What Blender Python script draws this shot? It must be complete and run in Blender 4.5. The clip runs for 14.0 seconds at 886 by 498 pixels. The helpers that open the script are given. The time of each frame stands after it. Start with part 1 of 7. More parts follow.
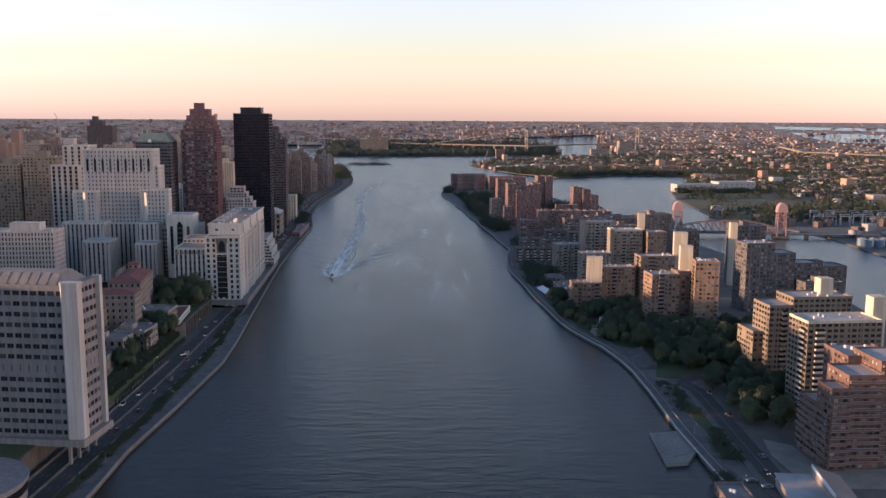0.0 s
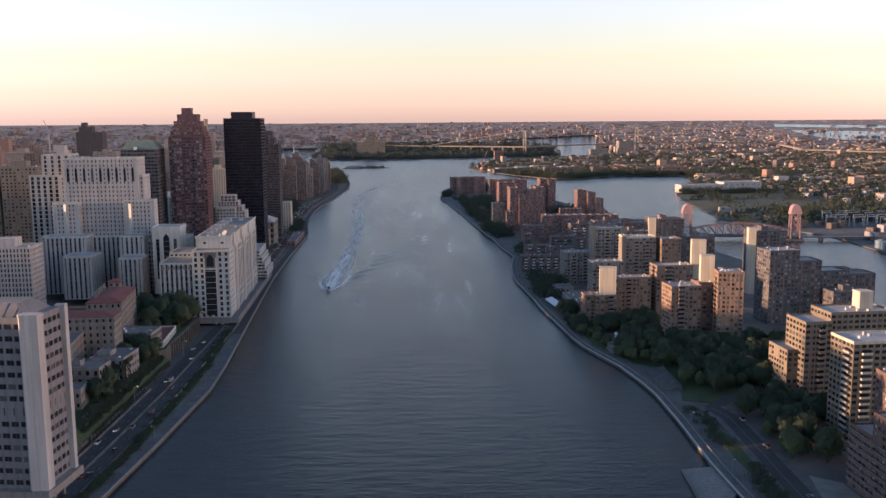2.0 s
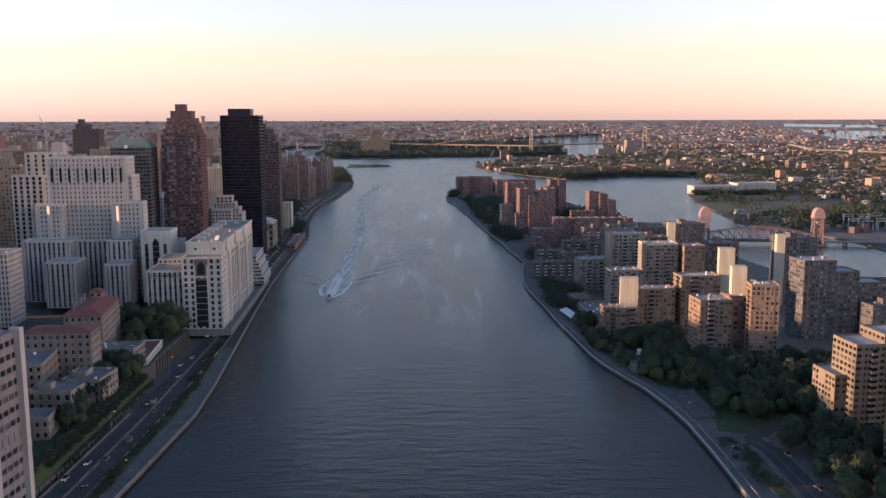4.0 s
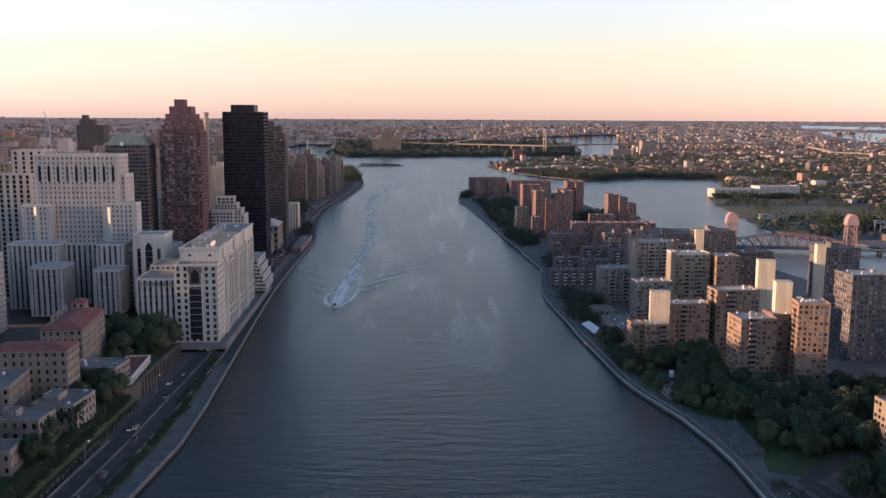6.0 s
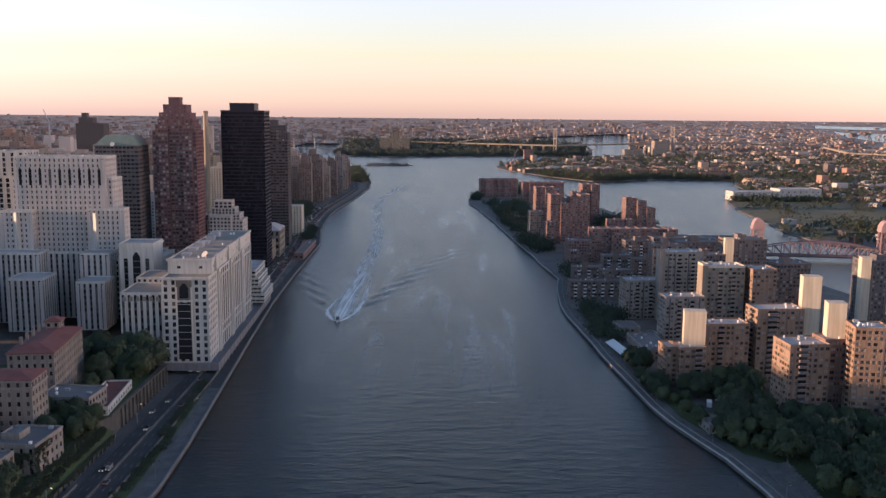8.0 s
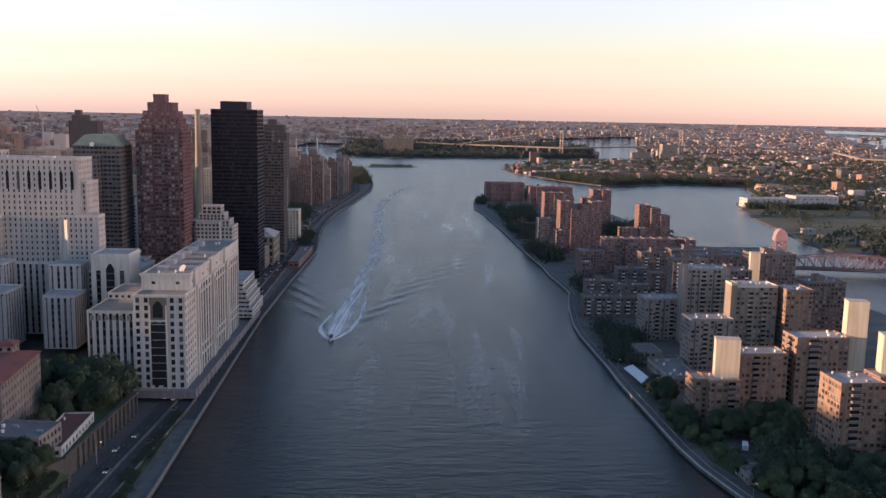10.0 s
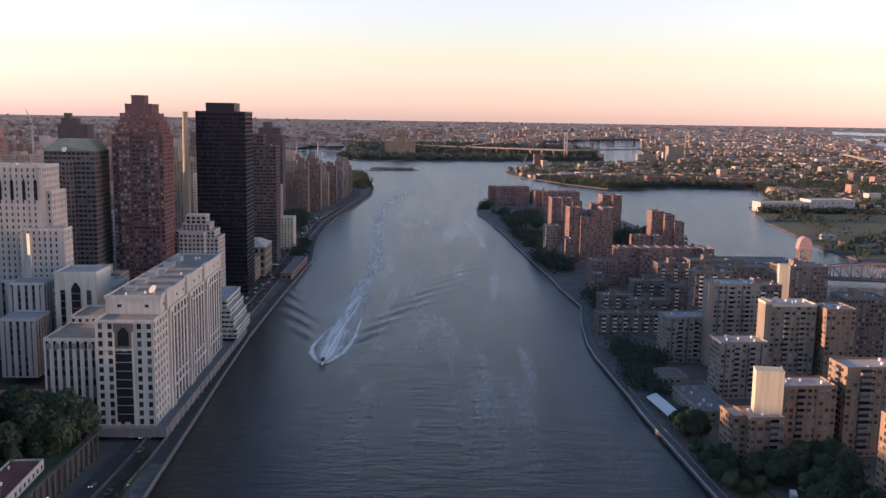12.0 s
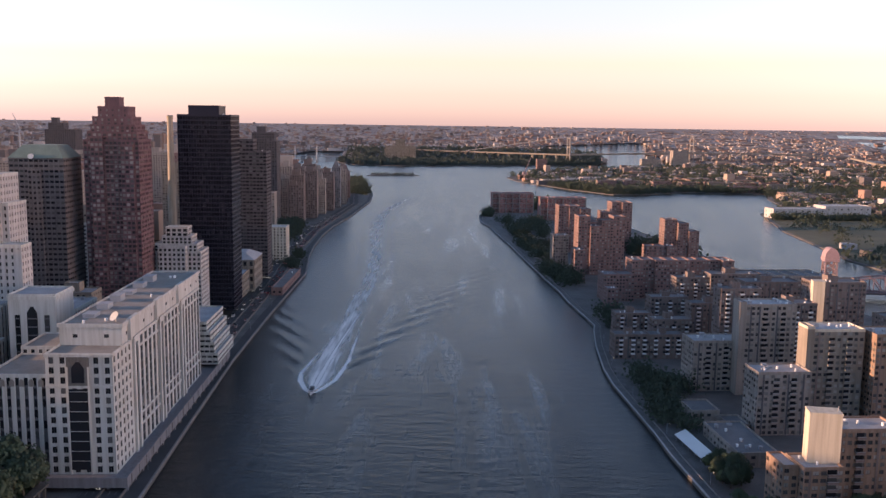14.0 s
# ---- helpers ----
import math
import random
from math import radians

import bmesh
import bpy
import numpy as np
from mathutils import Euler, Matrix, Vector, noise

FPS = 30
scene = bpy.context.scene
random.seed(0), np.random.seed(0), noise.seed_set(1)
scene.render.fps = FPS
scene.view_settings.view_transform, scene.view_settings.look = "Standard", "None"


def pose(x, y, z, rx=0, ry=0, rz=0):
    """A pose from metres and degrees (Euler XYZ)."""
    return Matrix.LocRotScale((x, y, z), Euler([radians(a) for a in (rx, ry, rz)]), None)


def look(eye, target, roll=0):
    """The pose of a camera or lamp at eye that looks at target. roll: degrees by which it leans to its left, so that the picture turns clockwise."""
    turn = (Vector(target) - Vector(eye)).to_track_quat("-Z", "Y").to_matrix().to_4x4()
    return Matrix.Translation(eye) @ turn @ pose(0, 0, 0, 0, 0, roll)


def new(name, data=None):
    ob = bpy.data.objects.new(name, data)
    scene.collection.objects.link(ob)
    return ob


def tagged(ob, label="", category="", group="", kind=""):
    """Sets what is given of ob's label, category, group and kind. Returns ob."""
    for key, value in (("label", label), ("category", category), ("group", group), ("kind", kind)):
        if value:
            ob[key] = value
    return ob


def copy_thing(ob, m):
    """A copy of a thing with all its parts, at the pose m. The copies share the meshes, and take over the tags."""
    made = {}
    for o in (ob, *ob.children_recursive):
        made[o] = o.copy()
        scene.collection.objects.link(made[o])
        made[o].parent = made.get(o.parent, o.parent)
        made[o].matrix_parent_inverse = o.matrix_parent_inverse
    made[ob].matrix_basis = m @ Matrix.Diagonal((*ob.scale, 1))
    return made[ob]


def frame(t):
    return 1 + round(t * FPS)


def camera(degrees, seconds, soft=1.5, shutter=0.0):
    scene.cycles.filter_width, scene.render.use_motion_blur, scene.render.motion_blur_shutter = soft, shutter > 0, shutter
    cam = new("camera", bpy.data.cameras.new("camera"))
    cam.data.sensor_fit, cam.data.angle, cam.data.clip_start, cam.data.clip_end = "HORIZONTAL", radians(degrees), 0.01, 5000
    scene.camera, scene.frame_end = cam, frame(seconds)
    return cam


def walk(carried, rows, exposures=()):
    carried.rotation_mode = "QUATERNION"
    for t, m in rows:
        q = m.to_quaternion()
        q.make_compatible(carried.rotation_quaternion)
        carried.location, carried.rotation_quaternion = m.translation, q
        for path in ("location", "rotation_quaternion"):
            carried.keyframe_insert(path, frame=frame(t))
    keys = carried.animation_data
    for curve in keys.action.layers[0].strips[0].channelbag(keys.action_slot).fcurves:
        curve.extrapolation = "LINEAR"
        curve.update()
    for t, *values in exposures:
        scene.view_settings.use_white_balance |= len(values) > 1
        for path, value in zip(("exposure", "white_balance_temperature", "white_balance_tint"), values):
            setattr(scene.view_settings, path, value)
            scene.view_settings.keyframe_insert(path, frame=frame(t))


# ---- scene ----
cam = camera(53.0, 14.0)
PATH = [
    (0, (3.933, 33.193, 148.112), (3.978, 35.171, 147.82), 0.3),
    (0.5, (3.298, 43.382, 148.154), (3.344, 45.36, 147.864), 0.3),
    (1, (2.66, 54.04, 148.511), (2.707, 56.018, 148.222), 0.2),
    (1.5, (1.936, 64.692, 149.024), (1.985, 66.67, 148.734), -0.1),
    (2, (1.162, 75.803, 149.335), (1.212, 77.782, 149.046), -0.4),
    (2.5, (0.38, 86.829, 149.581), (0.433, 88.807, 149.291), -0.4),
    (3, (-0.067, 98.407, 149.771), (-0.017, 100.385, 149.48), -0.4),
    (5.5, (-1.218, 156.878, 148.406), (-1.194, 158.856, 148.111), 0.3),
    (6, (-1.782, 169.101, 148.417), (-1.765, 171.079, 148.122), 0.3),
    (6.5, (-2.404, 181.159, 148.592), (-2.393, 183.137, 148.295), 0.3),
    (7, (-3.01, 193.401, 148.802), (-3.004, 195.379, 148.506), 0.4),
    (7.5, (-3.753, 206.004, 149.001), (-3.752, 207.982, 148.704), 0.5),
    (8, (-4.346, 218.775, 149.172), (-4.346, 220.753, 148.874), 0.5),
    (10.5, (-4.552, 283.562, 149.925), (-4.562, 285.54, 149.629), 1.2),
    (11, (-4.437, 296.523, 149.871), (-4.449, 298.501, 149.576), 1.2),
    (11.5, (-4.342, 309.604, 149.73), (-4.356, 311.582, 149.435), 1.1),
    (12, (-4.515, 322.945, 149.4), (-4.529, 324.924, 149.108), 0.9),
    (12.5, (-4.676, 336.335, 148.965), (-4.691, 338.313, 148.674), 0.8),
    (13, (-4.9, 349.524, 148.852), (-4.916, 351.503, 148.564), 0.8),
    (13.5, (-5.257, 362.551, 148.724), (-5.273, 364.53, 148.438), 0.8),
    (14, (-5.665, 375.565, 148.506), (-5.681, 377.545, 148.224), 0.8),
]
walk(cam, [(t, look(eye, target, roll)) for t, eye, target, roll in PATH],
     exposures=((0.0, 2.70, 6420, 11), (11.5, 2.70, 6420, 13), (14.0, 2.76, 6380, 16)))

# ---- world, sun ----
SUN_TO = Vector((-0.985, -0.085, 0.112)).normalized()
world = bpy.data.worlds.new("evening_sky")
scene.world = world
world.use_nodes = True
wn = world.node_tree.nodes
wl = world.node_tree.links
wn.clear()
sky = wn.new("ShaderNodeTexSky")
sky.sky_type = "NISHITA"
sky.sun_disc = False
sky.sun_elevation = math.asin(SUN_TO.z)
sky.sun_rotation = -math.atan2(SUN_TO.x, SUN_TO.y)
sky.air_density, sky.dust_density, sky.ozone_density = 1.0, 0.4, 2.0
tc = wn.new("ShaderNodeTexCoord")
sep = wn.new("ShaderNodeSeparateXYZ")
ramp = wn.new("ShaderNodeValToRGB")
mixs = wn.new("ShaderNodeMix")
mixs.data_type, mixs.blend_type = "RGBA", "MULTIPLY"
mixs.inputs[0].default_value = 1.0
bgd = wn.new("ShaderNodeBackground")
wout = wn.new("ShaderNodeOutputWorld")
wl.new(tc.outputs["Generated"], sep.inputs[0])
wl.new(sep.outputs["Z"], ramp.inputs[0])
# evening haze: rosy at the skyline, paler above, the upper sky dimmer
HAZE = ((0.0, (0.38, 0.34, 0.73)), (0.03, (0.395, 0.32, 0.505)), (0.065, (0.45, 0.345, 0.375)), (0.134, (0.575, 0.415, 0.44)), (0.30, (0.42, 0.38, 0.43)), (0.60, (0.285, 0.26, 0.27)))
while len(ramp.color_ramp.elements) < len(HAZE):
    ramp.color_ramp.elements.new(0.5)
for one, (p, c) in zip(ramp.color_ramp.elements, HAZE):
    one.position, one.color = p, (*c, 1)
wl.new(sky.outputs[0], mixs.inputs[6])
wl.new(ramp.outputs[0], mixs.inputs[7])
wl.new(mixs.outputs[2], bgd.inputs[0])
bgd.inputs[1].default_value = 0.15
wl.new(bgd.outputs[0], wout.inputs[0])

sun_data = bpy.data.lights.new("sun", "SUN")
sun_data.energy, sun_data.angle, sun_data.color = 1.5, radians(0.6), (1.0, 0.60, 0.37)
sun = new("sun", sun_data)
sun.matrix_world = look((0, 0, 500), Vector((0, 0, 500)) - SUN_TO)


# ---- materials ----
def nodes_of(name):
    mt = bpy.data.materials.new(name)
    mt.use_nodes = True
    nt = mt.node_tree
    return mt, nt, nt.nodes["Principled BSDF"]


def noise_node(nt, coord, scale, detail=3.0, rough=0.55, dist=0.0):
    n = nt.nodes.new("ShaderNodeTexNoise")
    n.inputs["Scale"].default_value, n.inputs["Detail"].default_value = scale, detail
    n.inputs["Roughness"].default_value, n.inputs["Distortion"].default_value = rough, dist
    nt.links.new(coord, n.inputs["Vector"])
    return n.outputs["Fac"]


def ramp_node(nt, fac, stops, constant=False):
    r = nt.nodes.new("ShaderNodeValToRGB")
    if constant:
        r.color_ramp.interpolation = "CONSTANT"
    el = r.color_ramp.elements
    while len(el) < len(stops):
        el.new(0.5)
    for one, (p, c) in zip(el, stops):
        one.position, one.color = p, (*c, 1)
    nt.links.new(fac, r.inputs[0])
    return r.outputs[0]


def mixed(nt, fac, a, b, how="MIX"):
    n = nt.nodes.new("ShaderNodeMix")
    n.data_type, n.blend_type = "RGBA", how
    for sock, v in ((n.inputs[0], fac), (n.inputs[6], a), (n.inputs[7], b)):
        if hasattr(v, "links"):
            nt.links.new(v, sock)
        elif isinstance(v, tuple):
            sock.default_value = (*v, 1)
        else:
            sock.default_value = v
    return n.outputs[2]


def math_node(nt, op, a, b=0.5, c=None):
    n = nt.nodes.new("ShaderNodeMath")
    n.operation = op
    for sock, v in zip(n.inputs, (a, b, c)):
        if v is None:
            continue
        if hasattr(v, "links"):
            nt.links.new(v, sock)
        else:
            sock.default_value = v
    return n.outputs[0]


def bumped(nt, bsdf, height, strength, distance):
    b = nt.nodes.new("ShaderNodeBump")
    b.inputs["Strength"].default_value, b.inputs["Distance"].default_value = strength, distance
    nt.links.new(height, b.inputs["Height"])
    nt.links.new(b.outputs[0], bsdf.inputs["Normal"])


def shade(c, k):
    return tuple(min(1.0, v * k) for v in c)


def surf(name, col, rough=0.85, vary=0.25, big=0.06, fine=1.6, bump=0.25, metal=0.0, streak=False, spread=0.0, islands=None):
    """Weathered surface: large stains, fine grain, optional rain streaks, spread of tone from piece to piece."""
    mt, nt, bs = nodes_of(name)
    co = nt.nodes.new("ShaderNodeTexCoord").outputs["Object"]
    f1 = noise_node(nt, co, big, 4.0)
    f2 = noise_node(nt, co, fine, 3.0)
    a = ramp_node(nt, f1, ((0.3, shade(col, 1 - vary)), (0.7, shade(col, 1 + vary * 0.6))))
    c = mixed(nt, 0.35, a, ramp_node(nt, f2, ((0.3, shade(col, 1 - vary * 1.3)), (0.7, shade(col, 1 + vary)))))
    if streak:
        mp = nt.nodes.new("ShaderNodeMapping")
        mp.inputs["Scale"].default_value = (0.55, 0.55, 0.03)
        nt.links.new(co, mp.inputs["Vector"])
        f3 = noise_node(nt, mp.outputs[0], 1.0, 3.0)
        c = mixed(nt, 0.8, c, ramp_node(nt, f3, ((0.35, (0.72, 0.70, 0.67)), (0.6, (1, 1, 1)))), "MULTIPLY")
    if islands:
        g = nt.nodes.new("ShaderNodeNewGeometry").outputs["Random Per Island"]
        n = len(islands)
        c = mixed(nt, 1.0, c, ramp_node(nt, g, tuple((i / n, v) for i, v in enumerate(islands)), True), "MULTIPLY")
    if spread:
        o = nt.nodes.new("ShaderNodeObjectInfo").outputs["Random"]
        c = mixed(nt, 1.0, c, ramp_node(nt, o, ((0.0, (1 - spread,) * 3), (1.0, (1.0, 1.0, 1.0)))), "MULTIPLY")
    nt.links.new(c, bs.inputs["Base Color"])
    bs.inputs["Roughness"].default_value, bs.inputs["Metallic"].default_value = rough, metal
    if bump:
        bumped(nt, bs, f2, bump, 0.08)
    return mt


def glazing(name, dark, pale, rough=0.08, pale_share=0.25):
    """Window glass; from room to room it is darker, or paled by blinds."""
    mt, nt, bs = nodes_of(name)
    co = nt.nodes.new("ShaderNodeTexCoord").outputs["Object"]
    g = nt.nodes.new("ShaderNodeNewGeometry").outputs["Random Per Island"]
    o = nt.nodes.new("ShaderNodeObjectInfo").outputs["Random"]
    r = math_node(nt, "FRACT", math_node(nt, "ADD", g, o))
    c = ramp_node(nt, r, ((0.0, shade(dark, 0.5)), (0.8 - pale_share, dark), (1.0 - pale_share, shade(pale, 0.55)), (1.0, pale)))
    nt.links.new(c, bs.inputs["Base Color"])
    bs.inputs["Roughness"].default_value = rough
    bs.inputs["IOR"].default_value = 1.5
    bumped(nt, bs, noise_node(nt, co, 0.25, 1.0), 0.15, 0.3)
    return mt


def leaves(name, a, b, heart=0.0):
    """Foliage; with a heart height the leaves shade as parts of one rounded crown."""
    mt, nt, bs = nodes_of(name)
    g = nt.nodes.new("ShaderNodeNewGeometry").outputs["Random Per Island"]
    o = nt.nodes.new("ShaderNodeObjectInfo").outputs["Random"]
    c = mixed(nt, 1.0, ramp_node(nt, g, ((0.0, a), (1.0, b))), ramp_node(nt, o, ((0.0, (0.65, 0.75, 0.7)), (0.6, (1, 1, 1)), (1.0, (1.1, 1.05, 0.88)))), "MULTIPLY")
    nt.links.new(c, bs.inputs["Base Color"])
    bs.inputs["Roughness"].default_value = 0.7
    if heart:
        co = nt.nodes.new("ShaderNodeTexCoord").outputs["Object"]
        vs = nt.nodes.new("ShaderNodeVectorMath")
        vs.operation = "SUBTRACT"
        nt.links.new(co, vs.inputs[0])
        vs.inputs[1].default_value = (0, 0, heart)
        sc = nt.nodes.new("ShaderNodeVectorMath")
        sc.operation = "NORMALIZE"
        nt.links.new(vs.outputs[0], sc.inputs[0])
        ge = nt.nodes.new("ShaderNodeNewGeometry").outputs["True Normal"]
        tr = nt.nodes.new("ShaderNodeVectorTransform")
        tr.vector_type, tr.convert_from, tr.convert_to = "NORMAL", "OBJECT", "WORLD"
        nt.links.new(sc.outputs[0], tr.inputs[0])
        ad = nt.nodes.new("ShaderNodeVectorMath")
        ad.operation = "MULTIPLY_ADD"
        nt.links.new(ge, ad.inputs[0])
        ad.inputs[1].default_value = (0.35, 0.35, 0.35) if heart > 0 else (0.3, 0.3, 0.3)
        if heart > 0:
            nt.links.new(tr.outputs[0], ad.inputs[2])
        else:  # a canopy seen as one soft sheet
            ad.inputs[2].default_value = (-0.10, -0.35, 0.8)
        no = nt.nodes.new("ShaderNodeVectorMath")
        no.operation = "NORMALIZE"
        nt.links.new(ad.outputs[0], no.inputs[0])
        nt.links.new(no.outputs[0], bs.inputs["Normal"])
    return mt


def water_material():
    mt, nt, bs = nodes_of("river_water")
    pos = nt.nodes.new("ShaderNodeNewGeometry").outputs["Position"]

    def scaled(sx, sy, turn=0.0):
        mp = nt.nodes.new("ShaderNodeMapping")
        mp.inputs["Scale"].default_value = (sx, sy, 1)
        mp.inputs["Rotation"].default_value = (0, 0, turn)
        nt.links.new(pos, mp.inputs["Vector"])
        return mp.outputs[0]

    ripple = noise_node(nt, scaled(0.15, 0.50, 0.08), 1.0, 6.0, 0.68)
    swell = noise_node(nt, scaled(0.06, 0.19, -0.06), 1.0, 3.0, 0.55, 0.3)
    # wind slicks and tide lines, drawn out along the stream
    slick = noise_node(nt, scaled(0.016, 0.0042, 0.06), 1.0, 4.0, 0.55, 2.2)
    calm = ramp_node(nt, slick, ((0.42, (0, 0, 0)), (0.78, (1, 1, 1))))
    patch = noise_node(nt, scaled(0.004, 0.003), 1.0, 2.0)
    col = ramp_node(nt, patch, ((0.3, (0.008, 0.012, 0.0135)), (0.7, (0.014, 0.019, 0.0205))))
    thread = noise_node(nt, scaled(0.055, 0.0060, 0.10), 1.0, 7.0, 0.64, 0.45)
    line = ramp_node(nt, thread, ((0.49, (0, 0, 0)), (0.63, (1, 1, 1))))
    where = ramp_node(nt, noise_node(nt, scaled(0.012, 0.003), 1.0, 2.0), ((0.40, (0, 0, 0)), (0.52, (1, 1, 1))))
    flecks = ramp_node(nt, noise_node(nt, scaled(0.5, 0.2), 1.0, 3.0), ((0.4, (0, 0, 0)), (0.65, (1, 1, 1))))
    # tide lines gather where the channels part
    sp = nt.nodes.new("ShaderNodeSeparateXYZ")
    nt.links.new(pos, sp.inputs[0])
    mr = nt.nodes.new("ShaderNodeMapRange")
    nt.links.new(sp.outputs["Y"], mr.inputs[0])
    mr.inputs[1].default_value, mr.inputs[2].default_value = 640.0, 900.0
    off = math_node(nt, "ABSOLUTE", math_node(nt, "ADD", sp.outputs["X"], 15.0))
    mid = math_node(nt, "MULTIPLY_ADD", off, -1 / 55.0, 1.9)
    mid = math_node(nt, "MINIMUM", math_node(nt, "MAXIMUM", mid, 0.0), 1.0)
    where = math_node(nt, "MULTIPLY", math_node(nt, "MULTIPLY", where, mr.outputs[0]), mid)
    streak = math_node(nt, "MULTIPLY", line, where)
    lace = math_node(nt, "MULTIPLY", streak, flecks)
    col = mixed(nt, math_node(nt, "MULTIPLY", lace, 0.35), col, (0.32, 0.32, 0.32))
    col = mixed(nt, math_node(nt, "MULTIPLY", streak, 0.39), col, (0.26, 0.265, 0.27))
    nt.links.new(col, bs.inputs["Base Color"])
    rg = math_node(nt, "MULTIPLY_ADD", calm, -0.05, 0.26)
    nt.links.new(rg, bs.inputs["Roughness"])
    bs.inputs["IOR"].default_value = 1.333
    bs.inputs["Specular IOR Level"].default_value = 0.42
    h = math_node(nt, "MULTIPLY_ADD", swell, 2.0, ripple)
    b = nt.nodes.new("ShaderNodeBump")
    b.inputs["Distance"].default_value = 0.5
    nt.links.new(math_node(nt, "MAXIMUM", math_node(nt, "MULTIPLY_ADD", streak, -0.35, math_node(nt, "MULTIPLY_ADD", calm, -0.14, 0.62)), 0.08), b.inputs["Strength"])
    nt.links.new(h, b.inputs["Height"])
    nt.links.new(b.outputs[0], bs.inputs["Normal"])
    return mt


def foam_material():
    mt, nt, bs = nodes_of("wake_foam")
    pos = nt.nodes.new("ShaderNodeNewGeometry").outputs["Position"]
    mp = nt.nodes.new("ShaderNodeMapping")
    mp.inputs["Scale"].default_value = (0.30, 0.022, 1)
    nt.links.new(pos, mp.inputs["Vector"])
    f = noise_node(nt, mp.outputs[0], 1.0, 3.0, 0.55, 0.2)
    uv = nt.nodes.new("ShaderNodeUVMap").outputs[0]
    sp = nt.nodes.new("ShaderNodeSeparateXYZ")
    nt.links.new(uv, sp.inputs[0])
    k = math_node(nt, "MULTIPLY_ADD", f, 0.8, math_node(nt, "SUBTRACT", sp.outputs[0], 0.4))
    al = ramp_node(nt, k, ((0.34, (0, 0, 0)), (0.70, (0.20, 0.20, 0.20)), (1.0, (0.9, 0.9, 0.9))))
    bs.inputs["Base Color"].default_value = (0.95, 0.93, 0.90, 1)
    bs.inputs["Roughness"].default_value = 0.8
    nt.links.new(al, bs.inputs["Alpha"])
    return mt


def level_water():
    """Far reaches: level water, laid on the rising ground."""
    mt, nt, bs = nodes_of("far_water")
    co = nt.nodes.new("ShaderNodeNewGeometry").outputs["Position"]
    nt.links.new(ramp_node(nt, noise_node(nt, co, 0.01), ((0.3, (0.02, 0.024, 0.028)), (0.7, (0.03, 0.034, 0.038)))), bs.inputs["Base Color"])
    bs.inputs["Roughness"].default_value = 0.15
    up_ = nt.nodes.new("ShaderNodeCombineXYZ")
    up_.inputs[2].default_value = 1.0
    nt.links.new(up_.outputs[0], bs.inputs["Normal"])
    return mt


WATER = water_material()
FAR_WATER = level_water()
FOAM = foam_material()
SEAWALL = surf("seawall_stone", (0.15, 0.14, 0.13), vary=0.35, big=0.12, streak=True)
PAVING = surf("promenade_paving", (0.125, 0.118, 0.115), vary=0.5, big=0.2)
SOIL = surf("city_ground", (0.12, 0.115, 0.11), vary=0.5, big=0.05)
GRASS = surf("lawn_grass", (0.05, 0.075, 0.026), vary=0.45, big=0.05, fine=0.8)
ASPHALT = surf("worn_asphalt", (0.055, 0.053, 0.054), vary=0.3, big=0.08)
PAINT = surf("road_paint", (0.20, 0.20, 0.20), vary=0.2)
CONCRETE = surf("cast_concrete", (0.27, 0.25, 0.235), vary=0.2, streak=True)
BEIGE = surf("beige_wall_stone", (0.25, 0.228, 0.205), vary=0.3, streak=True)
ROOF_PALE = surf("pale_roof_gravel", (0.42, 0.42, 0.43), vary=0.28, big=0.14, spread=0.2)
ROOF_BROWN = surf("grey_brown_roof_gravel", (0.25, 0.235, 0.215), vary=0.3, big=0.14)
DULL_WHITE = surf("weathered_white_paint", (0.40, 0.40, 0.395), rough=0.7, vary=0.1)
ROOF_DARK = surf("dark_roof_felt", (0.20, 0.195, 0.20), vary=0.3, big=0.1, spread=0.3)
RED_TILE = surf("red_roof_tile", (0.20, 0.075, 0.065), vary=0.3, big=0.2)
COPPER = surf("green_copper_roof", (0.15, 0.205, 0.18), vary=0.25, big=0.15)
WHITE_BRICK = surf("white_glazed_brick", (0.47, 0.455, 0.44), vary=0.13, streak=True)
CREAM_PANEL = surf("cream_stone_panel", (0.53, 0.53, 0.50), vary=0.10, streak=True)
PALE_PANEL = surf("pale_concrete_panel", (0.215, 0.208, 0.218), vary=0.12, streak=True)
TAN_BRICK = surf("tan_brick", (0.26, 0.225, 0.185), vary=0.18, streak=True)
GREY_BLOCK = surf("grey_brown_block", (0.34, 0.295, 0.26), vary=0.2, streak=True)
BROWN_BRICK = surf("dark_brown_brick", (0.215, 0.168, 0.152), vary=0.25, streak=True)
RED_BRICK = surf("red_brown_brick", (0.25, 0.16, 0.145), vary=0.22, streak=True)
MAROON_BRICK = surf("maroon_brick", (0.16, 0.09, 0.10), vary=0.2, streak=True)
CREAM_BLOCK = surf("cream_rendered_wall", (0.60, 0.53, 0.42), vary=0.08, streak=True)
ORANGE_BRICK = surf("orange_tan_brick", (0.30, 0.205, 0.15), vary=0.2, streak=True)
SLATE = surf("slate_grey_brick", (0.125, 0.12, 0.128), vary=0.2, streak=True)
DUSK_BRICK = surf("blackish_brown_brick", (0.09, 0.083, 0.09), vary=0.2, streak=True)
CHIMNEY_BUFF = surf("buff_chimney_brick", (0.36, 0.30, 0.23), vary=0.2, streak=True)
RETAINING = surf("retaining_wall_stone", (0.11, 0.10, 0.09), vary=0.4, big=0.15, streak=True)
SPANDREL = surf("dark_spandrel_panel", (0.10, 0.10, 0.11), vary=0.15, bump=0)
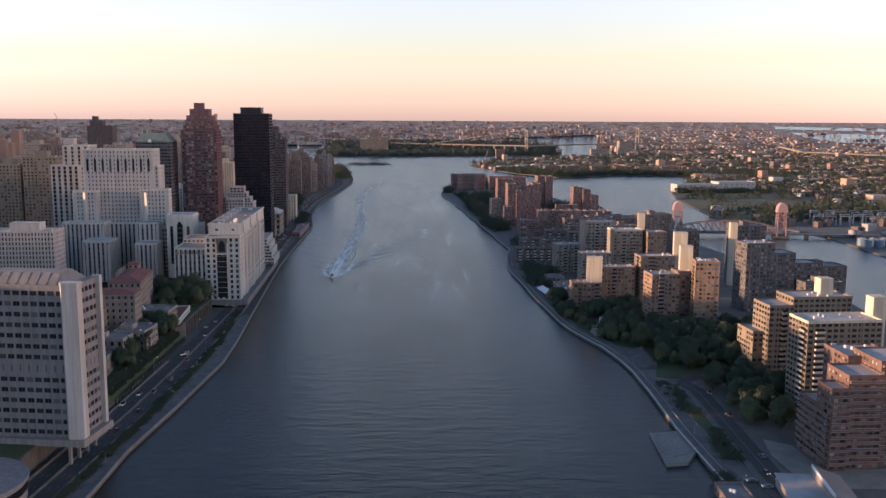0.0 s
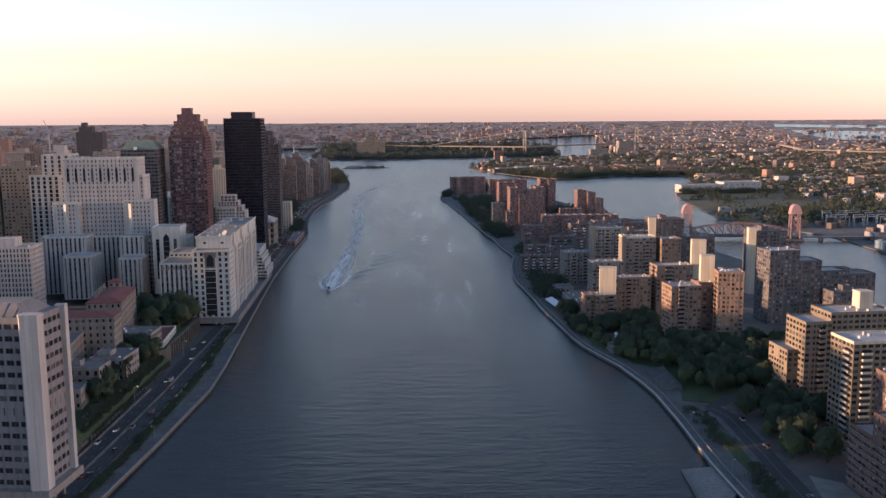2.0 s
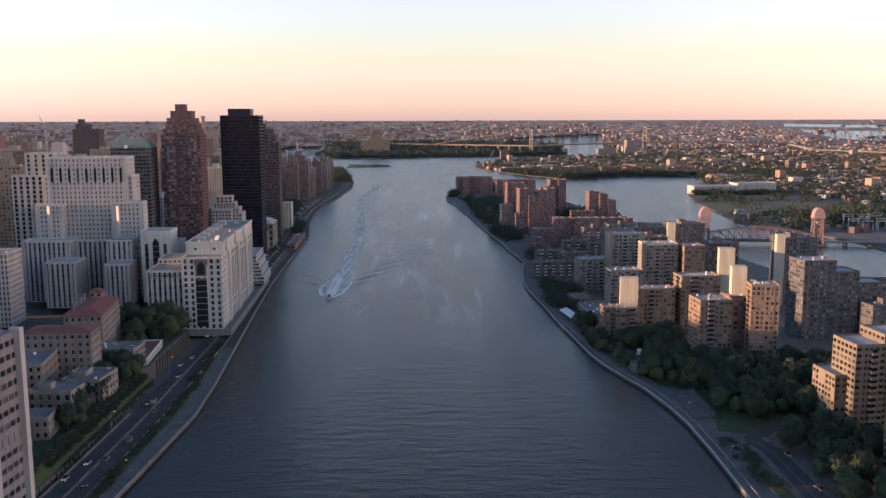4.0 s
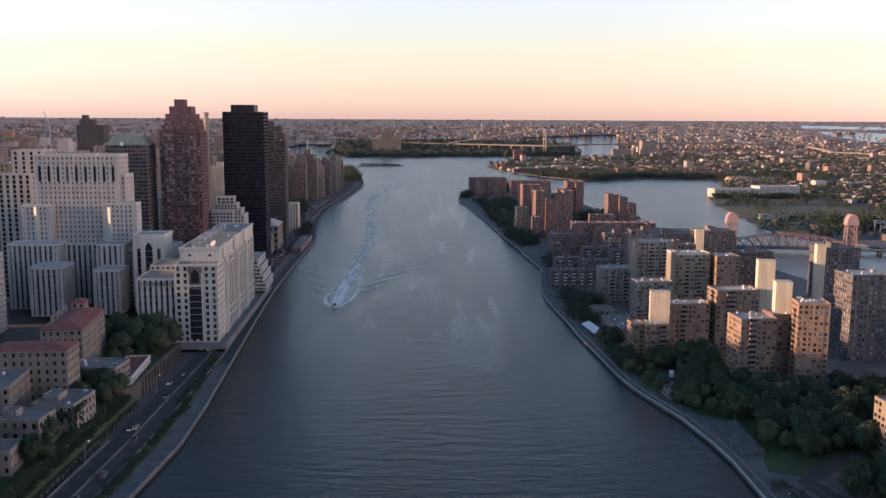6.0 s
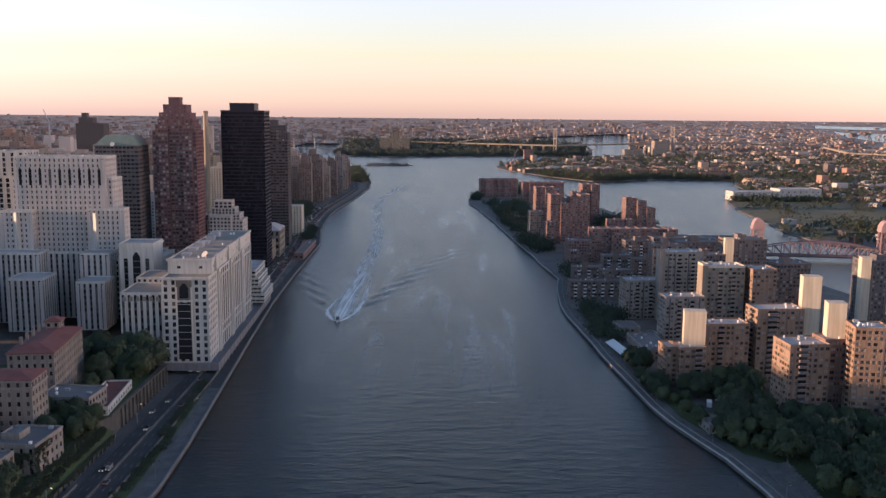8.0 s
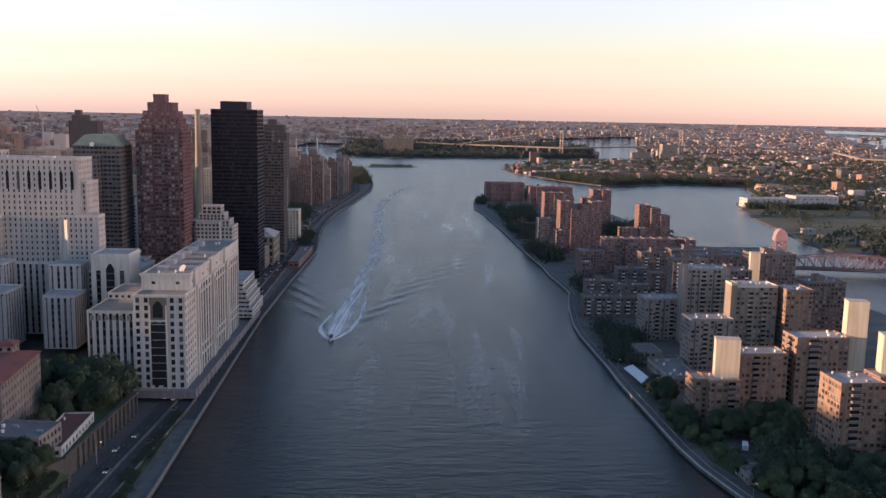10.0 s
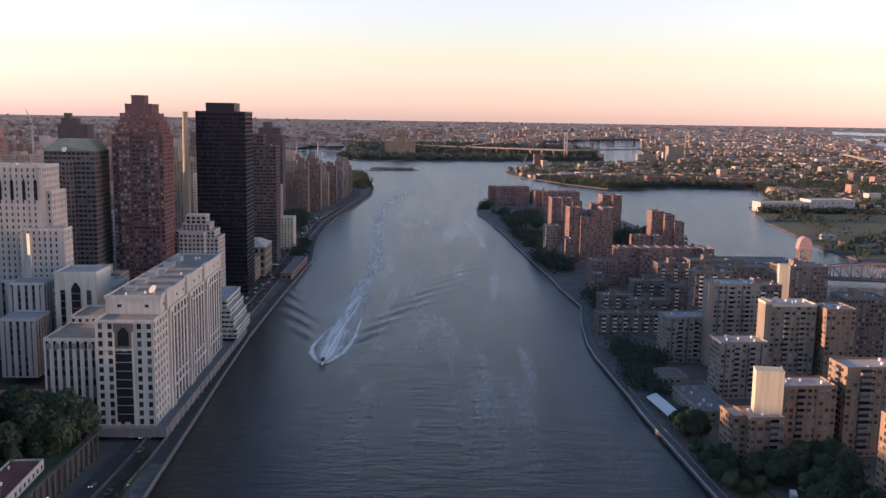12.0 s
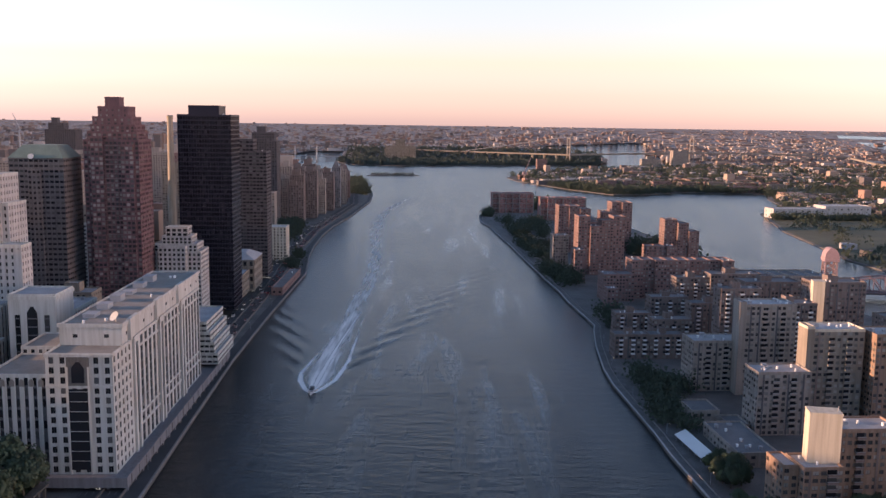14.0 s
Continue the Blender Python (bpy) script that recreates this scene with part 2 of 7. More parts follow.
BLACK_STEEL = surf("black_anodised_metal", (0.032, 0.031, 0.046), rough=0.35, vary=0.2, bump=0)
DARK_METAL = surf("dark_metal", (0.06, 0.06, 0.065), rough=0.5, vary=0.2, bump=0)
PINK_STEEL = surf("salmon_painted_steel", (0.38, 0.25, 0.255), rough=0.6, vary=0.2, big=0.3)
RED_STEEL = surf("dusky_red_steel", (0.22, 0.15, 0.16), rough=0.6, vary=0.2, big=0.3)
GREY_STEEL = surf("grey_painted_steel", (0.33, 0.34, 0.36), rough=0.5, vary=0.15)
WHITE_PAINT = surf("white_paint", (0.75, 0.75, 0.74), rough=0.5, vary=0.08)
TIP_RED = surf("rose_red_brick", (0.34, 0.17, 0.155), vary=0.2, streak=True)
BARK = surf("bark", (0.09, 0.07, 0.05), vary=0.3, fine=4)
CAR_PAINT = surf("car_paint", (0.38, 0.38, 0.38), rough=0.3, vary=0.05, bump=0, spread=0.92)
RUBBER = surf("tyre_rubber", (0.03, 0.03, 0.03), vary=0.2, bump=0)
LEAF = leaves("leaf_green", (0.092, 0.120, 0.058), (0.13, 0.165, 0.08), 5.0)
# darker green; on the city bank it also stands in for the shade there
LEAF_DARK = leaves("leaf_dark", (0.050, 0.074, 0.042), (0.074, 0.104, 0.054), 6.5)
LEAF_WOOD = leaves("leaf_wood", (0.055, 0.066, 0.041), (0.088, 0.102, 0.058), -1.0)
# far foliage: haze put into the leaf colour, paler and greyer than the near woods
LEAF_HAZED = leaves("leaf_hazed", (0.078, 0.084, 0.066), (0.115, 0.12, 0.092), -1.0)
# distant ground: evening haze mixed into the base colour, paler than the near soil
HAZED_LAND = surf("hazed_distant_land", (0.24, 0.22, 0.215), vary=0.4, big=0.01, fine=0.05, bump=0)
GLASS = glazing("window_glass", (0.035, 0.037, 0.042), (0.30, 0.28, 0.25))
GLASS_DARK = glazing("dark_window_glass", (0.028, 0.028, 0.033), (0.13, 0.13, 0.13), pale_share=0.15)
GLASS_BLIND = glazing("window_glass_with_blinds", (0.075, 0.073, 0.076), (0.36, 0.34, 0.31), pale_share=0.35)
GLASS_BLACK = glazing("black_glass", (0.018, 0.018, 0.024), (0.04, 0.04, 0.048), pale_share=0.1)
BUFF = surf("buff_brick", (0.24, 0.195, 0.145), vary=0.15, streak=True)
DULL_RED = surf("dull_red_brick", (0.17, 0.105, 0.088), vary=0.2, streak=True)
FIELD = surf("dry_field_grass", (0.085, 0.085, 0.045), vary=0.4, big=0.03)
YARD = surf("dusty_yard_ground", (0.24, 0.22, 0.195), vary=0.35, big=0.15)
for mt in (BLACK_STEEL, GLASS_BLACK):  # matt black skin
    mt.node_tree.nodes["Principled BSDF"].inputs["Specular IOR Level"].default_value = 0.12
CITY = surf("distant_masonry", (0.47, 0.435, 0.42), vary=0.15, big=0.02, bump=0,
            islands=((0.55, 0.40, 0.33), (0.95, 0.92, 0.90), (0.40, 0.33, 0.30), (0.70, 0.58, 0.48), (0.30, 0.27, 0.27), (0.62, 0.42, 0.34), (0.85, 0.78, 0.70)))
HOUSES = surf("distant_house_walls", (0.28, 0.275, 0.28), vary=0.15, big=0.02, bump=0,
              islands=((0.35, 0.30, 0.28), (0.60, 0.58, 0.57), (1.1, 1.1, 1.1), (0.45, 0.36, 0.32), (0.28, 0.27, 0.28), (0.75, 0.70, 0.66), (0.5, 0.30, 0.25)))


# ---- mesh building ----
class Mesh:
    """Collects quads and polygons; boxes, prisms, rods and rings are laid in plain metres."""

    def __init__(self):
        self.v, self.f, self.m = [], [], []

    def face(self, pts, mi=0):
        n = len(self.v)
        self.v += pts
        self.f.append(tuple(range(n, n + len(pts))))
        self.m.append(mi)

    def box(self, x0, y0, z0, x1, y1, z1, mi=0):
        n = len(self.v)
        self.v += [(x0, y0, z0), (x1, y0, z0), (x1, y1, z0), (x0, y1, z0), (x0, y0, z1), (x1, y0, z1), (x1, y1, z1), (x0, y1, z1)]
        for q in ((0, 3, 2, 1), (4, 5, 6, 7), (0, 1, 5, 4), (1, 2, 6, 5), (2, 3, 7, 6), (3, 0, 4, 7)):
            self.f.append(tuple(n + i for i in q))
            self.m.append(mi)

    def prism(self, pts, z0, z1, mi=0, top=None):
        """pts counter-clockwise; top: the outline at z1 where it differs."""
        k, n = len(pts), len(self.v)
        self.v += [(x, y, z0) for x, y in pts] + [(x, y, z1) for x, y in (top or pts)]
        self.f += [tuple(range(n + k, n + 2 * k)), tuple(range(n + k - 1, n - 1, -1))]
        self.f += [(n + i, n + (i + 1) % k, n + k + (i + 1) % k, n + k + i) for i in range(k)]
        self.m += [mi] * (k + 2)

    def rod(self, a, b, r0, r1=None, sides=6, mi=0):
        a, b = Vector(a), Vector(b)
        d = (b - a).normalized()
        u = d.orthogonal().normalized()
        w = d.cross(u)
        n = len(self.v)
        for p, r in ((a, r0), (b, r0 if r1 is None else r1)):
            for i in range(sides):
                t = 2 * math.pi * i / sides
                self.v.append(tuple(p + r * (math.cos(t) * u + math.sin(t) * w)))
        self.f += [tuple(range(n + sides - 1, n - 1, -1)), tuple(range(n + sides, n + 2 * sides))]
        self.f += [(n + i, n + (i + 1) % sides, n + sides + (i + 1) % sides, n + sides + i) for i in range(sides)]
        self.m += [mi] * (sides + 2)

    def data(self, name, mats):
        """Welds corners that coincide, so that what touches is one piece."""
        seen, index, verts = {}, [], []
        for x, y, z in self.v:
            key = (round(x, 3), round(y, 3), round(z, 3))
            if key not in seen:
                seen[key] = len(verts)
                verts.append((x, y, z))
            index.append(seen[key])
        me = bpy.data.meshes.new(name)
        me.from_pydata(verts, [], [tuple(index[i] for i in q) for q in self.f])
        for mt in mats:
            me.materials.append(mt)
        if len(mats) > 1:
            me.polygons.foreach_set("material_index", self.m)
        me.update()
        return me


def part(name, mesh, mats, parent, label="", kind=""):
    data = mesh if isinstance(mesh, bpy.types.Mesh) else mesh.data(name, mats if isinstance(mats, (tuple, list)) else (mats,))
    ob = new(name, data)
    ob.parent = parent
    return tagged(ob, label, "", "", kind)


def thing(name, x, y, z, rot, label, category, group="", kind=""):
    ob = new(name)
    ob.matrix_world = pose(x, y, z, 0, 0, rot)
    return tagged(ob, label, category, group, kind)


def solo(name, mesh, mats, label, category, kind="", group=""):
    ob = new(name, mesh.data(name, mats if isinstance(mats, (tuple, list)) else (mats,)))
    return tagged(ob, label, category, group, kind)


def strip_outline(line, left, right):
    """Outline of a band along a plan line, from its left to its right offset, counter-clockwise for lines that run north."""
    a, b = [], []
    for i, (x, y) in enumerate(line):
        p, q = line[max(i - 1, 0)], line[min(i + 1, len(line) - 1)]
        dx, dy = q[0] - p[0], q[1] - p[1]
        s = math.hypot(dx, dy)
        nx, ny = dy / s, -dx / s
        a.append((x + nx * right, y + ny * right))
        b.append((x + nx * left, y + ny * left))
    return a, b


def band(mesh, line, left, right, z0, z1, mi=0):
    a, b = strip_outline(line, left, right)
    for i in range(len(line) - 1):
        mesh.prism([a[i], a[i + 1], b[i + 1], b[i]], z0, z1, mi)


def along(line, step, start=0.0):
    """Points and headings at even steps along a plan line."""
    out, left = [], start
    for (x0, y0), (x1, y1) in zip(line, line[1:]):
        s = math.hypot(x1 - x0, y1 - y0)
        d = left
        while d < s:
            out.append((x0 + (x1 - x0) * d / s, y0 + (y1 - y0) * d / s, math.degrees(math.atan2(y1 - y0, x1 - x0)) - 90))
            d += step
        left = d - s
    return out


# ---- the ground ----
TIDE = 1.8  # level of the river
RISE_FROM, RISE = 3600.0, 0.1  # beyond the river bend the land climbs towards the skyline


def up(y):
    return max(0.0, (y - RISE_FROM) * RISE)


def slab_of_land(name, pts, z, mat, label, cat):
    m = Mesh()
    m.prism(pts, -4, z)
    return solo(name, m, mat, label, cat, "structure")


m = Mesh()
m.face([(-5000, -2500, TIDE), (5000, -2500, TIDE), (5000, 3600, TIDE), (-5000, 3600, TIDE)])
m.face([(-5000, 3600, 0), (5000, 3600, 0), (5000, 4900, 130), (-5000, 4900, 130)], 1)
m.face([(1795, 4560, up(4560) + 3.5), (2600, 4420, up(4420) + 3.5), (2600, 4560, up(4560) + 3.5), (1842, 4690, up(4690) + 3.5)], 1)
m.face([(1803, 4222, up(4222) + 3.5), (1901, 4016, up(4016) + 3.5), (2600, 3900, up(3900) + 3.5), (2600, 4250, up(4250) + 3.5), (1816, 4420, up(4420) + 3.5)], 1)
solo("water", m, (WATER, FAR_WATER), "grey-blue rippled tidal river under evening sky", "river", "structure")

WEST_BANK = [(-128, -600), (-128, 300), (-126.5, 370), (-127, 407), (-122, 468), (-117, 550), (-119, 600), (-124.5, 680), (-132, 790), (-139, 900),
             (-143, 1030), (-146, 1215), (-161, 1330), (-167, 1400), (-172, 1500), (-172, 1600), (-163, 1740), (-156, 2000), (-165, 2160), (-190, 2350),
             (-215, 2560), (-250, 2640)]
WEST_BANK = [(x * 0.9865, y) for x, y in WEST_BANK]
slab_of_land("ground_west", WEST_BANK + [(-330, 2645), (-430, 2660), (-480, 2900), (-600, 3600), (-5000, 3600), (-5000, -600)], 3.0, SOIL,
             "dark built-up city ground behind the stone seawall", "ground")
ISLAND_WEST = [(129, -400), (129, 300), (126, 433), (127.5, 492), (127.5, 530), (125.5, 553), (120.5, 585), (113.3, 610), (107.5, 632), (103.8, 655), (101, 690), (98, 725), (95.5, 755), (94.5, 784), (91.5, 827), (89, 862), (89, 895), (93.5, 952),
               (99, 995), (102, 1010), (100, 1035), (94, 1093), (92, 1140), (87, 1190), (76, 1320), (68, 1430), (61, 1500), (50, 1630), (40, 1690), (40, 1770), (60, 1900), (110, 2000), (150, 2010)]
ISLAND_WEST = [(x * 0.9865, y) for x, y in ISLAND_WEST]
ISLAND_EAST = [(200, 1900), (250, 1650), (280, 1400), (300, 1220), (318, 1100), (345, 900), (352, 772), (340, 666), (330, 560), (320, 300), (310, -400)]
slab_of_land("ground_island", [(310, -400)] + ISLAND_EAST[-2::-1] + ISLAND_WEST[::-1], 3.0, SOIL,
             "narrow built-up river island ringed by a seawall", "ground")
EAST_SHORE = [(600, -600), (480, 500), (501, 965), (509, 1113), (505, 1160), (490, 1207), (446, 1251), (438, 1357), (449, 1451), (465, 1630), (500, 1790), (519, 1880), (600, 1975),
              (640, 2190), (690, 2330), (600, 2335), (500, 2335), (400, 2262), (336, 2245), (260, 2380), (160, 2650), (145, 2790), (211, 3016), (360, 3200), (524, 3338), (775, 3600)]
slab_of_land("ground_east", [(5000, -600), (5000, 3600)] + EAST_SHORE[::-1], 3.0, SOIL, "low-lying city land with trees and roofs", "ground")
slab_of_land("ground_park_island", [(520, 3600), (-415, 3600), (-408, 3557), (-327, 3385), (-164, 3365), (183, 3460), (464, 3548)], 3.0, SOIL,
             "wooded park island across the river mouth", "ground")
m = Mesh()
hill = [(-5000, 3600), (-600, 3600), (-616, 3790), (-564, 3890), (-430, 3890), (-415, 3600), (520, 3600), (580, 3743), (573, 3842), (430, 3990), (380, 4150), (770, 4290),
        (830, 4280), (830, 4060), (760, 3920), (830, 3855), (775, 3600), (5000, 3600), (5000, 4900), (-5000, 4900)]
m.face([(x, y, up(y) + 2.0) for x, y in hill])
# the far sheet wears the colour paled for haze
solo("ground_far", m, HAZED_LAND, "distant city land rising gently to the skyline", "ground", "structure")
m = Mesh()
m.prism([(-235, 2790), (-130, 2815), (-95, 2830), (-120, 2860), (-225, 2850)], -2, 3.4)
solo("ground_rock_islet", m, SOIL, "low rocky islet in the river bend", "islet", "structure")

# seawalls with a coping, and the riverside promenades
for nm, line, lab in (("seawall_west", WEST_BANK, "weathered stone seawall with pale coping along the city bank"), ("seawall_island", ISLAND_WEST, "stone seawall with a pale coping round the island")):
    s = 1 if nm == "seawall_west" else -1
    m = Mesh()
    band(m, line, -0.8 if s > 0 else -0.4, 0.4 if s > 0 else 0.8, -3.0, 3.3)
    band(m, line, -0.25 if s > 0 else -0.55, 0.55 if s > 0 else 0.25, 3.3, 3.75, 1)
    solo(nm, m, (SEAWALL, CONCRETE if s > 0 else WHITE_BRICK), lab, "seawall", "structure")
m = Mesh()
band(m, WEST_BANK[1:8], -6.5, -0.8, 2.9, 3.15)
solo("promenade_west", m, PAVING, "grey paved riverside promenade", "promenade", "structure")
m = Mesh()
band(m, WEST_BANK[7:-2], -6.5, -0.8, 2.9, 3.15)
solo("promenade_north", m, ASPHALT, "dark asphalt riverside path below the hospital", "promenade", "structure")
m = Mesh()
band(m, ISLAND_WEST[1:-2], 0.8, 7.5, 2.9, 3.15)
band(m, ISLAND_WEST[1:-2], 3.9, 4.25, 3.15, 3.75, 1)
solo("promenade_island", m, (PAVING, CONCRETE), "grey paved riverside promenade on the island", "promenade", "structure")

# riverside expressway
DRIVE = [(-147, -300), (-147, 330), (-145.5, 364), (-144, 400), (-141, 457), (-139, 550), (-139.5, 690), (-147, 830), (-159, 965), (-167, 1140), (-182, 1330), (-190, 1560), (-184, 1750), (-178, 1950), (-205, 2200), (-260, 2500)]
m = Mesh()
band(m, DRIVE, -8.4, 8.4, 2.5, 3.6)
solo("road_drive", m, ASPHALT, "worn dark asphalt of a six-lane riverside expressway", "road", "structure")
m = Mesh()
for off in (-7.9, 7.7, -0.9, 0.6):
    band(m, DRIVE, off, off + 0.16, 3.6, 3.606)
for off in (-5.8, -3.2, 3.0, 5.6):
    for x, y, h in along(DRIVE[1:-3], 12.0):
        c, s = math.cos(radians(h)), math.sin(radians(h))
        px, py = x + c * off, y + s * off
        m.face([(px, py, 3.61), (px + c * 0.22, py + s * 0.22, 3.61), (px + c * 0.22 - s * 3.5, py + s * 0.22 + c * 3.5, 3.61), (px - s * 3.5, py + c * 3.5, 3.61)])
solo("lane_marking", m, PAINT, "worn white lane lines on the expressway", "road marking", "structure")
m = Mesh()
band(m, DRIVE, -0.35, 0.35, 3.6, 4.5)
band(m, DRIVE, 8.4, 8.8, 2.5, 4.4)
band(m, DRIVE[:6], -8.8, -8.4, 2.5, 4.7)
solo("road_barrier", m, SEAWALL, "pale concrete median and side barriers of the expressway", "barrier", "structure")
# raised campus terrace with its retaining wall
m = Mesh()
m.prism([(-600, 330), (-157, 330), (-156, 440), (-158, 470), (-158, 596), (-154.5, 606), (-154.5, 640), (-158, 690), (-600, 690)], 2.5, 12.5)
m.prism([(-158, 440), (-152.8, 440), (-151.5, 480), (-151.5, 560), (-152.5, 606), (-158, 606)], 2.5, 6.0)
m.prism([(-166, 690), (-166, 905), (-600, 905), (-600, 690)], 2.5, 7.9)
for k in range(33):  # buttresses along the expressway
    by = 446 + k * 4.8
    m.box(-152.9 if by < 470 else -151.6, by, 2.5, -151.9 if by < 470 else -150.9, by + 0.9, 6.3)
for k in range(14):
    m.box(-154.6, 618 + k * 5.2, 2.5, -153.6, 619 + k * 5.2, 12.9)
m.prism([(-154.6, 606), (-154.0, 606), (-154.0, 690), (-157.5, 690)], 12.5, 13.3)
solo("ground_terrace", m, RETAINING, "raised campus terrace behind a stone retaining wall", "terrace", "structure")
m = Mesh()
m.prism([(-300, 335), (-158, 335), (-157, 440), (-159, 470), (-159, 596), (-155.5, 606), (-155.5, 640), (-159, 688), (-300, 688)], 12.5, 12.6)
m.face([(-152.6, 446, 6.05), (-152.2, 604, 6.05), (-158.6, 598, 12.55), (-158.6, 466, 12.55)])
solo("lawn_campus", m, GRASS, "shaded green campus lawn", "lawn", "structure")
m = Mesh()
band(m, [(-134, 340), (-132, 400), (-127.5, 470), (-124.8, 550), (-126.5, 600), (-129.5, 660), (-131.5, 690)], -5.0, 0.0, 2.9, 3.3)
solo("verge_planting", m, GRASS, "narrow green verge between road and promenade", "verge", "structure")
# island park lawns, road and pier
m = Mesh()
m.prism([(138, 395), (146, 420), (143, 470), (139, 500), (136, 470)], 2.9, 3.25)
m.prism([(137, 520), (152, 515), (225, 540), (240, 620), (150, 640), (122, 640), (128, 592), (142, 580), (141.5, 540)], 2.9, 3.2)
m.prism([(113, 640), (122, 612), (128, 600), (126, 660), (122, 682), (111, 690)], 2.9, 3.2)
solo("lawn_island", m, GRASS, "shaded park lawns on the island", "lawn", "structure")
IROAD = [(146, -300), (147, 363), (149, 415), (151.5, 470), (152, 492), (148, 508)]
m = Mesh()
band(m, IROAD, -5.0, 5.0, 2.9, 3.3)
band(m, [(148, 508), (168, 528), (215, 556)], -3.5, 3.5, 2.9, 3.28)
solo("road_island", m, ASPHALT, "narrow asphalt road on the island", "road", "structure")
m = Mesh()
band(m, IROAD, -0.2, 0.0, 3.3, 3.306)
band(m, IROAD, -4.7, -4.5, 3.3, 3.306)
solo("road_line_island", m, PAINT, "faded painted lines on the island road", "road marking", "structure")
m = Mesh()
m.prism([(107.6, 391), (117, 392.5), (126, 407), (129, 434), (110, 430)], 1.2, 2.6)
for x in (109, 114, 119):
    for y in (396, 407, 417, 427):
        m.rod((x + (y - 392) * 0.08, y, -4), (x + (y - 392) * 0.08, y, 1.2), 0.4)
yard = Mesh()
yard.prism([(158, 366), (220, 362), (220, 386), (172, 384), (170, 412), (160, 420), (156, 400)], 2.9, 3.22)
solo("yard_ground", yard, YARD, "dusty bare yard ground beside the red block", "ground", "structure")
walk_ = Mesh()
band(walk_, IROAD, -7.6, -5.0, 2.9, 3.42)
band(walk_, IROAD, 5.0, 7.2, 2.9, 3.42)
solo("pavement_island", walk_, PAVING, "pale pavement along the island road", "pavement", "structure")
for x0, x1 in ((113, 121),):
    m.prism([(x0, 400), (x1, 404), (x1 + 2, 420), (x0 + 2, 420)], 2.6, 2.75)
band(m, [(108.4, 391.6), (110.6, 429.6)], -0.2, 0.2, 2.6, 3.4)
band(m, [(107.9, 391.5), (117, 393), (125.6, 407)], -0.2, 0.2, 2.6, 3.4)
pier = solo("pier", m, CONCRETE, "square concrete landing pier beside the seawall", "pier", "structure")
m = Mesh()
for k in range(6):
    x0 = 131.5 + k * 1.7
    m.prism([(x0, 537), (x0 + 1.7, 537), (x0 + 2.1, 577), (x0 + 0.4, 577)], 2.9, 3.2 + 0.36 * (k + 1))
    m.prism([(x0 - 0.12, 537), (x0 + 0.3, 537), (x0 + 0.7, 577), (x0 + 0.28, 577)], 3.1 + 0.36 * (k + 1), 3.24 + 0.36 * (k + 1))
for k in range(14):  # low bollards along the top step
    m.box(140.9 + 0.03 * k, 537.5 + k * 2.9, 5.2, 141.5 + 0.03 * k, 538.1 + k * 2.9, 6.4)
solo("park_steps", m, PAVING, "broad pale stone steps above the seawall", "steps", "structure")


# ---- leaves ----
def leaf_card(m, c, r, rnd):
    u = Vector((rnd.gauss(0, 1), rnd.gauss(0, 1), rnd.gauss(0, 0.6))).normalized()
    w = u.orthogonal().normalized()
    w.rotate(Matrix.Rotation(rnd.uniform(0, 6.28), 3, u))
    v = u.cross(w)
    a, b = r * rnd.uniform(0.6, 1.3), r * rnd.uniform(0.6, 1.3)
    m.face([tuple(c + w * a), tuple(c + v * b), tuple(c - w * a * 0.8), tuple(c - v * b)])


# ---- buildings ----
PANES = {}


def pane_mesh(w, h, glass, frame_mat):
    key = (round(w, 2), round(h, 2), glass.name, frame_mat.name)
    if key not in PANES:
        m = Mesh()
        m.box(-w / 2, -0.03, 0, w / 2, 0.03, h)
        m.box(-0.05, -0.09, 0, 0.05, -0.03, h, 1)
        m.box(-w / 2, -0.12, -0.06, w / 2, -0.03, 0.08, 1)
        PANES[key] = m.data("window", (glass, frame_mat))
    return PANES[key]


# style: storey height, bay, window width, window height, kind


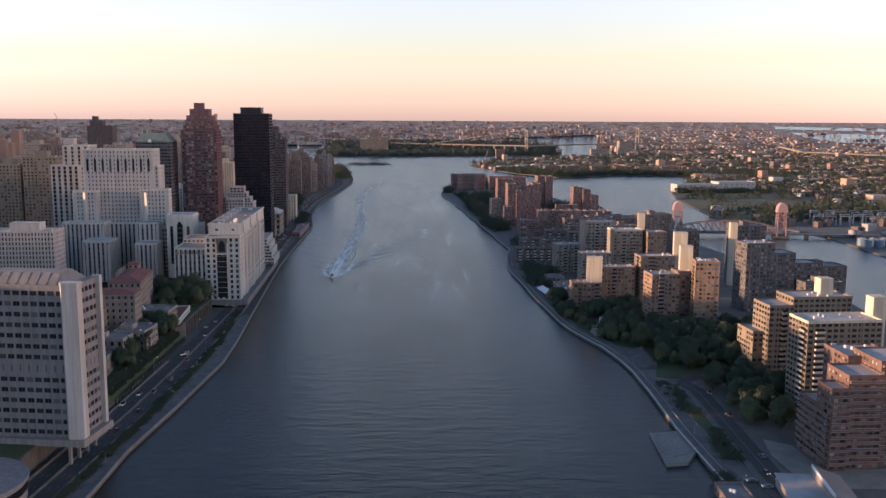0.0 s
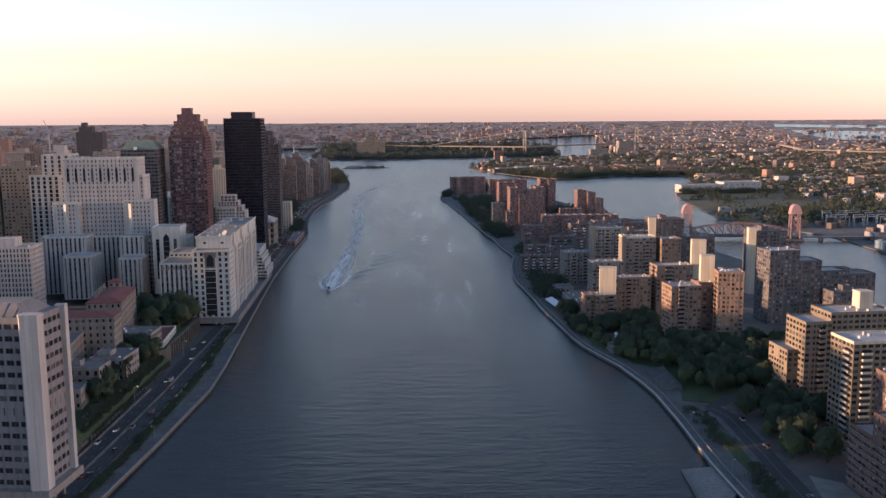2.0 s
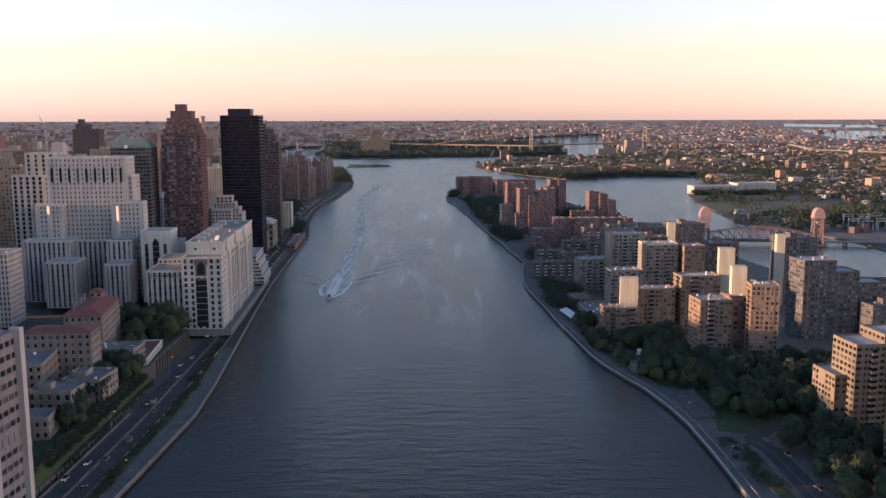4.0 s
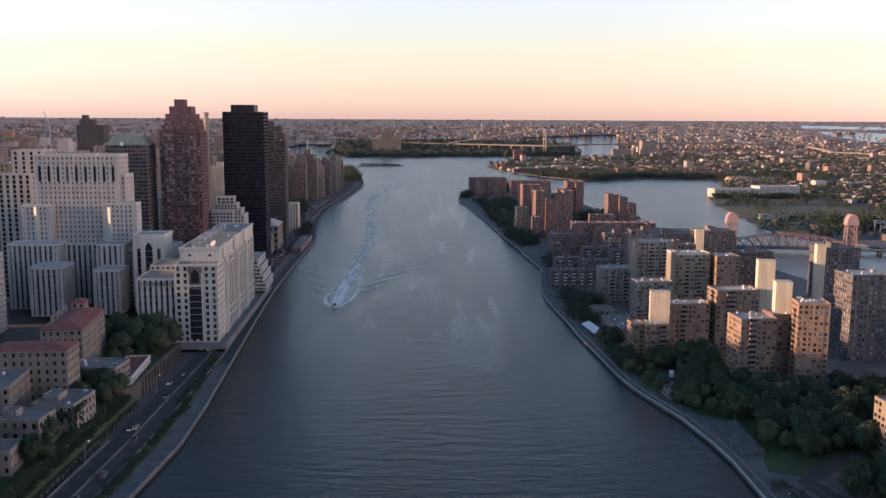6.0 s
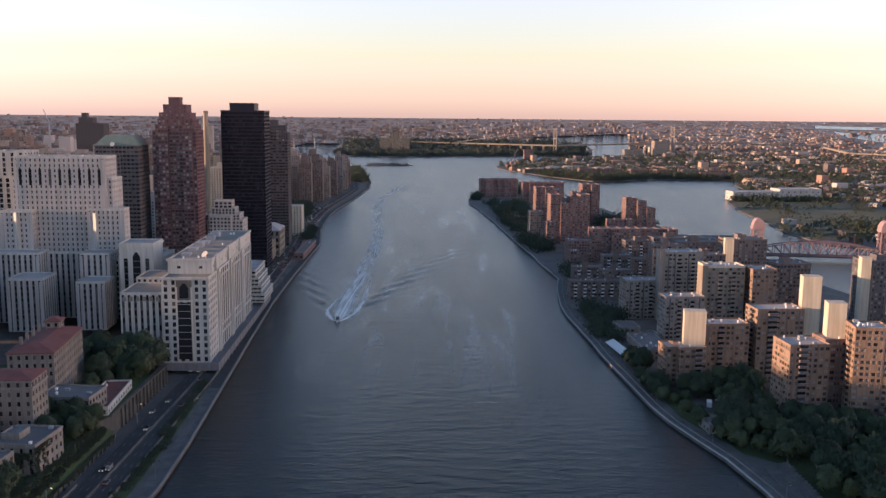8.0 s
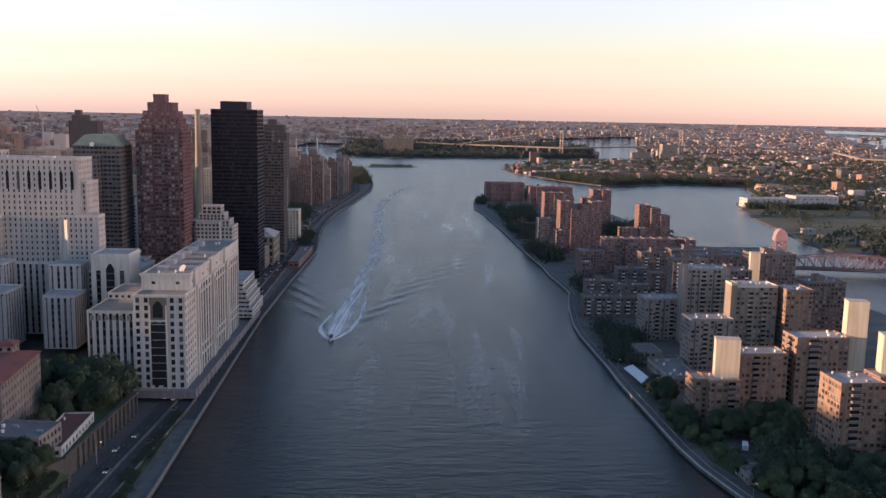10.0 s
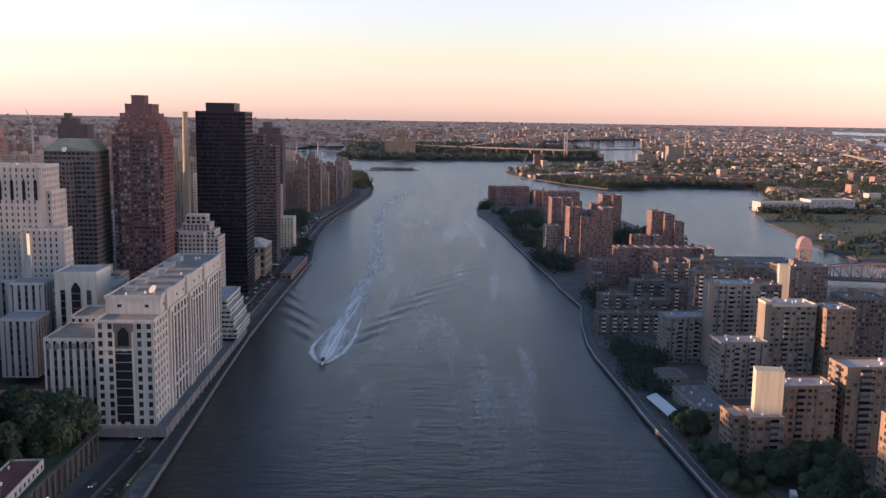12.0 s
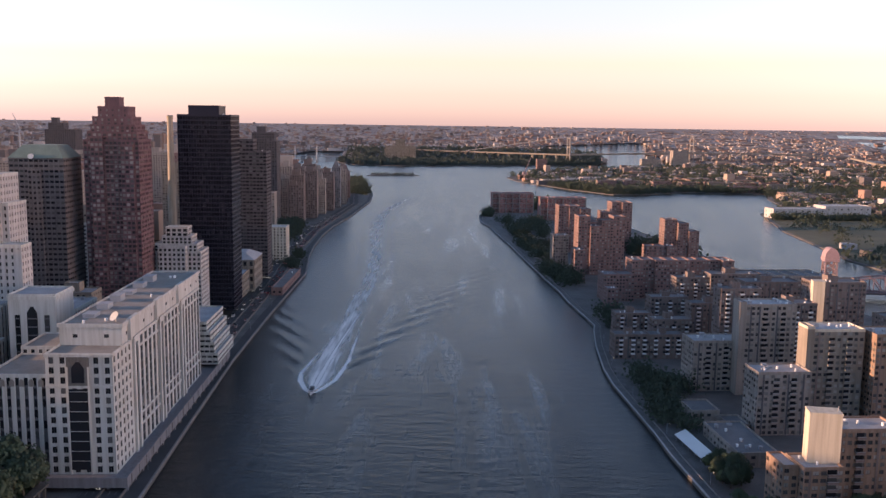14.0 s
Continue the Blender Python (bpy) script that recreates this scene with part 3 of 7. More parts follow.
def add_block(walls, glass, x0, y0, x1, y1, z0, z1, style, slots=None, deep=0.35):
    """One prism of a building: four walls with real window openings, reveals and panes set back in them."""
    fh, bay, ww, wh, kind = style
    if kind == "blank":
        walls.box(x0, y0, z0, x1, y1, z1)
        return
    n = max(1, round((z1 - z0) / fh))
    fh = (z1 - z0) / n
    wh = min(wh, fh - 0.3)
    sill = (fh - wh) * 0.5
    if kind == "ribbon":
        ww = bay - 0.25
    loose = random.Random(round(x0 * 7 + y0 * 13 + z1 * 3)) if kind == "loose" else None
    tops = {}
    for side in "swen":
        length = (x1 - x0) if side in "sn" else (y1 - y0)

        def at(u, z, d=0.0, side=side):
            if side == "s":
                return (x0 + u, y0 + d, z)
            if side == "e":
                return (x1 - d, y0 + u, z)
            if side == "n":
                return (x1 - u, y1 - d, z)
            return (x0 + d, y1 - u, z)

        if side == "n":
            walls.face([at(0, z0), at(length, z0), at(length, z1), at(0, z1)])
            continue
        k = max(1, round(length / bay))
        w = length / k
        gap = min(ww, w - 0.3)
        us = [v for i in range(k) for v in (i * w + (w - gap) / 2, i * w + (w + gap) / 2)]
        edge = [0.0] + us + [length]
        if kind == "vertical":
            rows = [(z0 + sill, z1 - sill)]
        else:
            rows = [(z0 + j * fh + sill, z0 + j * fh + sill + wh) for j in range(n)]
        zs = [z0] + [v for r in rows for v in r] + [z1]
        for j in range(0, len(zs), 2):
            lo, hi = zs[j], zs[j + 1]
            walls.face([at(u, lo) for u in ([0.0, length] if j == 0 else edge)] + [at(u, hi) for u in ([length, 0.0] if j == len(zs) - 2 else edge[::-1])])
        for lo, hi in rows:
            for i in range(0, len(edge), 2):
                walls.face([at(edge[i], lo), at(edge[i + 1], lo), at(edge[i + 1], hi), at(edge[i], hi)])
            for i in range(0, len(us), 2):
                a, b = us[i], us[i + 1]
                if loose and loose.random() < 0.16:  # bay without a window
                    walls.face([at(a, lo), at(b, lo), at(b, hi), at(a, hi)])
                    continue
                walls.face([at(a, lo), at(a, hi), at(a, hi, deep), at(a, lo, deep)])
                walls.face([at(b, lo), at(b, lo, deep), at(b, hi, deep), at(b, hi)])
                walls.face([at(a, lo), at(a, lo, deep), at(b, lo, deep), at(b, lo)])
                walls.face([at(a, hi), at(b, hi), at(b, hi, deep), at(a, hi, deep)])
                if kind == "vertical":
                    cuts = [lo] + [v for j in range(1, n) for v in (z0 + j * fh - sill, z0 + j * fh + sill)] + [hi]
                    for j in range(len(cuts) - 1):
                        d = deep - 0.02 if j % 2 else deep
                        glass.face([at(a, cuts[j], d), at(b, cuts[j], d), at(b, cuts[j + 1], d), at(a, cuts[j + 1], d)], j % 2)
                elif slots is not None and side in "sw":
                    slots.append((side, at((a + b) / 2, lo, deep - 0.04), b - a, hi - lo))
                else:
                    glass.face([at(a, lo, deep), at(b, lo, deep), at(b, hi, deep), at(a, hi, deep)])
    walls.face([(x0, y0, z1), (x1, y0, z1), (x1, y1, z1), (x0, y1, z1)])


def add_roof(mesh, x0, y0, x1, y1, z, para=0.9, over=0.06):
    """Parapet and deck in one folded sheet."""
    t = 0.4
    o = [(x0 - over, y0 - over), (x1 + over, y0 - over), (x1 + over, y1 + over), (x0 - over, y1 + over)]
    i = [(x0 + t, y0 + t), (x1 - t, y0 + t), (x1 - t, y1 - t), (x0 + t, y1 - t)]
    for a in range(4):
        b = (a + 1) % 4
        mesh.face([(*o[a], z - 0.5), (*o[b], z - 0.5), (*o[b], z + para), (*o[a], z + para)])
        mesh.face([(*o[a], z + para), (*o[b], z + para), (*i[b], z + para), (*i[a], z + para)])
        mesh.face([(*i[a], z + para), (*i[b], z + para), (*i[b], z + 0.12), (*i[a], z + 0.12)])
    mesh.face([(*p, z + 0.12) for p in i], 1)


def clutter(parent, x0, y0, x1, y1, z, n, seed):
    """Vents and machine boxes on a flat roof, each its own part."""
    rnd = random.Random(seed)
    for _ in range(n):
        x, y = rnd.uniform(x0 + 1.5, x1 - 2.5), rnd.uniform(y0 + 1.5, y1 - 2.5)
        m = Mesh()
        if rnd.random() < 0.5:
            w, d, h = rnd.uniform(0.8, 2.6), rnd.uniform(0.8, 2.2), rnd.uniform(0.6, 1.7)
            m.box(x, y, z + 0.13, x + w, y + d, z + 0.13 + h)
            m.box(x - 0.1, y - 0.1, z + 0.13 + h, x + w + 0.1, y + d + 0.1, z + 0.25 + h)
            part("roof_unit", m, GREY_STEEL, parent)
        else:
            r = rnd.uniform(0.3, 0.7)
            m.rod((x, y, z + 0.13), (x, y, z + 1.2), r, r, 8)
            m.rod((x, y, z + 1.2), (x, y, z + 1.5), r * 1.4, r * 0.5, 8)
            part("roof_vent", m, WHITE_PAINT, parent)


def building(name, x, y, z, rot, blocks, wall, label, glass=GLASS, deck=ROOF_PALE, cat="apartment building", group="", panes=0, frame_mat=None, vents=4, trim=None, deep=0.35, seed=1, spandrel=None):
    """blocks: x0, y0, x1, y1, z0, z1, style and, where given, 'noroof'. panes: how many windows are parts of their own."""
    top = thing(name, x, y, z, rot, label, cat, group)
    glz = Mesh()
    slots = [] if panes else None
    for b in blocks:
        x0, y0, x1, y1, z0, z1, style, *rest = b
        walls = Mesh()
        add_block(walls, glz, x0, y0, x1, y1, z0, z1, style, slots, deep)
        part("wall", walls, wall, top)
        if "noroof" not in rest:
            roof = Mesh()
            add_roof(roof, x0, y0, x1, y1, z1)
            part("roof", roof, (trim or wall, deck), top, "flat roof with a low parapet")
    if slots:
        slots.sort(key=lambda s: (s[0] != "s", -s[1][2]))
        for side, at, w, h in slots[:panes]:
            ob = part("window", pane_mesh(w, h, glass, frame_mat or WHITE_PAINT), None, top)
            ob.location = at
            if side == "w":
                ob.rotation_euler = (0, 0, -math.pi / 2)
        for side, (px, py, pz), w, h in slots[panes:]:
            if side == "s":
                glz.face([(px - w / 2, py, pz), (px + w / 2, py, pz), (px + w / 2, py, pz + h), (px - w / 2, py, pz + h)])
            else:
                glz.face([(px, py + w / 2, pz), (px, py - w / 2, pz), (px, py - w / 2, pz + h), (px, py + w / 2, pz + h)])
    if glz.v:
        part("glazing", glz, (glass, spandrel or wall), top, "", "stuff")
    if vents:
        big = max(blocks, key=lambda b: (b[2] - b[0]) * (b[3] - b[1]))
        clutter(top, big[0], big[1], big[2], big[3], big[5], vents, seed)
    return top


def balconies(top, x, y, z0, fh, n, w, depth, side="s", mat=CONCRETE, rail=None):
    """A stack of balconies; each is a slab with a parapet, a part of its own; narrow ones have a dark door behind."""
    glazed = w < 6.5
    m = Mesh()
    if side == "s":
        m.box(0, -depth, 0, w, 0.05, 0.18)
        m.box(0, -depth, 0.18, w, -depth + 0.12, 1.1, 1)
        m.box(0, -depth + 0.12, 0.18, 0.1, 0.05, 1.1, 1)
        m.box(w - 0.1, -depth + 0.12, 0.18, w, 0.05, 1.1, 1)
    else:
        m.box(-depth, 0, 0, 0.05, w, 0.18)
        m.box(-depth, 0, 0.18, -depth + 0.12, w, 1.1, 1)
        m.box(-depth + 0.12, 0, 0.18, 0.05, 0.1, 1.1, 1)
        m.box(-depth + 0.12, w - 0.1, 0.18, 0.05, w, 1.1, 1)
    if side == "s":
        m.box(-0.03, -depth - 0.03, 1.1, w + 0.03, -depth + 0.13, 1.22, 3)
    else:
        m.box(-depth - 0.03, -0.03, 1.1, -depth + 0.13, w + 0.03, 1.22, 3)
    if glazed:  # the glazed door behind it
        if side == "s":
            m.box(0.25, -0.07, 0.2, w - 0.25, 0.05, 2.4, 2)
        else:
            m.box(-0.07, 0.25, 0.2, 0.05, w - 0.25, 2.4, 2)
    data = m.data("balcony", (CONCRETE, rail or mat, GLASS_DARK, GREY_STEEL))
    for k in range(n):
        ob = part("balcony", data, None, top)
        ob.location = (x, y, z0 + k * fh)


# ---- the city bank ----
SMALL = (3.2, 3.4, 1.5, 1.8, "punched")
BLANK = (3, 3, 1, 1, "blank")
MR = 2.5  # heading of the city blocks

# tower slab with a white stair fin
slab = building("apartment_tower", -139, 392, 12.5, -6,
                [(-52, 0, 0, 21, 2.5, 29.4, (4.48, 3.6, 2.9, 2.0, "punched"), "noroof"), (-52, 0, 0, 21, 29.4, 34.6, (5.2, 3.6, 0.5, 3.0, "punched"), "noroof"), (-52, 0, 0, 21, 34.6, 66, (4.48, 3.6, 2.9, 2.0, "punched"), "noroof")], PALE_PANEL,
                "white panelled residence tower with dark window rows and a stair fin", GLASS_DARK, cat="residential tower", panes=290, frame_mat=DARK_METAL, vents=0)
m = Mesh()
m.prism([(-4.6, -1.0), (-3.4, -2.4), (2.6, -1.2), (2.6, 3.2), (-4.6, 3.2)], 0, 67.5)
m.prism([(-4.8, -1.1), (-3.5, -2.6), (2.8, -1.3), (2.8, 3.4), (-4.8, 3.4)], 67.5, 68.6)
part("stair_fin", m, WHITE_BRICK, slab, "tall windowless white fin on the corner")
m = Mesh()
m.box(-2.0, 20.2, 0, 1.8, 22.6, 68)
part("stair_fin", m, WHITE_BRICK, slab, "tall windowless white fin on the corner")
m = Mesh()
m.prism([(-52, 0), (0, 0), (0, 21), (-52, 21)], 66, 67.2, 0)
m.prism([(-52, 0.3), (-4, 0.3), (-4, 20.7), (-52, 20.7)], 67.2, 71.5, 1, [(-50, 5), (-8, 5), (-8, 16), (-50, 16)])
for k in range(11):
    m.box(-50.2 + k * 4.3, 0.15, 67.2, -49.8 + k * 4.3, 0.6, 67.9, 0)
    m.prism([(-50.2 + k * 4.3, 0.35), (-49.8 + k * 4.3, 0.35), (-49.8 + k * 4.3, 5), (-50.2 + k * 4.3, 5)], 67.4, 71.7, 0, [(-50.2 + k * 4.3, 4.9), (-49.8 + k * 4.3, 4.9), (-49.8 + k * 4.3, 5.2), (-50.2 + k * 4.3, 5.2)])
part("roof", m, (PALE_PANEL, ROOF_DARK), slab, "hipped grey roof screen with pale ribs")
m = Mesh()
m.box(-52, -3.2, -0.4, 3.4, 23.5, 2.5)
for k in range(4):
    m.box(-5.0, -1 + k * 7.3, -9.5, -3.8, 0.2 + k * 7.3, -0.4)
    m.box(-20.5, -1 + k * 7.3, -9.5, -19.5, 0.2 + k * 7.3, -0.4)
for k in range(5):
    m.box(1.0, 1 + k * 4.5, 0, 3.0, 2 + k * 4.5, 2.2)
part("base", m, CONCRETE, slab, "concrete base with raking supports")
# round pavilion beside it
pav = thing("round_pavilion", -170, 352, 4, 0, "low round pale pavilion with a shallow roof", "pavilion")
m = Mesh()
ring = [(math.cos(2 * math.pi * i / 40), math.sin(2 * math.pi * i / 40)) for i in range(40)]
m.prism([(24 * c, 24 * s) for c, s in ring], 0, 8)
m.prism([(25 * c, 25 * s) for c, s in ring], 8, 9)
m.prism([(20 * c, 20 * s) for c, s in ring], 9, 10, 0, [(4 * c, 4 * s) for c, s in ring])
part("wall", m, PALE_PANEL, pav)
m = Mesh()
m.prism([(24.1 * c, 24.1 * s) for c, s in ring], 3.5, 6.5)
part("glazing", m, GLASS_DARK, pav)

# hospital pavilion on a deck across the expressway
hosp = building("hospital_pavilion", -137, 712, 8.0, MR,
                [(-26, 0, 0, 28, 0, 48.5, (4.05, 4.6, 1.95, 2.6, "punched")),
                 (-27, 28, 0, 66, 0, 48.5, (4.05, 6.3, 3.9, 3.3, "vertical")), (-27, 66, 0, 104, 0, 48.5, (4.05, 6.3, 3.9, 3.3, "vertical")), (-27, 104, 0, 142, 0, 48.5, (4.05, 6.3, 3.9, 3.3, "vertical")),
                 (-26, 15, -0.9, 146, 48.7, 56.6, (7.9, 12, 2.0, 1.5, "punched")), (-50, 2, -26.2, 34, 0, 39.5, (4.3, 3.4, 1.6, 3.2, "vertical")), (-50, 34, -27.2, 60, 0, 42.5, (4.3, 3.4, 1.6, 3.2, "vertical"))],
                CREAM_PANEL, "large white hospital pavilion with arched top windows on a road deck", GLASS_DARK, deck=ROOF_BROWN, cat="hospital", panes=250, frame_mat=DARK_METAL, vents=7, deep=0.3, seed=3, spandrel=SPANDREL)
for yy in (28, 66, 104):
    m = Mesh()
    m.box(-1.5, yy - 3.6, 0, 1.1, yy - 1.6, 50.2)
    m.box(-1.5, yy + 1.6, 0, 1.1, yy + 3.6, 50.2)
    m.box(-1.5, yy - 3.6, 47.4, 1.15, yy + 3.6, 50.2)
    part("bay_pier", m, CREAM_PANEL, hosp, "projecting stone bay with an arched opening")
    m = Mesh()
    m.box(-0.5, yy - 1.6, 7, 0.5, yy + 1.6, 45)
    m.prism([(-0.5, yy - 1.6), (0.5, yy - 1.6), (0.5, yy + 1.6), (-0.5, yy + 1.6)], 45, 46.8, 0, [(-0.5, yy - 0.4), (0.5, yy - 0.4), (0.5, yy + 0.4), (-0.5, yy + 0.4)])
    part("bay_window", m, GLASS_DARK, hosp)
m = Mesh()
m.box(-17.5, -0.5, 2.0, -9.5, 0.3, 35)
m.box(-16.0, -0.45, 37.5, -11.0, 0.3, 43.5)
m.prism([(-16.0, -0.45), (-11.0, -0.45), (-11.0, 0.3), (-16.0, 0.3)], 43.5, 46.0, 0, [(-14.2, -0.45), (-12.8, -0.45), (-12.8, 0.3), (-14.2, 0.3)])
part("arched_window", m, GLASS_DARK, hosp, "tall dark central window with an arched head")
m = Mesh()
for k in range(8):
    m.box(-17.5, -0.58, 5.6 + k * 4.05, -9.5, -0.45, 5.8 + k * 4.05)
m.box(-17.9, -0.8, 0, -17.3, 0.2, 44)
m.box(-9.7, -0.8, 0, -9.1, 0.2, 44)
m.box(-26.2, -0.35, 35.4, 0.2, 0.2, 36.4)
m.box(-26.4, -0.6, 48.0, 0.4, 0.4, 49.1)
part("cornice", m, CREAM_PANEL, hosp)
m = Mesh()
m.box(-17.9, -0.42, 36.4, -9.1, 0.1, 48.0)
part("niche", m, SEAWALL, hosp, "grey recessed stone panel round the arched window")
for y0, y1 in ((28, 66), (66, 104), (104, 142)):  # pale belts on the river front
    for z0, z1 in ((8.6, 9.6), (13.6, 14.4), (43.6, 44.4)):
        m = Mesh()
        m.box(-0.2, y0 + 4, z0, 0.35, y1 - 4, z1)
        part("string_course", m, CREAM_PANEL, hosp)
m = Mesh()
m.box(-26.6, 14.6, 56.2, -0.4, 15.2, 57.8)
m.box(-1.0, 14.6, 56.2, -0.35, 146.4, 57.8)
for yy in (28, 66, 104):
    m.box(-1.2, yy - 6, 49.2, 0.5, yy + 6, 58.4)
part("attic_bay", m, CREAM_PANEL, hosp, "pale attic parapet with raised bays")
for k in range(6):
    m = Mesh()
    ax = -48.6 + k * 3.75
    m.box(ax, 1.75, 35.4, ax + 2.0, 2.05, 37.4)
    m.prism([(ax, 1.75), (ax + 2.0, 1.75), (ax + 2.0, 2.05), (ax, 2.05)], 37.4, 38.3, 0, [(ax + 0.6, 1.75), (ax + 1.4, 1.75), (ax + 1.4, 2.05), (ax + 0.6, 2.05)])
    part("blind_arch", m, BEIGE, hosp, "shallow blind arch on the attic band")
m = Mesh()
m.rod((-6, 24, 56.7), (-6, 24, 58.4), 0.3, 0.3, 8)
m.rod((-6, 24, 58.4), (-6.6, 23.2, 59.2), 0.2, 2.2, 14)
part("dish_antenna", m, DULL_WHITE, hosp, "white satellite dish on the roof")
for k in range(6):
    m = Mesh()
    m.box(-22, 30 + k * 17, 56.7, -17, 37 + k * 17, 58.1 + 0.7 * (k % 3))
    m.box(-22.2, 29.8 + k * 17, 58.1 + 0.7 * (k % 3), -16.8, 37.2 + k * 17, 58.4 + 0.7 * (k % 3))
    part("roof_plant", m, GREY_STEEL, hosp, "grey machine housing on the roof")
m = Mesh()
m.box(-30, -6, -2.2, 5.5, 190, 0)
m.box(5.5, -6, -2.8, 6.3, 190, 1.4)
m.box(-30, -7, -2.8, 6.3, -6, 1.2)
for k in range(20):
    m.box(4.6, -5 + k * 10, -5.5, 5.8, -3.6 + k * 10, -2.2)
    m.box(-2.4, -5 + k * 10, -4.5, -1.6, -3.6 + k * 10, -2.2)
for k in range(19):
    m.box(6.3, -2 + k * 10, -2.6, 6.6, -1 + k * 10, 1.2)
part("road_deck", m, PALE_PANEL, hosp, "stone-faced deck on columns above the expressway")

tw = building("hospital_wing_tower", -212, 781, 12.5, MR, [(0, 0, 22, 22, 0, 53, BLANK), (0, 22, 20, 60, 0, 40, (4.2, 3.4, 1.6, 2.2, "punched"))], CREAM_PANEL, "white hospital tower with tall arched recess", GLASS_DARK, deck=ROOF_PALE, cat="hospital", vents=3, seed=5, spandrel=SPANDREL)
for sx, sw, top_z in ((3.0, 2.4, 44), (8.6, 4.8, 45), (16.6, 2.4, 44)):
    m = Mesh()
    m.box(sx, -0.2, 12, sx + sw, 0.25, top_z)
    if sw > 3:
        m.prism([(sx, -0.2), (sx + sw, -0.2), (sx + sw, 0.25), (sx, 0.25)], top_z, top_z + 3, 0, [(sx + 1.8, -0.2), (sx + sw - 1.8, -0.2), (sx + sw - 1.8, 0.25), (sx + 1.8, 0.25)])
    slot = part("window_slot", m, GLASS_DARK, tw, "tall dark window slot")
    m = Mesh()
    for k in range(8):
        m.box(sx, -0.32, 14 + k * 4.0, sx + sw, -0.2, 14.6 + k * 4.0)
    part("spandrel", m, SPANDREL, slot)
m = Mesh()
m.box(-0.5, -0.5, 51.4, 22.5, 22.5, 53.0)
part("cornice", m, CREAM_PANEL, tw)

# the old white hospital with its stepped wings
TALL = (3.5, 3.1, 0.95, 1.9, "punched")
SLIT = (3.5, 2.4, 1.15, 2.3, "punched")
TIER = (3.6, 3.6, 1.5, 2.5, "vertical")
ny = building("old_hospital", -291, 812, 12.5, MR,
              [(0, 0, 60, 24, 0, 106.5, TALL), (-4, 4, 0, 26, 0, 92, TALL), (60, 3, 63.5, 24, 0, 92, TALL), (-7, -9, 14, 0, 0, 71, TALL), (50, -9, 74, 3, 0, 72.5, TALL),
               (-11, -27, 24, -9.1, 0, 45.5, TIER), (24.1, -12, 49.9, -9.1, 0, 44, TIER), (50, -27, 69, -9.1, 0, 45.5, TIER), (69.1, -16, 76, -9.1, 0, 40, SLIT),
               (13, -51, 35, -27.1, 0, 33, TIER), (54, -47, 72, -27.1, 0, 30.5, TIER)],
              WHITE_BRICK, "white brick skyscraper hospital with stepped wings and pointed arches", GLASS_DARK, deck=ROOF_PALE, cat="hospital", panes=0, vents=4, trim=CREAM_PANEL, seed=6, spandrel=SPANDREL, deep=0.25)
for x0, y0, x1, z0, z1 in ((0, 0, 60, 45, 106.5), (-7, -9, 14, 45, 71), (50, -9, 74, 45, 72.5), (-11, -27, 24, 0, 45.5), (50, -27, 69, 0, 45.5), (13, -51, 35, 0, 33), (54, -47, 72, 0, 30.5)):
    for px in (x0 + 0.9, x1 - 0.9):  # broad corner piers
        m = Mesh()
        m.box(px - 1.0, y0 - 0.25, z0 + 0.5, px + 1.0, y0 + 0.05, z1 - 1.2)
        part("corner_pier", m, WHITE_BRICK, ny)
for x0, x1 in ((-7, 14), (50, 74)):  # canted stone bays that catch the low sun
    m = Mesh()
    cx = x0 + (x1 - x0) * (0.42 if x0 < 0 else 0.14)
    m.prism([(cx, -9.05), (cx + 2.6, -9.05), (cx + 2.6, -11.2)][::-1], 46.5, 70.5)
    part("canted_bay", m, CREAM_PANEL, ny, "slim canted stone bay")
for k in range(9):
    m = Mesh()
    cx = 4 + k * 6.5
    m.box(cx - 0.9, -0.12, 88, cx + 0.9, 0.3, 98)
    m.prism([(cx - 0.9, -0.12), (cx + 0.9, -0.12), (cx + 0.9, 0.3), (cx - 0.9, 0.3)], 98, 100, 0, [(cx - 0.1, -0.12), (cx + 0.1, -0.12), (cx + 0.1, 0.3), (cx - 0.1, 0.3)])
    part("arched_window", m, GLASS_DARK, ny)
building("hospital_side_tower", -321, 832, 12.5, MR, [(5, 0, 28, 24, 0, 109, (3.5, 5.2, 2.0, 2.6, "vertical")), (-3, -8, 26, 0, 0, 92, (3.5, 5.2, 2.4, 2.8, "vertical"))], WHITE_BRICK, "white brick hospital side tower with tall slit windows", GLASS_DARK, cat="hospital", vents=2, seed=7)
building("hospital_annexe", -322, 700, 12.5, MR, [(0, 0, 48, 24, 0, 49, SLIT), (14, 6, 36, 18, 49, 54.5, BLANK)], WHITE_BRICK, "pale stepped hospital annexe below the towers", GLASS_DARK, cat="hospital", vents=3, seed=8)
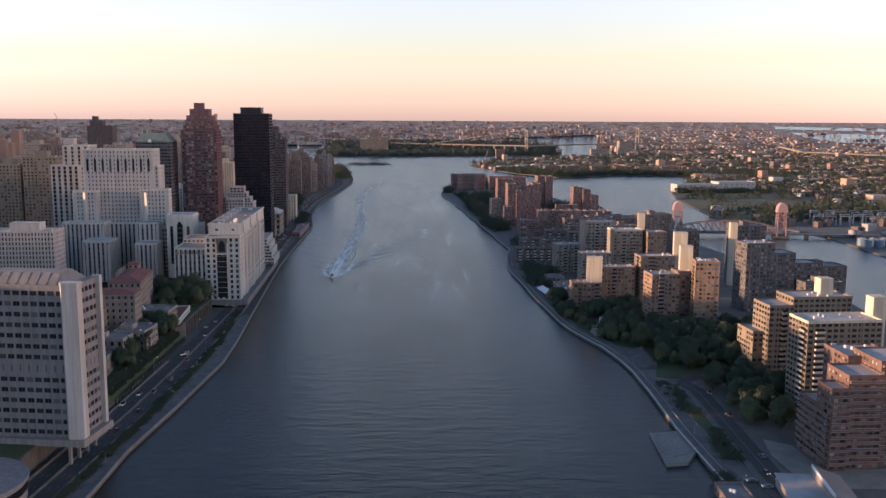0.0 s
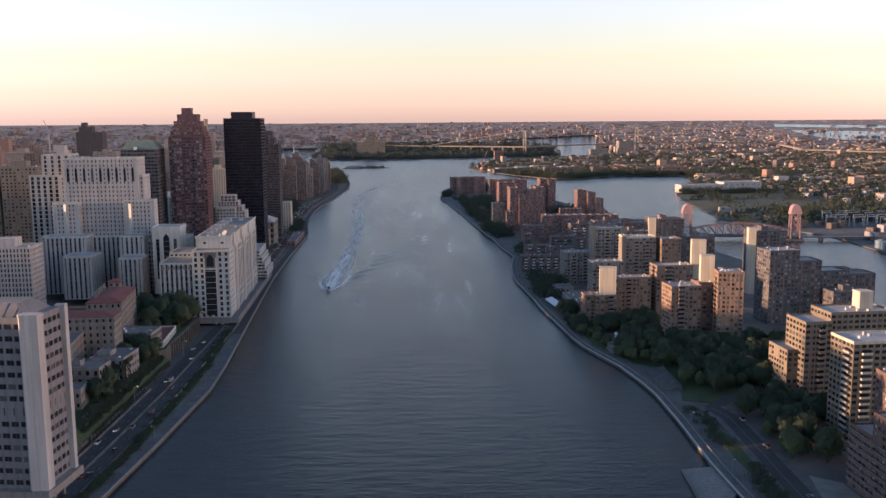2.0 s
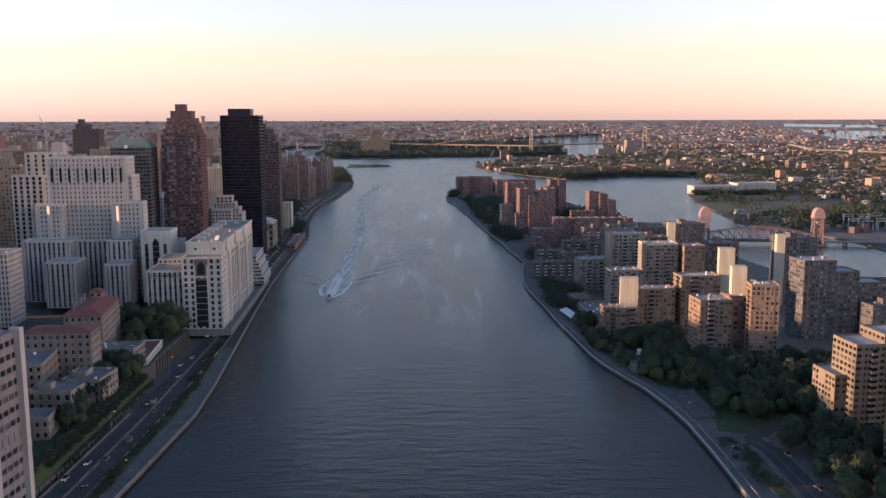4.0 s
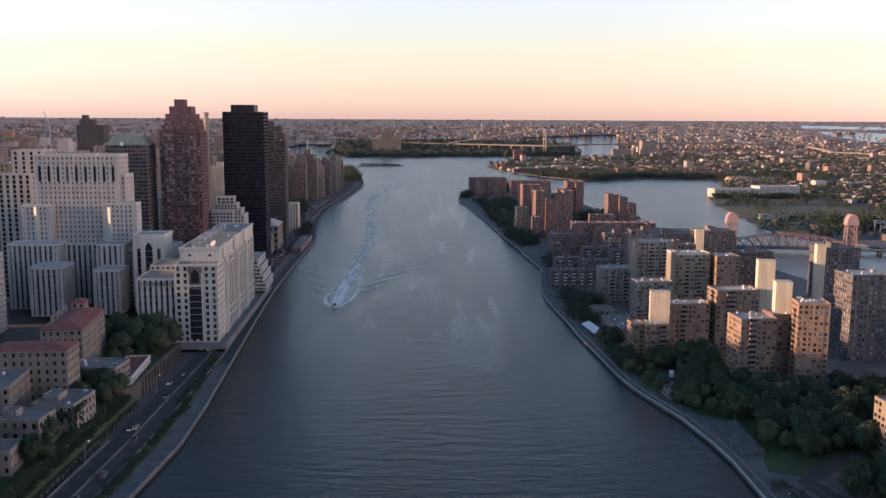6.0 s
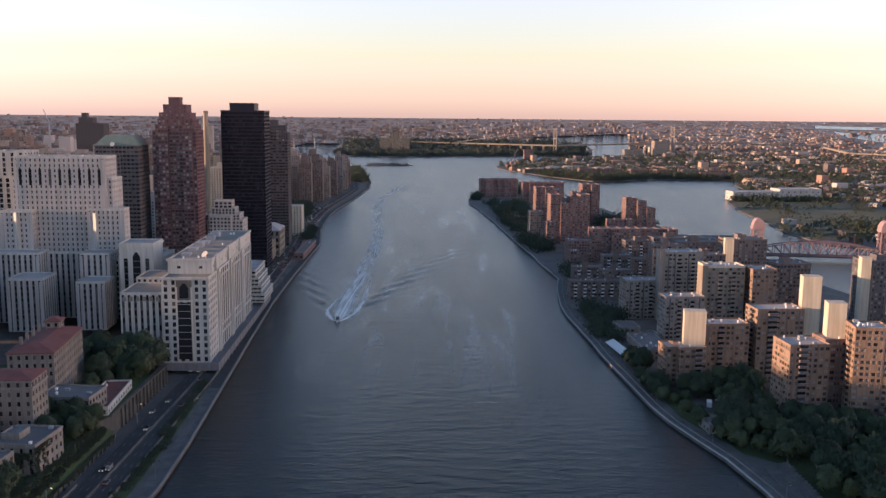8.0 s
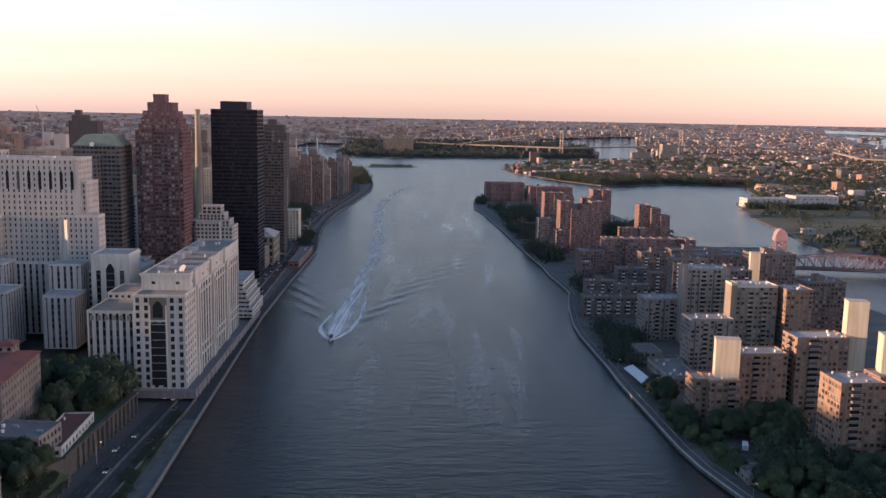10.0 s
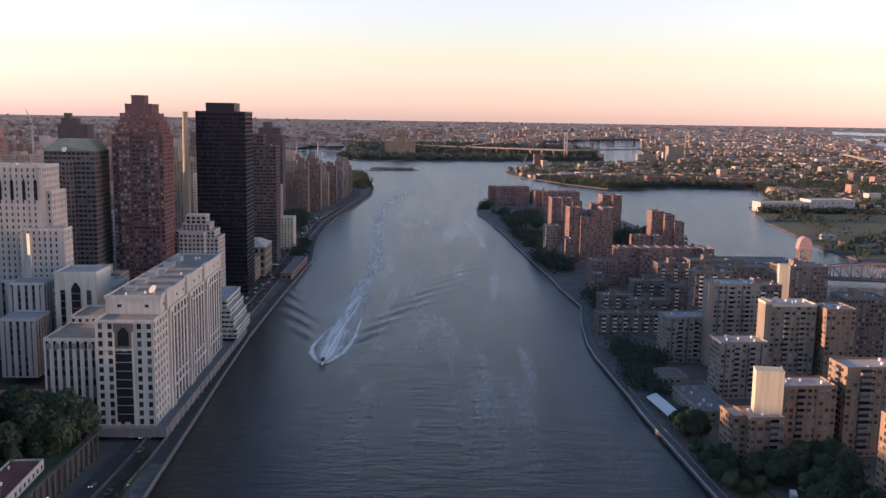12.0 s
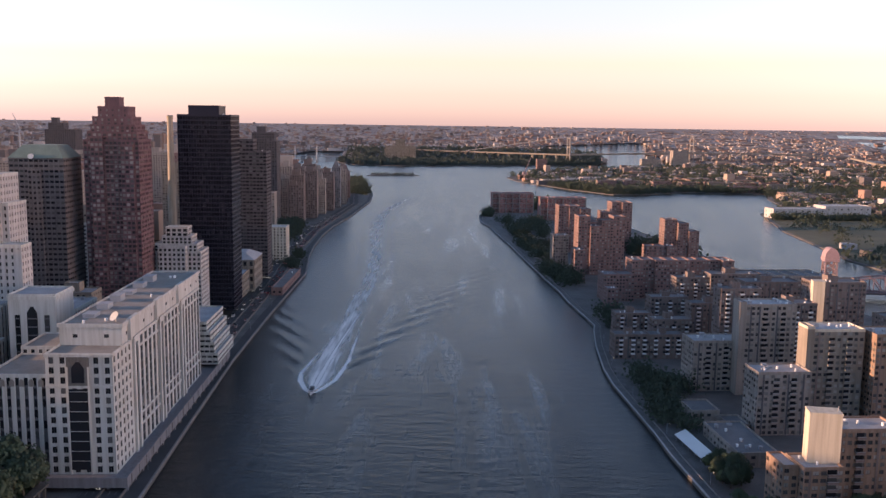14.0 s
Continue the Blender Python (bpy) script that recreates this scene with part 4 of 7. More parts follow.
for k, (bx, by, w, d, h, mt) in enumerate(((-373, 880, 31, 24, 101, TAN_BRICK), (-402, 880, 26, 24, 94, TAN_BRICK), (-395, 1010, 36, 26, 96, GREY_BLOCK), (-460, 960, 40, 28, 62, RED_BRICK), (-360, 770, 28, 26, 40, RED_BRICK),
                                          (-470, 1150, 30, 24, 104, BROWN_BRICK), (-400, 1240, 34, 24, 88, GREY_BLOCK), (-330, 1120, 30, 20, 60, TAN_BRICK), (-560, 1300, 36, 30, 100, GREY_BLOCK), (-640, 1500, 36, 30, 105, BROWN_BRICK),
                                          (-292, 1060, 22, 18, 58, CREAM_PANEL), (-300, 985, 30, 16, 40, TAN_BRICK), (-250, 905, 26, 18, 34, TAN_BRICK), (-340, 1400, 30, 20, 84, TAN_BRICK), (-285, 1290, 22, 20, 76, CREAM_BLOCK), (-320, 1560, 40, 24, 70, RED_BRICK),
                                          (-420, 1560, 36, 24, 96, GREY_BLOCK), (-520, 1700, 40, 26, 82, TAN_BRICK), (-250, 1460, 28, 20, 52, GREY_BLOCK))):
    building("apartment_block", bx, by, 8, MR, [(0, 0, w, d, 0, h, (3.1, 3.3, 1.6, 1.6, "punched")), (w * 0.3, d * 0.3, w * 0.65, d * 0.75, h, h + 5, BLANK)], mt,
             {TAN_BRICK: "tan brick apartment block", RED_BRICK: "red-brown brick apartment block", GREY_BLOCK: "grey-brown apartment block", BROWN_BRICK: "dark brown brick apartment tower", CREAM_PANEL: "white apartment block", CREAM_BLOCK: "cream apartment block"}[mt] + " among the city streets",
             group="city apartment blocks", vents=2, seed=20 + k)

# towers by the river
bel = building("maroon_tower", -240.5, 943, 8, MR,
               [(0, 0, 35, 28, 0, 126, (3.0, 2.6, 1.9, 1.7, "punched")), (2, 2, 33.5, 26, 126, 131, (3.0, 3.0, 2.0, 1.7, "punched")), (4, 3, 32, 25, 131, 135.5, (3.0, 3.0, 1.6, 1.5, "punched")), (5, 4, 30, 24, 135.5, 140.5, (3, 4, 1.5, 1.5, "punched")), (8, 6, 27, 22, 140.5, 147, (3, 4, 1, 1, "punched")), (12, 8, 21, 18, 147, 153, BLANK),
                (-2, 8, 0, 18, 0, 122, (3.0, 3.0, 2.0, 1.7, "punched")), (5, -2.2, 13, 0, 0, 128, (3.0, 2.6, 2.1, 1.8, "punched")), (24, -2.2, 32, 0, 0, 123, (3.0, 2.6, 2.1, 1.8, "punched"))],
               MAROON_BRICK, "maroon brick residential tower with a stepped crown", GLASS_BLIND, deck=ROOF_DARK, cat="residential tower", vents=0)
for k in range(41):
    m = Mesh()
    m.box(13.4, -1.0, 2.9 + 3 * k, 23.6, 0.1, 3.15 + 3 * k)
    m.box(13.4, -1.0, 3.15 + 3 * k, 23.6, -0.9, 3.9 + 3 * k, 1)
    part("balcony", m, (CONCRETE, MAROON_BRICK), bel)
bk = building("black_tower", -204, 1021, 8, MR, [(0, 0, 38.5, 32, 0, 143, (3.3, 1.9, 1.65, 2.4, "punched")), (7.5, 3, 29.5, 26, 143, 149.5, BLANK)], BLACK_STEEL, "black glass and metal residential tower", GLASS_BLACK, deck=ROOF_DARK, cat="residential tower", vents=2, deep=0.12, seed=9)
building("dark_slab_tower", -199, 1170, 8, MR, [(0, 0, 28, 26, 0, 112, (3.1, 3.2, 2.6, 1.5, "punched")), (0, 2, 16, 20, 112, 122.5, (3.1, 3.2, 2.6, 1.5, "punched"))], DUSK_BRICK, "dark brown slab tower with banded windows", GLASS_DARK, deck=ROOF_DARK, cat="residential tower", vents=2, seed=10)
building("brown_crown_tower", -280, 1580, 8, MR, [(0, 0, 38, 30, 0, 112, SMALL), (4, 4, 34, 24, 112, 123, SMALL), (10, 8, 22, 18, 123, 131, BLANK)], DUSK_BRICK, "dark brown brick tower with a stepped top", GLASS_DARK, deck=ROOF_DARK, cat="residential tower", vents=0, seed=11)
gn = building("green_roof_tower", -282.5, 930, 8, MR, [(0, 0, 34, 30, 0, 115, (3.3, 3.2, 2.5, 1.5, "punched"), "noroof"), (12, -1.5, 20, 0, 0, 108, (3.3, 2.4, 1.6, 1.5, "punched"), "noroof")], SLATE, "grey residential tower with a green mansard roof", GLASS_DARK, cat="residential tower", vents=0)
m = Mesh()
m.prism([(-0.4, -0.4), (34.4, -0.4), (34.4, 30.4), (-0.4, 30.4)], 115, 123, 0, [(7, 6), (28, 6), (28, 24), (7, 24)])
part("mansard_roof", m, COPPER, gn, "green copper mansard roof")
m = Mesh()
m.rod((14, -0.6, 116), (14, 2.0, 116), 1.6, 1.6, 20)
part("roundel", m, WHITE_PAINT, gn, "white round window on the roof")
tall = building("slim_tower", -640, 1765, 8, MR, [(0, 0, 47, 30, 0, 121, SMALL), (4, 5, 28, 25, 121, 131, SMALL), (8, 8, 17, 20, 131, 139, BLANK)], DUSK_BRICK, "dark brown brick skyscraper above the city blocks", GLASS_DARK, deck=ROOF_DARK, cat="residential tower", vents=0)
WSB = (3.2, 2.9, 1.7, 1.8, "punched")
ws = building("white_stepped_block", -212, 968, 8, MR,
              [(0, 6, 36, 30, 0, 50, WSB), (9, 0, 27, 6, 0, 54, WSB), (4, 8, 33, 28, 50, 55, WSB), (9, 10, 29, 26, 55, 60, WSB), (11, 12, 26, 24, 60, 66, (3, 4, 2.6, 2, "punched"))], WHITE_BRICK, "white brick apartment block with stepped terraces", GLASS_DARK, vents=0, group="")
chim = thing("chimney", -263, 1192, 4, 0, "tall tapering buff brick power-station chimney", "chimney")
m = Mesh()
m.rod((0, 0, 0), (0, 0, 145), 4.2, 2.6, 20)
m.rod((0, 0, 145), (0, 0, 147), 3.0, 3.0, 20)
part("shaft", m, CHIMNEY_BUFF, chim)
m = Mesh()
m.rod((0, 0, 147), (0, 0, 147.6), 2.7, 2.5, 20)
part("rim", m, DARK_METAL, chim, "dark soot-stained rim")
pv = building("riverside_hall", -196, 1110, 6, MR, [(0, 0, 26, 40, 0, 26, (6, 5, 2.5, 4, "punched"), "noroof"), (0, -60, 22, -2, 0, 18, (5, 5, 2.2, 3, "punched"))], TAN_BRICK, "tan brick riverside hall with a pale hipped roof", GLASS_DARK, cat="hall", vents=0)
m = Mesh()
m.prism([(-0.5, -0.5), (26.5, -0.5), (26.5, 40.5), (-0.5, 40.5)], 26, 31, 0, [(9, 9), (17, 9), (17, 30), (9, 30)])
part("hipped_roof", m, ROOF_PALE, pv, "pale metal hipped roof")
te = building("terraced_block", -159, 866, 10, MR, [(0, 0, 22, 44, 0, 6, (3.0, 3, 2.6, 1.4, "ribbon")), (0, 0, 20, 44, 6, 12, (3.0, 3, 2.6, 1.4, "ribbon")), (0, 0, 18, 44, 12, 18, (3.0, 3, 2.6, 1.4, "ribbon")), (0, 0, 16, 44, 18, 24, (3.0, 3, 2.6, 1.4, "ribbon"))], CREAM_PANEL, "pale terraced clinic with long window bands", GLASS_DARK, cat="clinic", vents=2, seed=12)
building("low_block", -176, 1290, 4, MR, [(-42, 0, 0, 22, 0, 34, SMALL)], CREAM_BLOCK, "pale low apartment block by the expressway", vents=2, seed=13)
lf = building("ferry_shed", -155, 1106, 3.0, 1, [(0, 0, 9.5, 100, 0, 6.0, (5.5, 6, 2, 2, "punched"))], RED_BRICK, "long low red-brown landing shed beside the expressway", GLASS_DARK, deck=ROOF_DARK, cat="shed", vents=2, seed=19)
# apartment houses along the far bend
for k, (bx, by, w, h, mt) in enumerate(((-238, 1640, 22, 58, BROWN_BRICK), (-226, 1700, 20, 64, BROWN_BRICK), (-222, 1760, 20, 54, GREY_BLOCK), (-216, 1815, 20, 60, BROWN_BRICK), (-208, 1870, 16, 62, PALE_PANEL), (-210, 1930, 20, 52, GREY_BLOCK),
                                       (-214, 1990, 20, 56, BROWN_BRICK), (-220, 2060, 22, 46, RED_BRICK), (-262, 1690, 20, 70, GREY_BLOCK), (-262, 1780, 24, 62, BROWN_BRICK), (-260, 1880, 24, 66, BROWN_BRICK), (-262, 1990, 24, 58, GREY_BLOCK))):
    rs = random.Random(500 + k)
    a, b = h * rs.uniform(0.72, 0.95), h * rs.uniform(0.95, 1.15)
    building("apartment_house", bx, by, 4, 4, [(0, 0, w, 14, 0, a, SMALL), (1, 14, w - 1, 36, 0, b, SMALL), (w * 0.2, 4, w * 0.5, 11, a, a + 5, BLANK), (w * 0.3, 18, w * 0.7, 28, b, b + rs.uniform(4, 11), BLANK), (w * 0.62, 2, w * 0.85, 6, a, a + rs.uniform(3, 9), BLANK), (w * 0.1, 30, w * 0.35, 35, b, b + rs.uniform(2, 8), BLANK)], mt, {TAN_BRICK: "tan brick", BROWN_BRICK: "dark brown brick", GREY_BLOCK: "grey-brown", PALE_PANEL: "white", RED_BRICK: "red brick"}[mt] + " apartment house beside the river bend",
             group="apartment houses at the bend", vents=0, deck=ROOF_DARK, seed=40 + k)


# campus houses on the terrace
def hip_roof(top, x0, y0, x1, y1, z, h, mat, over=0.6, label=""):
    m = Mesh()
    i = min(x1 - x0, y1 - y0) * 0.5
    m.prism([(x0 - over, y0 - over), (x1 + over, y0 - over), (x1 + over, y1 + over), (x0 - over, y1 + over)], z, z + 0.4, 0)
    m.prism([(x0 - over, y0 - over), (x1 + over, y0 - over), (x1 + over, y1 + over), (x0 - over, y1 + over)], z + 0.4, z + h, 0,
            [(x0 + i * 0.8, y0 + i * 0.8), (x1 - i * 0.8, y0 + i * 0.8), (x1 - i * 0.8, y1 - i * 0.8), (x0 + i * 0.8, y1 - i * 0.8)])
    part("tiled_roof", m, mat, top, label)


CW = (3.9, 3.5, 1.35, 2.0, "punched")
f1 = building("campus_hall", -205, 567, 12.5, 4, [(0, 0, 33, 17, 0, 28, CW, "noroof"), (-26, 2, 0, 16, 0, 22, CW)], BEIGE, "beige stone campus hall with a red tiled roof", GLASS_DARK, cat="campus building", vents=1)
hip_roof(f1, 0, 0, 33, 17, 28, 2.4, RED_TILE, label="red tiled hipped roof")
m = Mesh()
m.box(-0.5, -0.5, 24.2, 33.5, 0.0, 25.2)
m.box(33.0, -0.5, 24.2, 33.5, 17, 25.2)
m.box(-0.5, -0.6, 27.4, 33.6, 0.0, 28.2)
part("cornice", m, CONCRETE, f1)
f2 = building("campus_hall", -203, 612, 12.5, 8, [(0, 0, 20.5, 50, 0, 27, CW, "noroof"), (6, 38, 13, 46, 27, 33, SMALL, "noroof")], BEIGE, "beige stone campus hall with a red tiled roof and lantern", GLASS_DARK, cat="campus building", vents=0)
hip_roof(f2, 0, 0, 20.5, 50, 27, 3.2, RED_TILE, label="red tiled hipped roof")
hip_roof(f2, 6, 38, 13, 46, 33, 2.0, RED_TILE)
for k in range(4):
    m = Mesh()
    m.box(3.2, 8 + k * 9, 27.5, 4.4, 9.4 + k * 9, 33)
    part("chimney", m, BEIGE, f2)
f3 = building("campus_wing", -184, 598, 12.5, -3, [(0, 0, 24, 18, 0, 11.2, (3.8, 3.0, 1.5, 1.9, "punched"))], BEIGE, "beige stone campus wing with square windows", GLASS_DARK, deck=ROOF_DARK, trim=CONCRETE, cat="campus building", vents=4, seed=14)
f4 = building("terrace_pavilion", -168.5, 606, 12.5, 5, [(0, 0, 12.5, 42, 0, 3.5, (3.5, 4, 2, 2, "punched"))], CREAM_PANEL, "low pavilion with a white parapet and red roof deck", GLASS_DARK, deck=RED_TILE, cat="pavilion", vents=2)
f5 = building("ivy_house", -175.5, 539, 12.5, -4, [(0, 0, 18.5, 21, 0, 12, CW), (2, 6, 9, 14, 12, 14, BLANK)], BEIGE, "flat-roofed campus house grown with green ivy", GLASS_DARK, deck=ROOF_DARK, trim=CONCRETE, cat="campus building", vents=3, seed=15)
f6 = building("campus_lab", -182, 516, 12.5, -4, [(0, 0, 20.5, 14, 0, 13.4, (4.4, 4.0, 1.9, 2.4, "punched")), (3, 4, 9, 9, 13.4, 15.6, BLANK)], BEIGE, "beige stone laboratory house with regular windows", GLASS_DARK, deck=ROOF_DARK, trim=CONCRETE, cat="campus building", vents=2, seed=16)
f7 = building("campus_house", -178, 489, 12.5, 6, [(0, 0, 16, 13, 0, 9.5, CW), (-26, -8, -2, 20, 0, 17, CW)], BEIGE, "beige stone campus house above the retaining wall", GLASS_DARK, deck=ROOF_DARK, trim=CONCRETE, cat="campus building", vents=2, seed=17)
f8 = building("campus_hall", -208, 536, 12.5, 8, [(0, 0, 23.5, 29, 0, 19.5, CW), (6, 8, 12, 14, 19.5, 22, BLANK)], BEIGE, "beige stone campus hall with a white roof edge", GLASS_DARK, deck=ROOF_DARK, trim=CONCRETE, cat="campus building", vents=3, seed=18)
# ivy on the flat-roofed house and its garden wall
ri = random.Random(77)
for nm, x0, y0, x1, y1, z0, z1, n, host in (("ivy_growth", -157, 537, -156.6, 559, 12.6, 24, 1500, "house"), ("ivy_growth", -174, 538.4, -158, 537.4, 12.6, 22, 700, "house"), ("ivy_growth", -151.4, 476, -151.0, 600, 3.8, 6.6, 1800, "wall")):
    m = Mesh()
    for _ in range(n):
        u = ri.random()
        top = z1 - (z1 - z0) * ri.random() ** 1.6 * (0.6 + 0.4 * math.sin(u * 21))
        leaf_card(m, Vector((x0 + (x1 - x0) * u + ri.uniform(-0.1, 0.5), y0 + (y1 - y0) * u - ri.uniform(0, 0.5), top)), 0.42, ri)
    solo(nm, m, LEAF_WOOD, "green ivy climbing the campus " + host, "ivy", "stuff")

# ---- the island ----
IR = 5.0
ISL = (2.85, 2.75, 1.85, 1.6, "loose")
BALC = (2.9, 3.2, 2.3, 1.6, "punched")


def island_block(name, x, y, blocks, wall, label, panes=0, vents=6, balc=(), rot=IR, deck=ROOF_PALE, glass=GLASS_BLIND, seed=1, trim=None, group="island apartment blocks"):
    top = building(name, x, y, 3.0, rot, blocks, wall, label, glass, deck, "apartment building", group, panes=panes, frame_mat=DARK_METAL, vents=vents, seed=seed, trim=trim)
    for b in balc:
        balconies(top, *b)
    rb = random.Random(seed + 900)
    for x0, y0, x1, y1, z0, z1, *rest in blocks[:2]:
        if rest[0][4] == "blank" or x1 - x0 < 11 or z1 - z0 < 15 or z0 > 0 or y > 1000:
            continue
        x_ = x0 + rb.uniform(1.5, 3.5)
        while x_ < x1 - 3.0:  # flat strips of darker brick colour imitate shaded recesses between the window columns
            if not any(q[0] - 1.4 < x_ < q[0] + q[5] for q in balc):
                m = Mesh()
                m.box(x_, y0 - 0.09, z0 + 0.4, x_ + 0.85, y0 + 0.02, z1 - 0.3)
                part("brick_strip", m, SLATE if wall in (GREY_BLOCK, BROWN_BRICK) else BROWN_BRICK, top, "darker brick strip that stands in for a shaded recess")
            x_ += 2.45 * rb.choice((2, 3, 3, 4))
    return top


island_block("apartment_block", 118, 684, [(0, 4, 6, 18, 0, 22, ISL), (6, 0, 21, 15, 0, 22.5, BALC)], ORANGE_BRICK, "tan brick apartment block with stacked balconies", 160,
             balc=((14.5, 0, 2.9, 2.85, 7, 4.2, 1.5, "s", BROWN_BRICK),), vents=3, seed=50)
wt = thing("stair_tower", 127.5, 691.5, 3, -9, "plain cream rendered stair tower rising above the roofs", "stair tower")
m = Mesh()
m.box(0, 0, 0, 11.5, 7.5, 41.5)
m.box(-0.15, -0.15, 41.5, 11.65, 7.65, 42)
part("shaft", m, CREAM_BLOCK, wt)
m = Mesh()
m.rod((10.5, 3, 42), (10.5, 3, 44), 0.15, 0.15)
part("aerial", m, GREY_STEEL, wt)
island_block("apartment_block", 139.5, 698, [(0, 0, 27, 15, 0, 32.4, ISL)], ORANGE_BRICK, "tan brick apartment block behind the stair tower", 130, balc=((9, 0, 2.9, 2.95, 10, 3.4, 1.4, "s", BROWN_BRICK),), seed=51)
island_block("apartment_block", 171, 702, [(0, 0, 27, 16, 0, 40.2, ISL)], ORANGE_BRICK, "tall tan brick apartment block with dark balconies", 180, balc=((6, 0, 2.9, 2.9, 13, 5.5, 1.6, "s", BROWN_BRICK), (0, 5, 2.9, 2.9, 13, 4.5, 1.4, "w", BROWN_BRICK)), seed=52)
for (sx, sy, sw, sd, sh) in ((198, 709, 10, 8, 58), (183.5, 642, 8.5, 8, 57), (273, 799, 6, 8, 55), (222, 925, 7, 7, 50)):
    st = thing("stair_tower", sx, sy, 3, -9, "plain cream rendered stair tower rising above the roofs", "stair tower")
    m = Mesh()
    m.box(0, 0, 0, sw, sd, sh)
    m.box(-0.15, -0.15, sh, sw + 0.15, sd + 0.15, sh + 0.5)
    part("shaft", m, CREAM_BLOCK, st)
island_block("apartment_block", 161, 629, [(0, 0, 20, 18, 0, 39, ISL)], ORANGE_BRICK, "tan brick apartment block with a column of balconies", 220, balc=((4.5, 0, 2.9, 2.85, 13, 4.6, 1.5, "s", BROWN_BRICK),), seed=53)
island_block("apartment_block", 180.5, 636, [(0, 0, 11.5, 13, 0, 40, BALC)], RED_BRICK, "red brick link block with open galleries", 60, vents=1, seed=54)
island_block("apartment_block", 189, 624, [(0, 0, 16, 15, 0, 49, ISL)], ORANGE_BRICK, "tall sunlit tan brick apartment block", 200, rot=-7, balc=((0, 4, 2.9, 2.9, 15, 4.0, 1.3, "w", ORANGE_BRICK),), seed=55)
island_block("apartment_block", 248, 690, [(0, 0, 22, 22, 0, 52, ISL), (22, 2, 40, 22, 0, 44, ISL), (40, 4, 60, 22, 0, 36, ISL)], SLATE, "dark slate-grey stepped apartment block", vents=4, seed=56)
island_block("apartment_block", 166, 793, [(3.5, 0, 29, 16, 0, 49, ISL), (0, -0.5, 3.5, 9, 0, 50.5, BLANK)], TAN_BRICK, "tan apartment block with a cream blind end wall", glass=GLASS_BLIND, vents=7, trim=CREAM_BLOCK, balc=((11, 0, 2.9, 2.88, 15, 3.2, 1.1, "s", TAN_BRICK), (20, 0, 2.9, 2.88, 15, 3.2, 1.1, "s", TAN_BRICK)), seed=57)
island_block("apartment_block", 198.5, 791, [(0, 0, 16.5, 18, 0, 47.5, ISL)], ORANGE_BRICK, "orange-tan apartment block lit from the west", vents=5, seed=58)
island_block("apartment_block", 151.5, 848, [(3.5, 0, 32, 17, 0, 49.6, ISL), (0, -0.5, 3.5, 9, 0, 51, BLANK)], GREY_BLOCK, "grey-brown apartment block with a cream end wall", glass=GLASS_BLIND, vents=8, balc=((13, 0, 2.9, 2.88, 16, 3.2, 1.1, "s", GREY_BLOCK), (23, 0, 2.9, 2.88, 15, 3.2, 1.1, "s", GREY_BLOCK)), seed=59)
island_block("apartment_block", 140.5, 783, [(0, 0, 26, 16, 0, 30.3, ISL)], GREY_BLOCK, "grey-brown mid-rise apartment block", glass=GLASS_BLIND, vents=8, balc=((7.5, 0, 2.9, 2.85, 9, 3.2, 1.1, "s", GREY_BLOCK), (16, 0, 2.9, 2.85, 9, 3.2, 1.1, "s", GREY_BLOCK)), seed=60)
island_block("apartment_block", 129, 853, [(0, 0, 30.5, 18, 0, 27.8, ISL)], GREY_BLOCK, "grey-brown mid-rise apartment block near the seawall", glass=GLASS_BLIND, vents=8, balc=((7, 0, 2.9, 2.85, 8, 3.2, 1.1, "s", GREY_BLOCK), (17, 0, 2.9, 2.85, 8, 3.2, 1.1, "s", GREY_BLOCK)), seed=61)
for k, (bx, by, w, d, h) in enumerate(((98.5, 919, 22, 13, 15), (120.5, 920, 21.5, 13, 15), (128, 944, 26, 14, 19.5), (108.5, 971, 25, 13, 17.5), (140.7, 1010, 28, 14, 21.5), (162, 980, 33, 14, 23.5), (166, 1040, 30, 14, 31), (165, 925, 26, 14, 44), (190, 900, 26, 16, 40),
                                      (225, 930, 34, 18, 48), (200, 985, 40, 20, 38), (192, 1040, 40, 20, 34), (240, 860, 26, 20, 40), (278, 800, 28, 20, 52), (300, 705, 34, 20, 32), (290, 680, 30, 16, 24))):
    island_block("apartment_block", bx, by, [(0, 0, w, d, 0, h, (2.9, 2.7, 1.85, 1.6, "loose")), (w * 0.35, d * 0.4, w * 0.55, d * 0.8, h, h + 3, BLANK)], SLATE if k > 12 else BROWN_BRICK, "dark slate-grey apartment block with a roof hut" if k > 12 else "dark brown brick apartment block with pale balconies", glass=GLASS_BLIND, deck=ROOF_DARK,
                 vents=3, balc=tuple((w * u, 0, 2.9, 2.9, max(2, int(h / 2.9) - 1), 2.4, 1.1, "s", WHITE_PAINT) for u in (0.12, 0.47, 0.80)) if k < 9 else (), seed=70 + k)
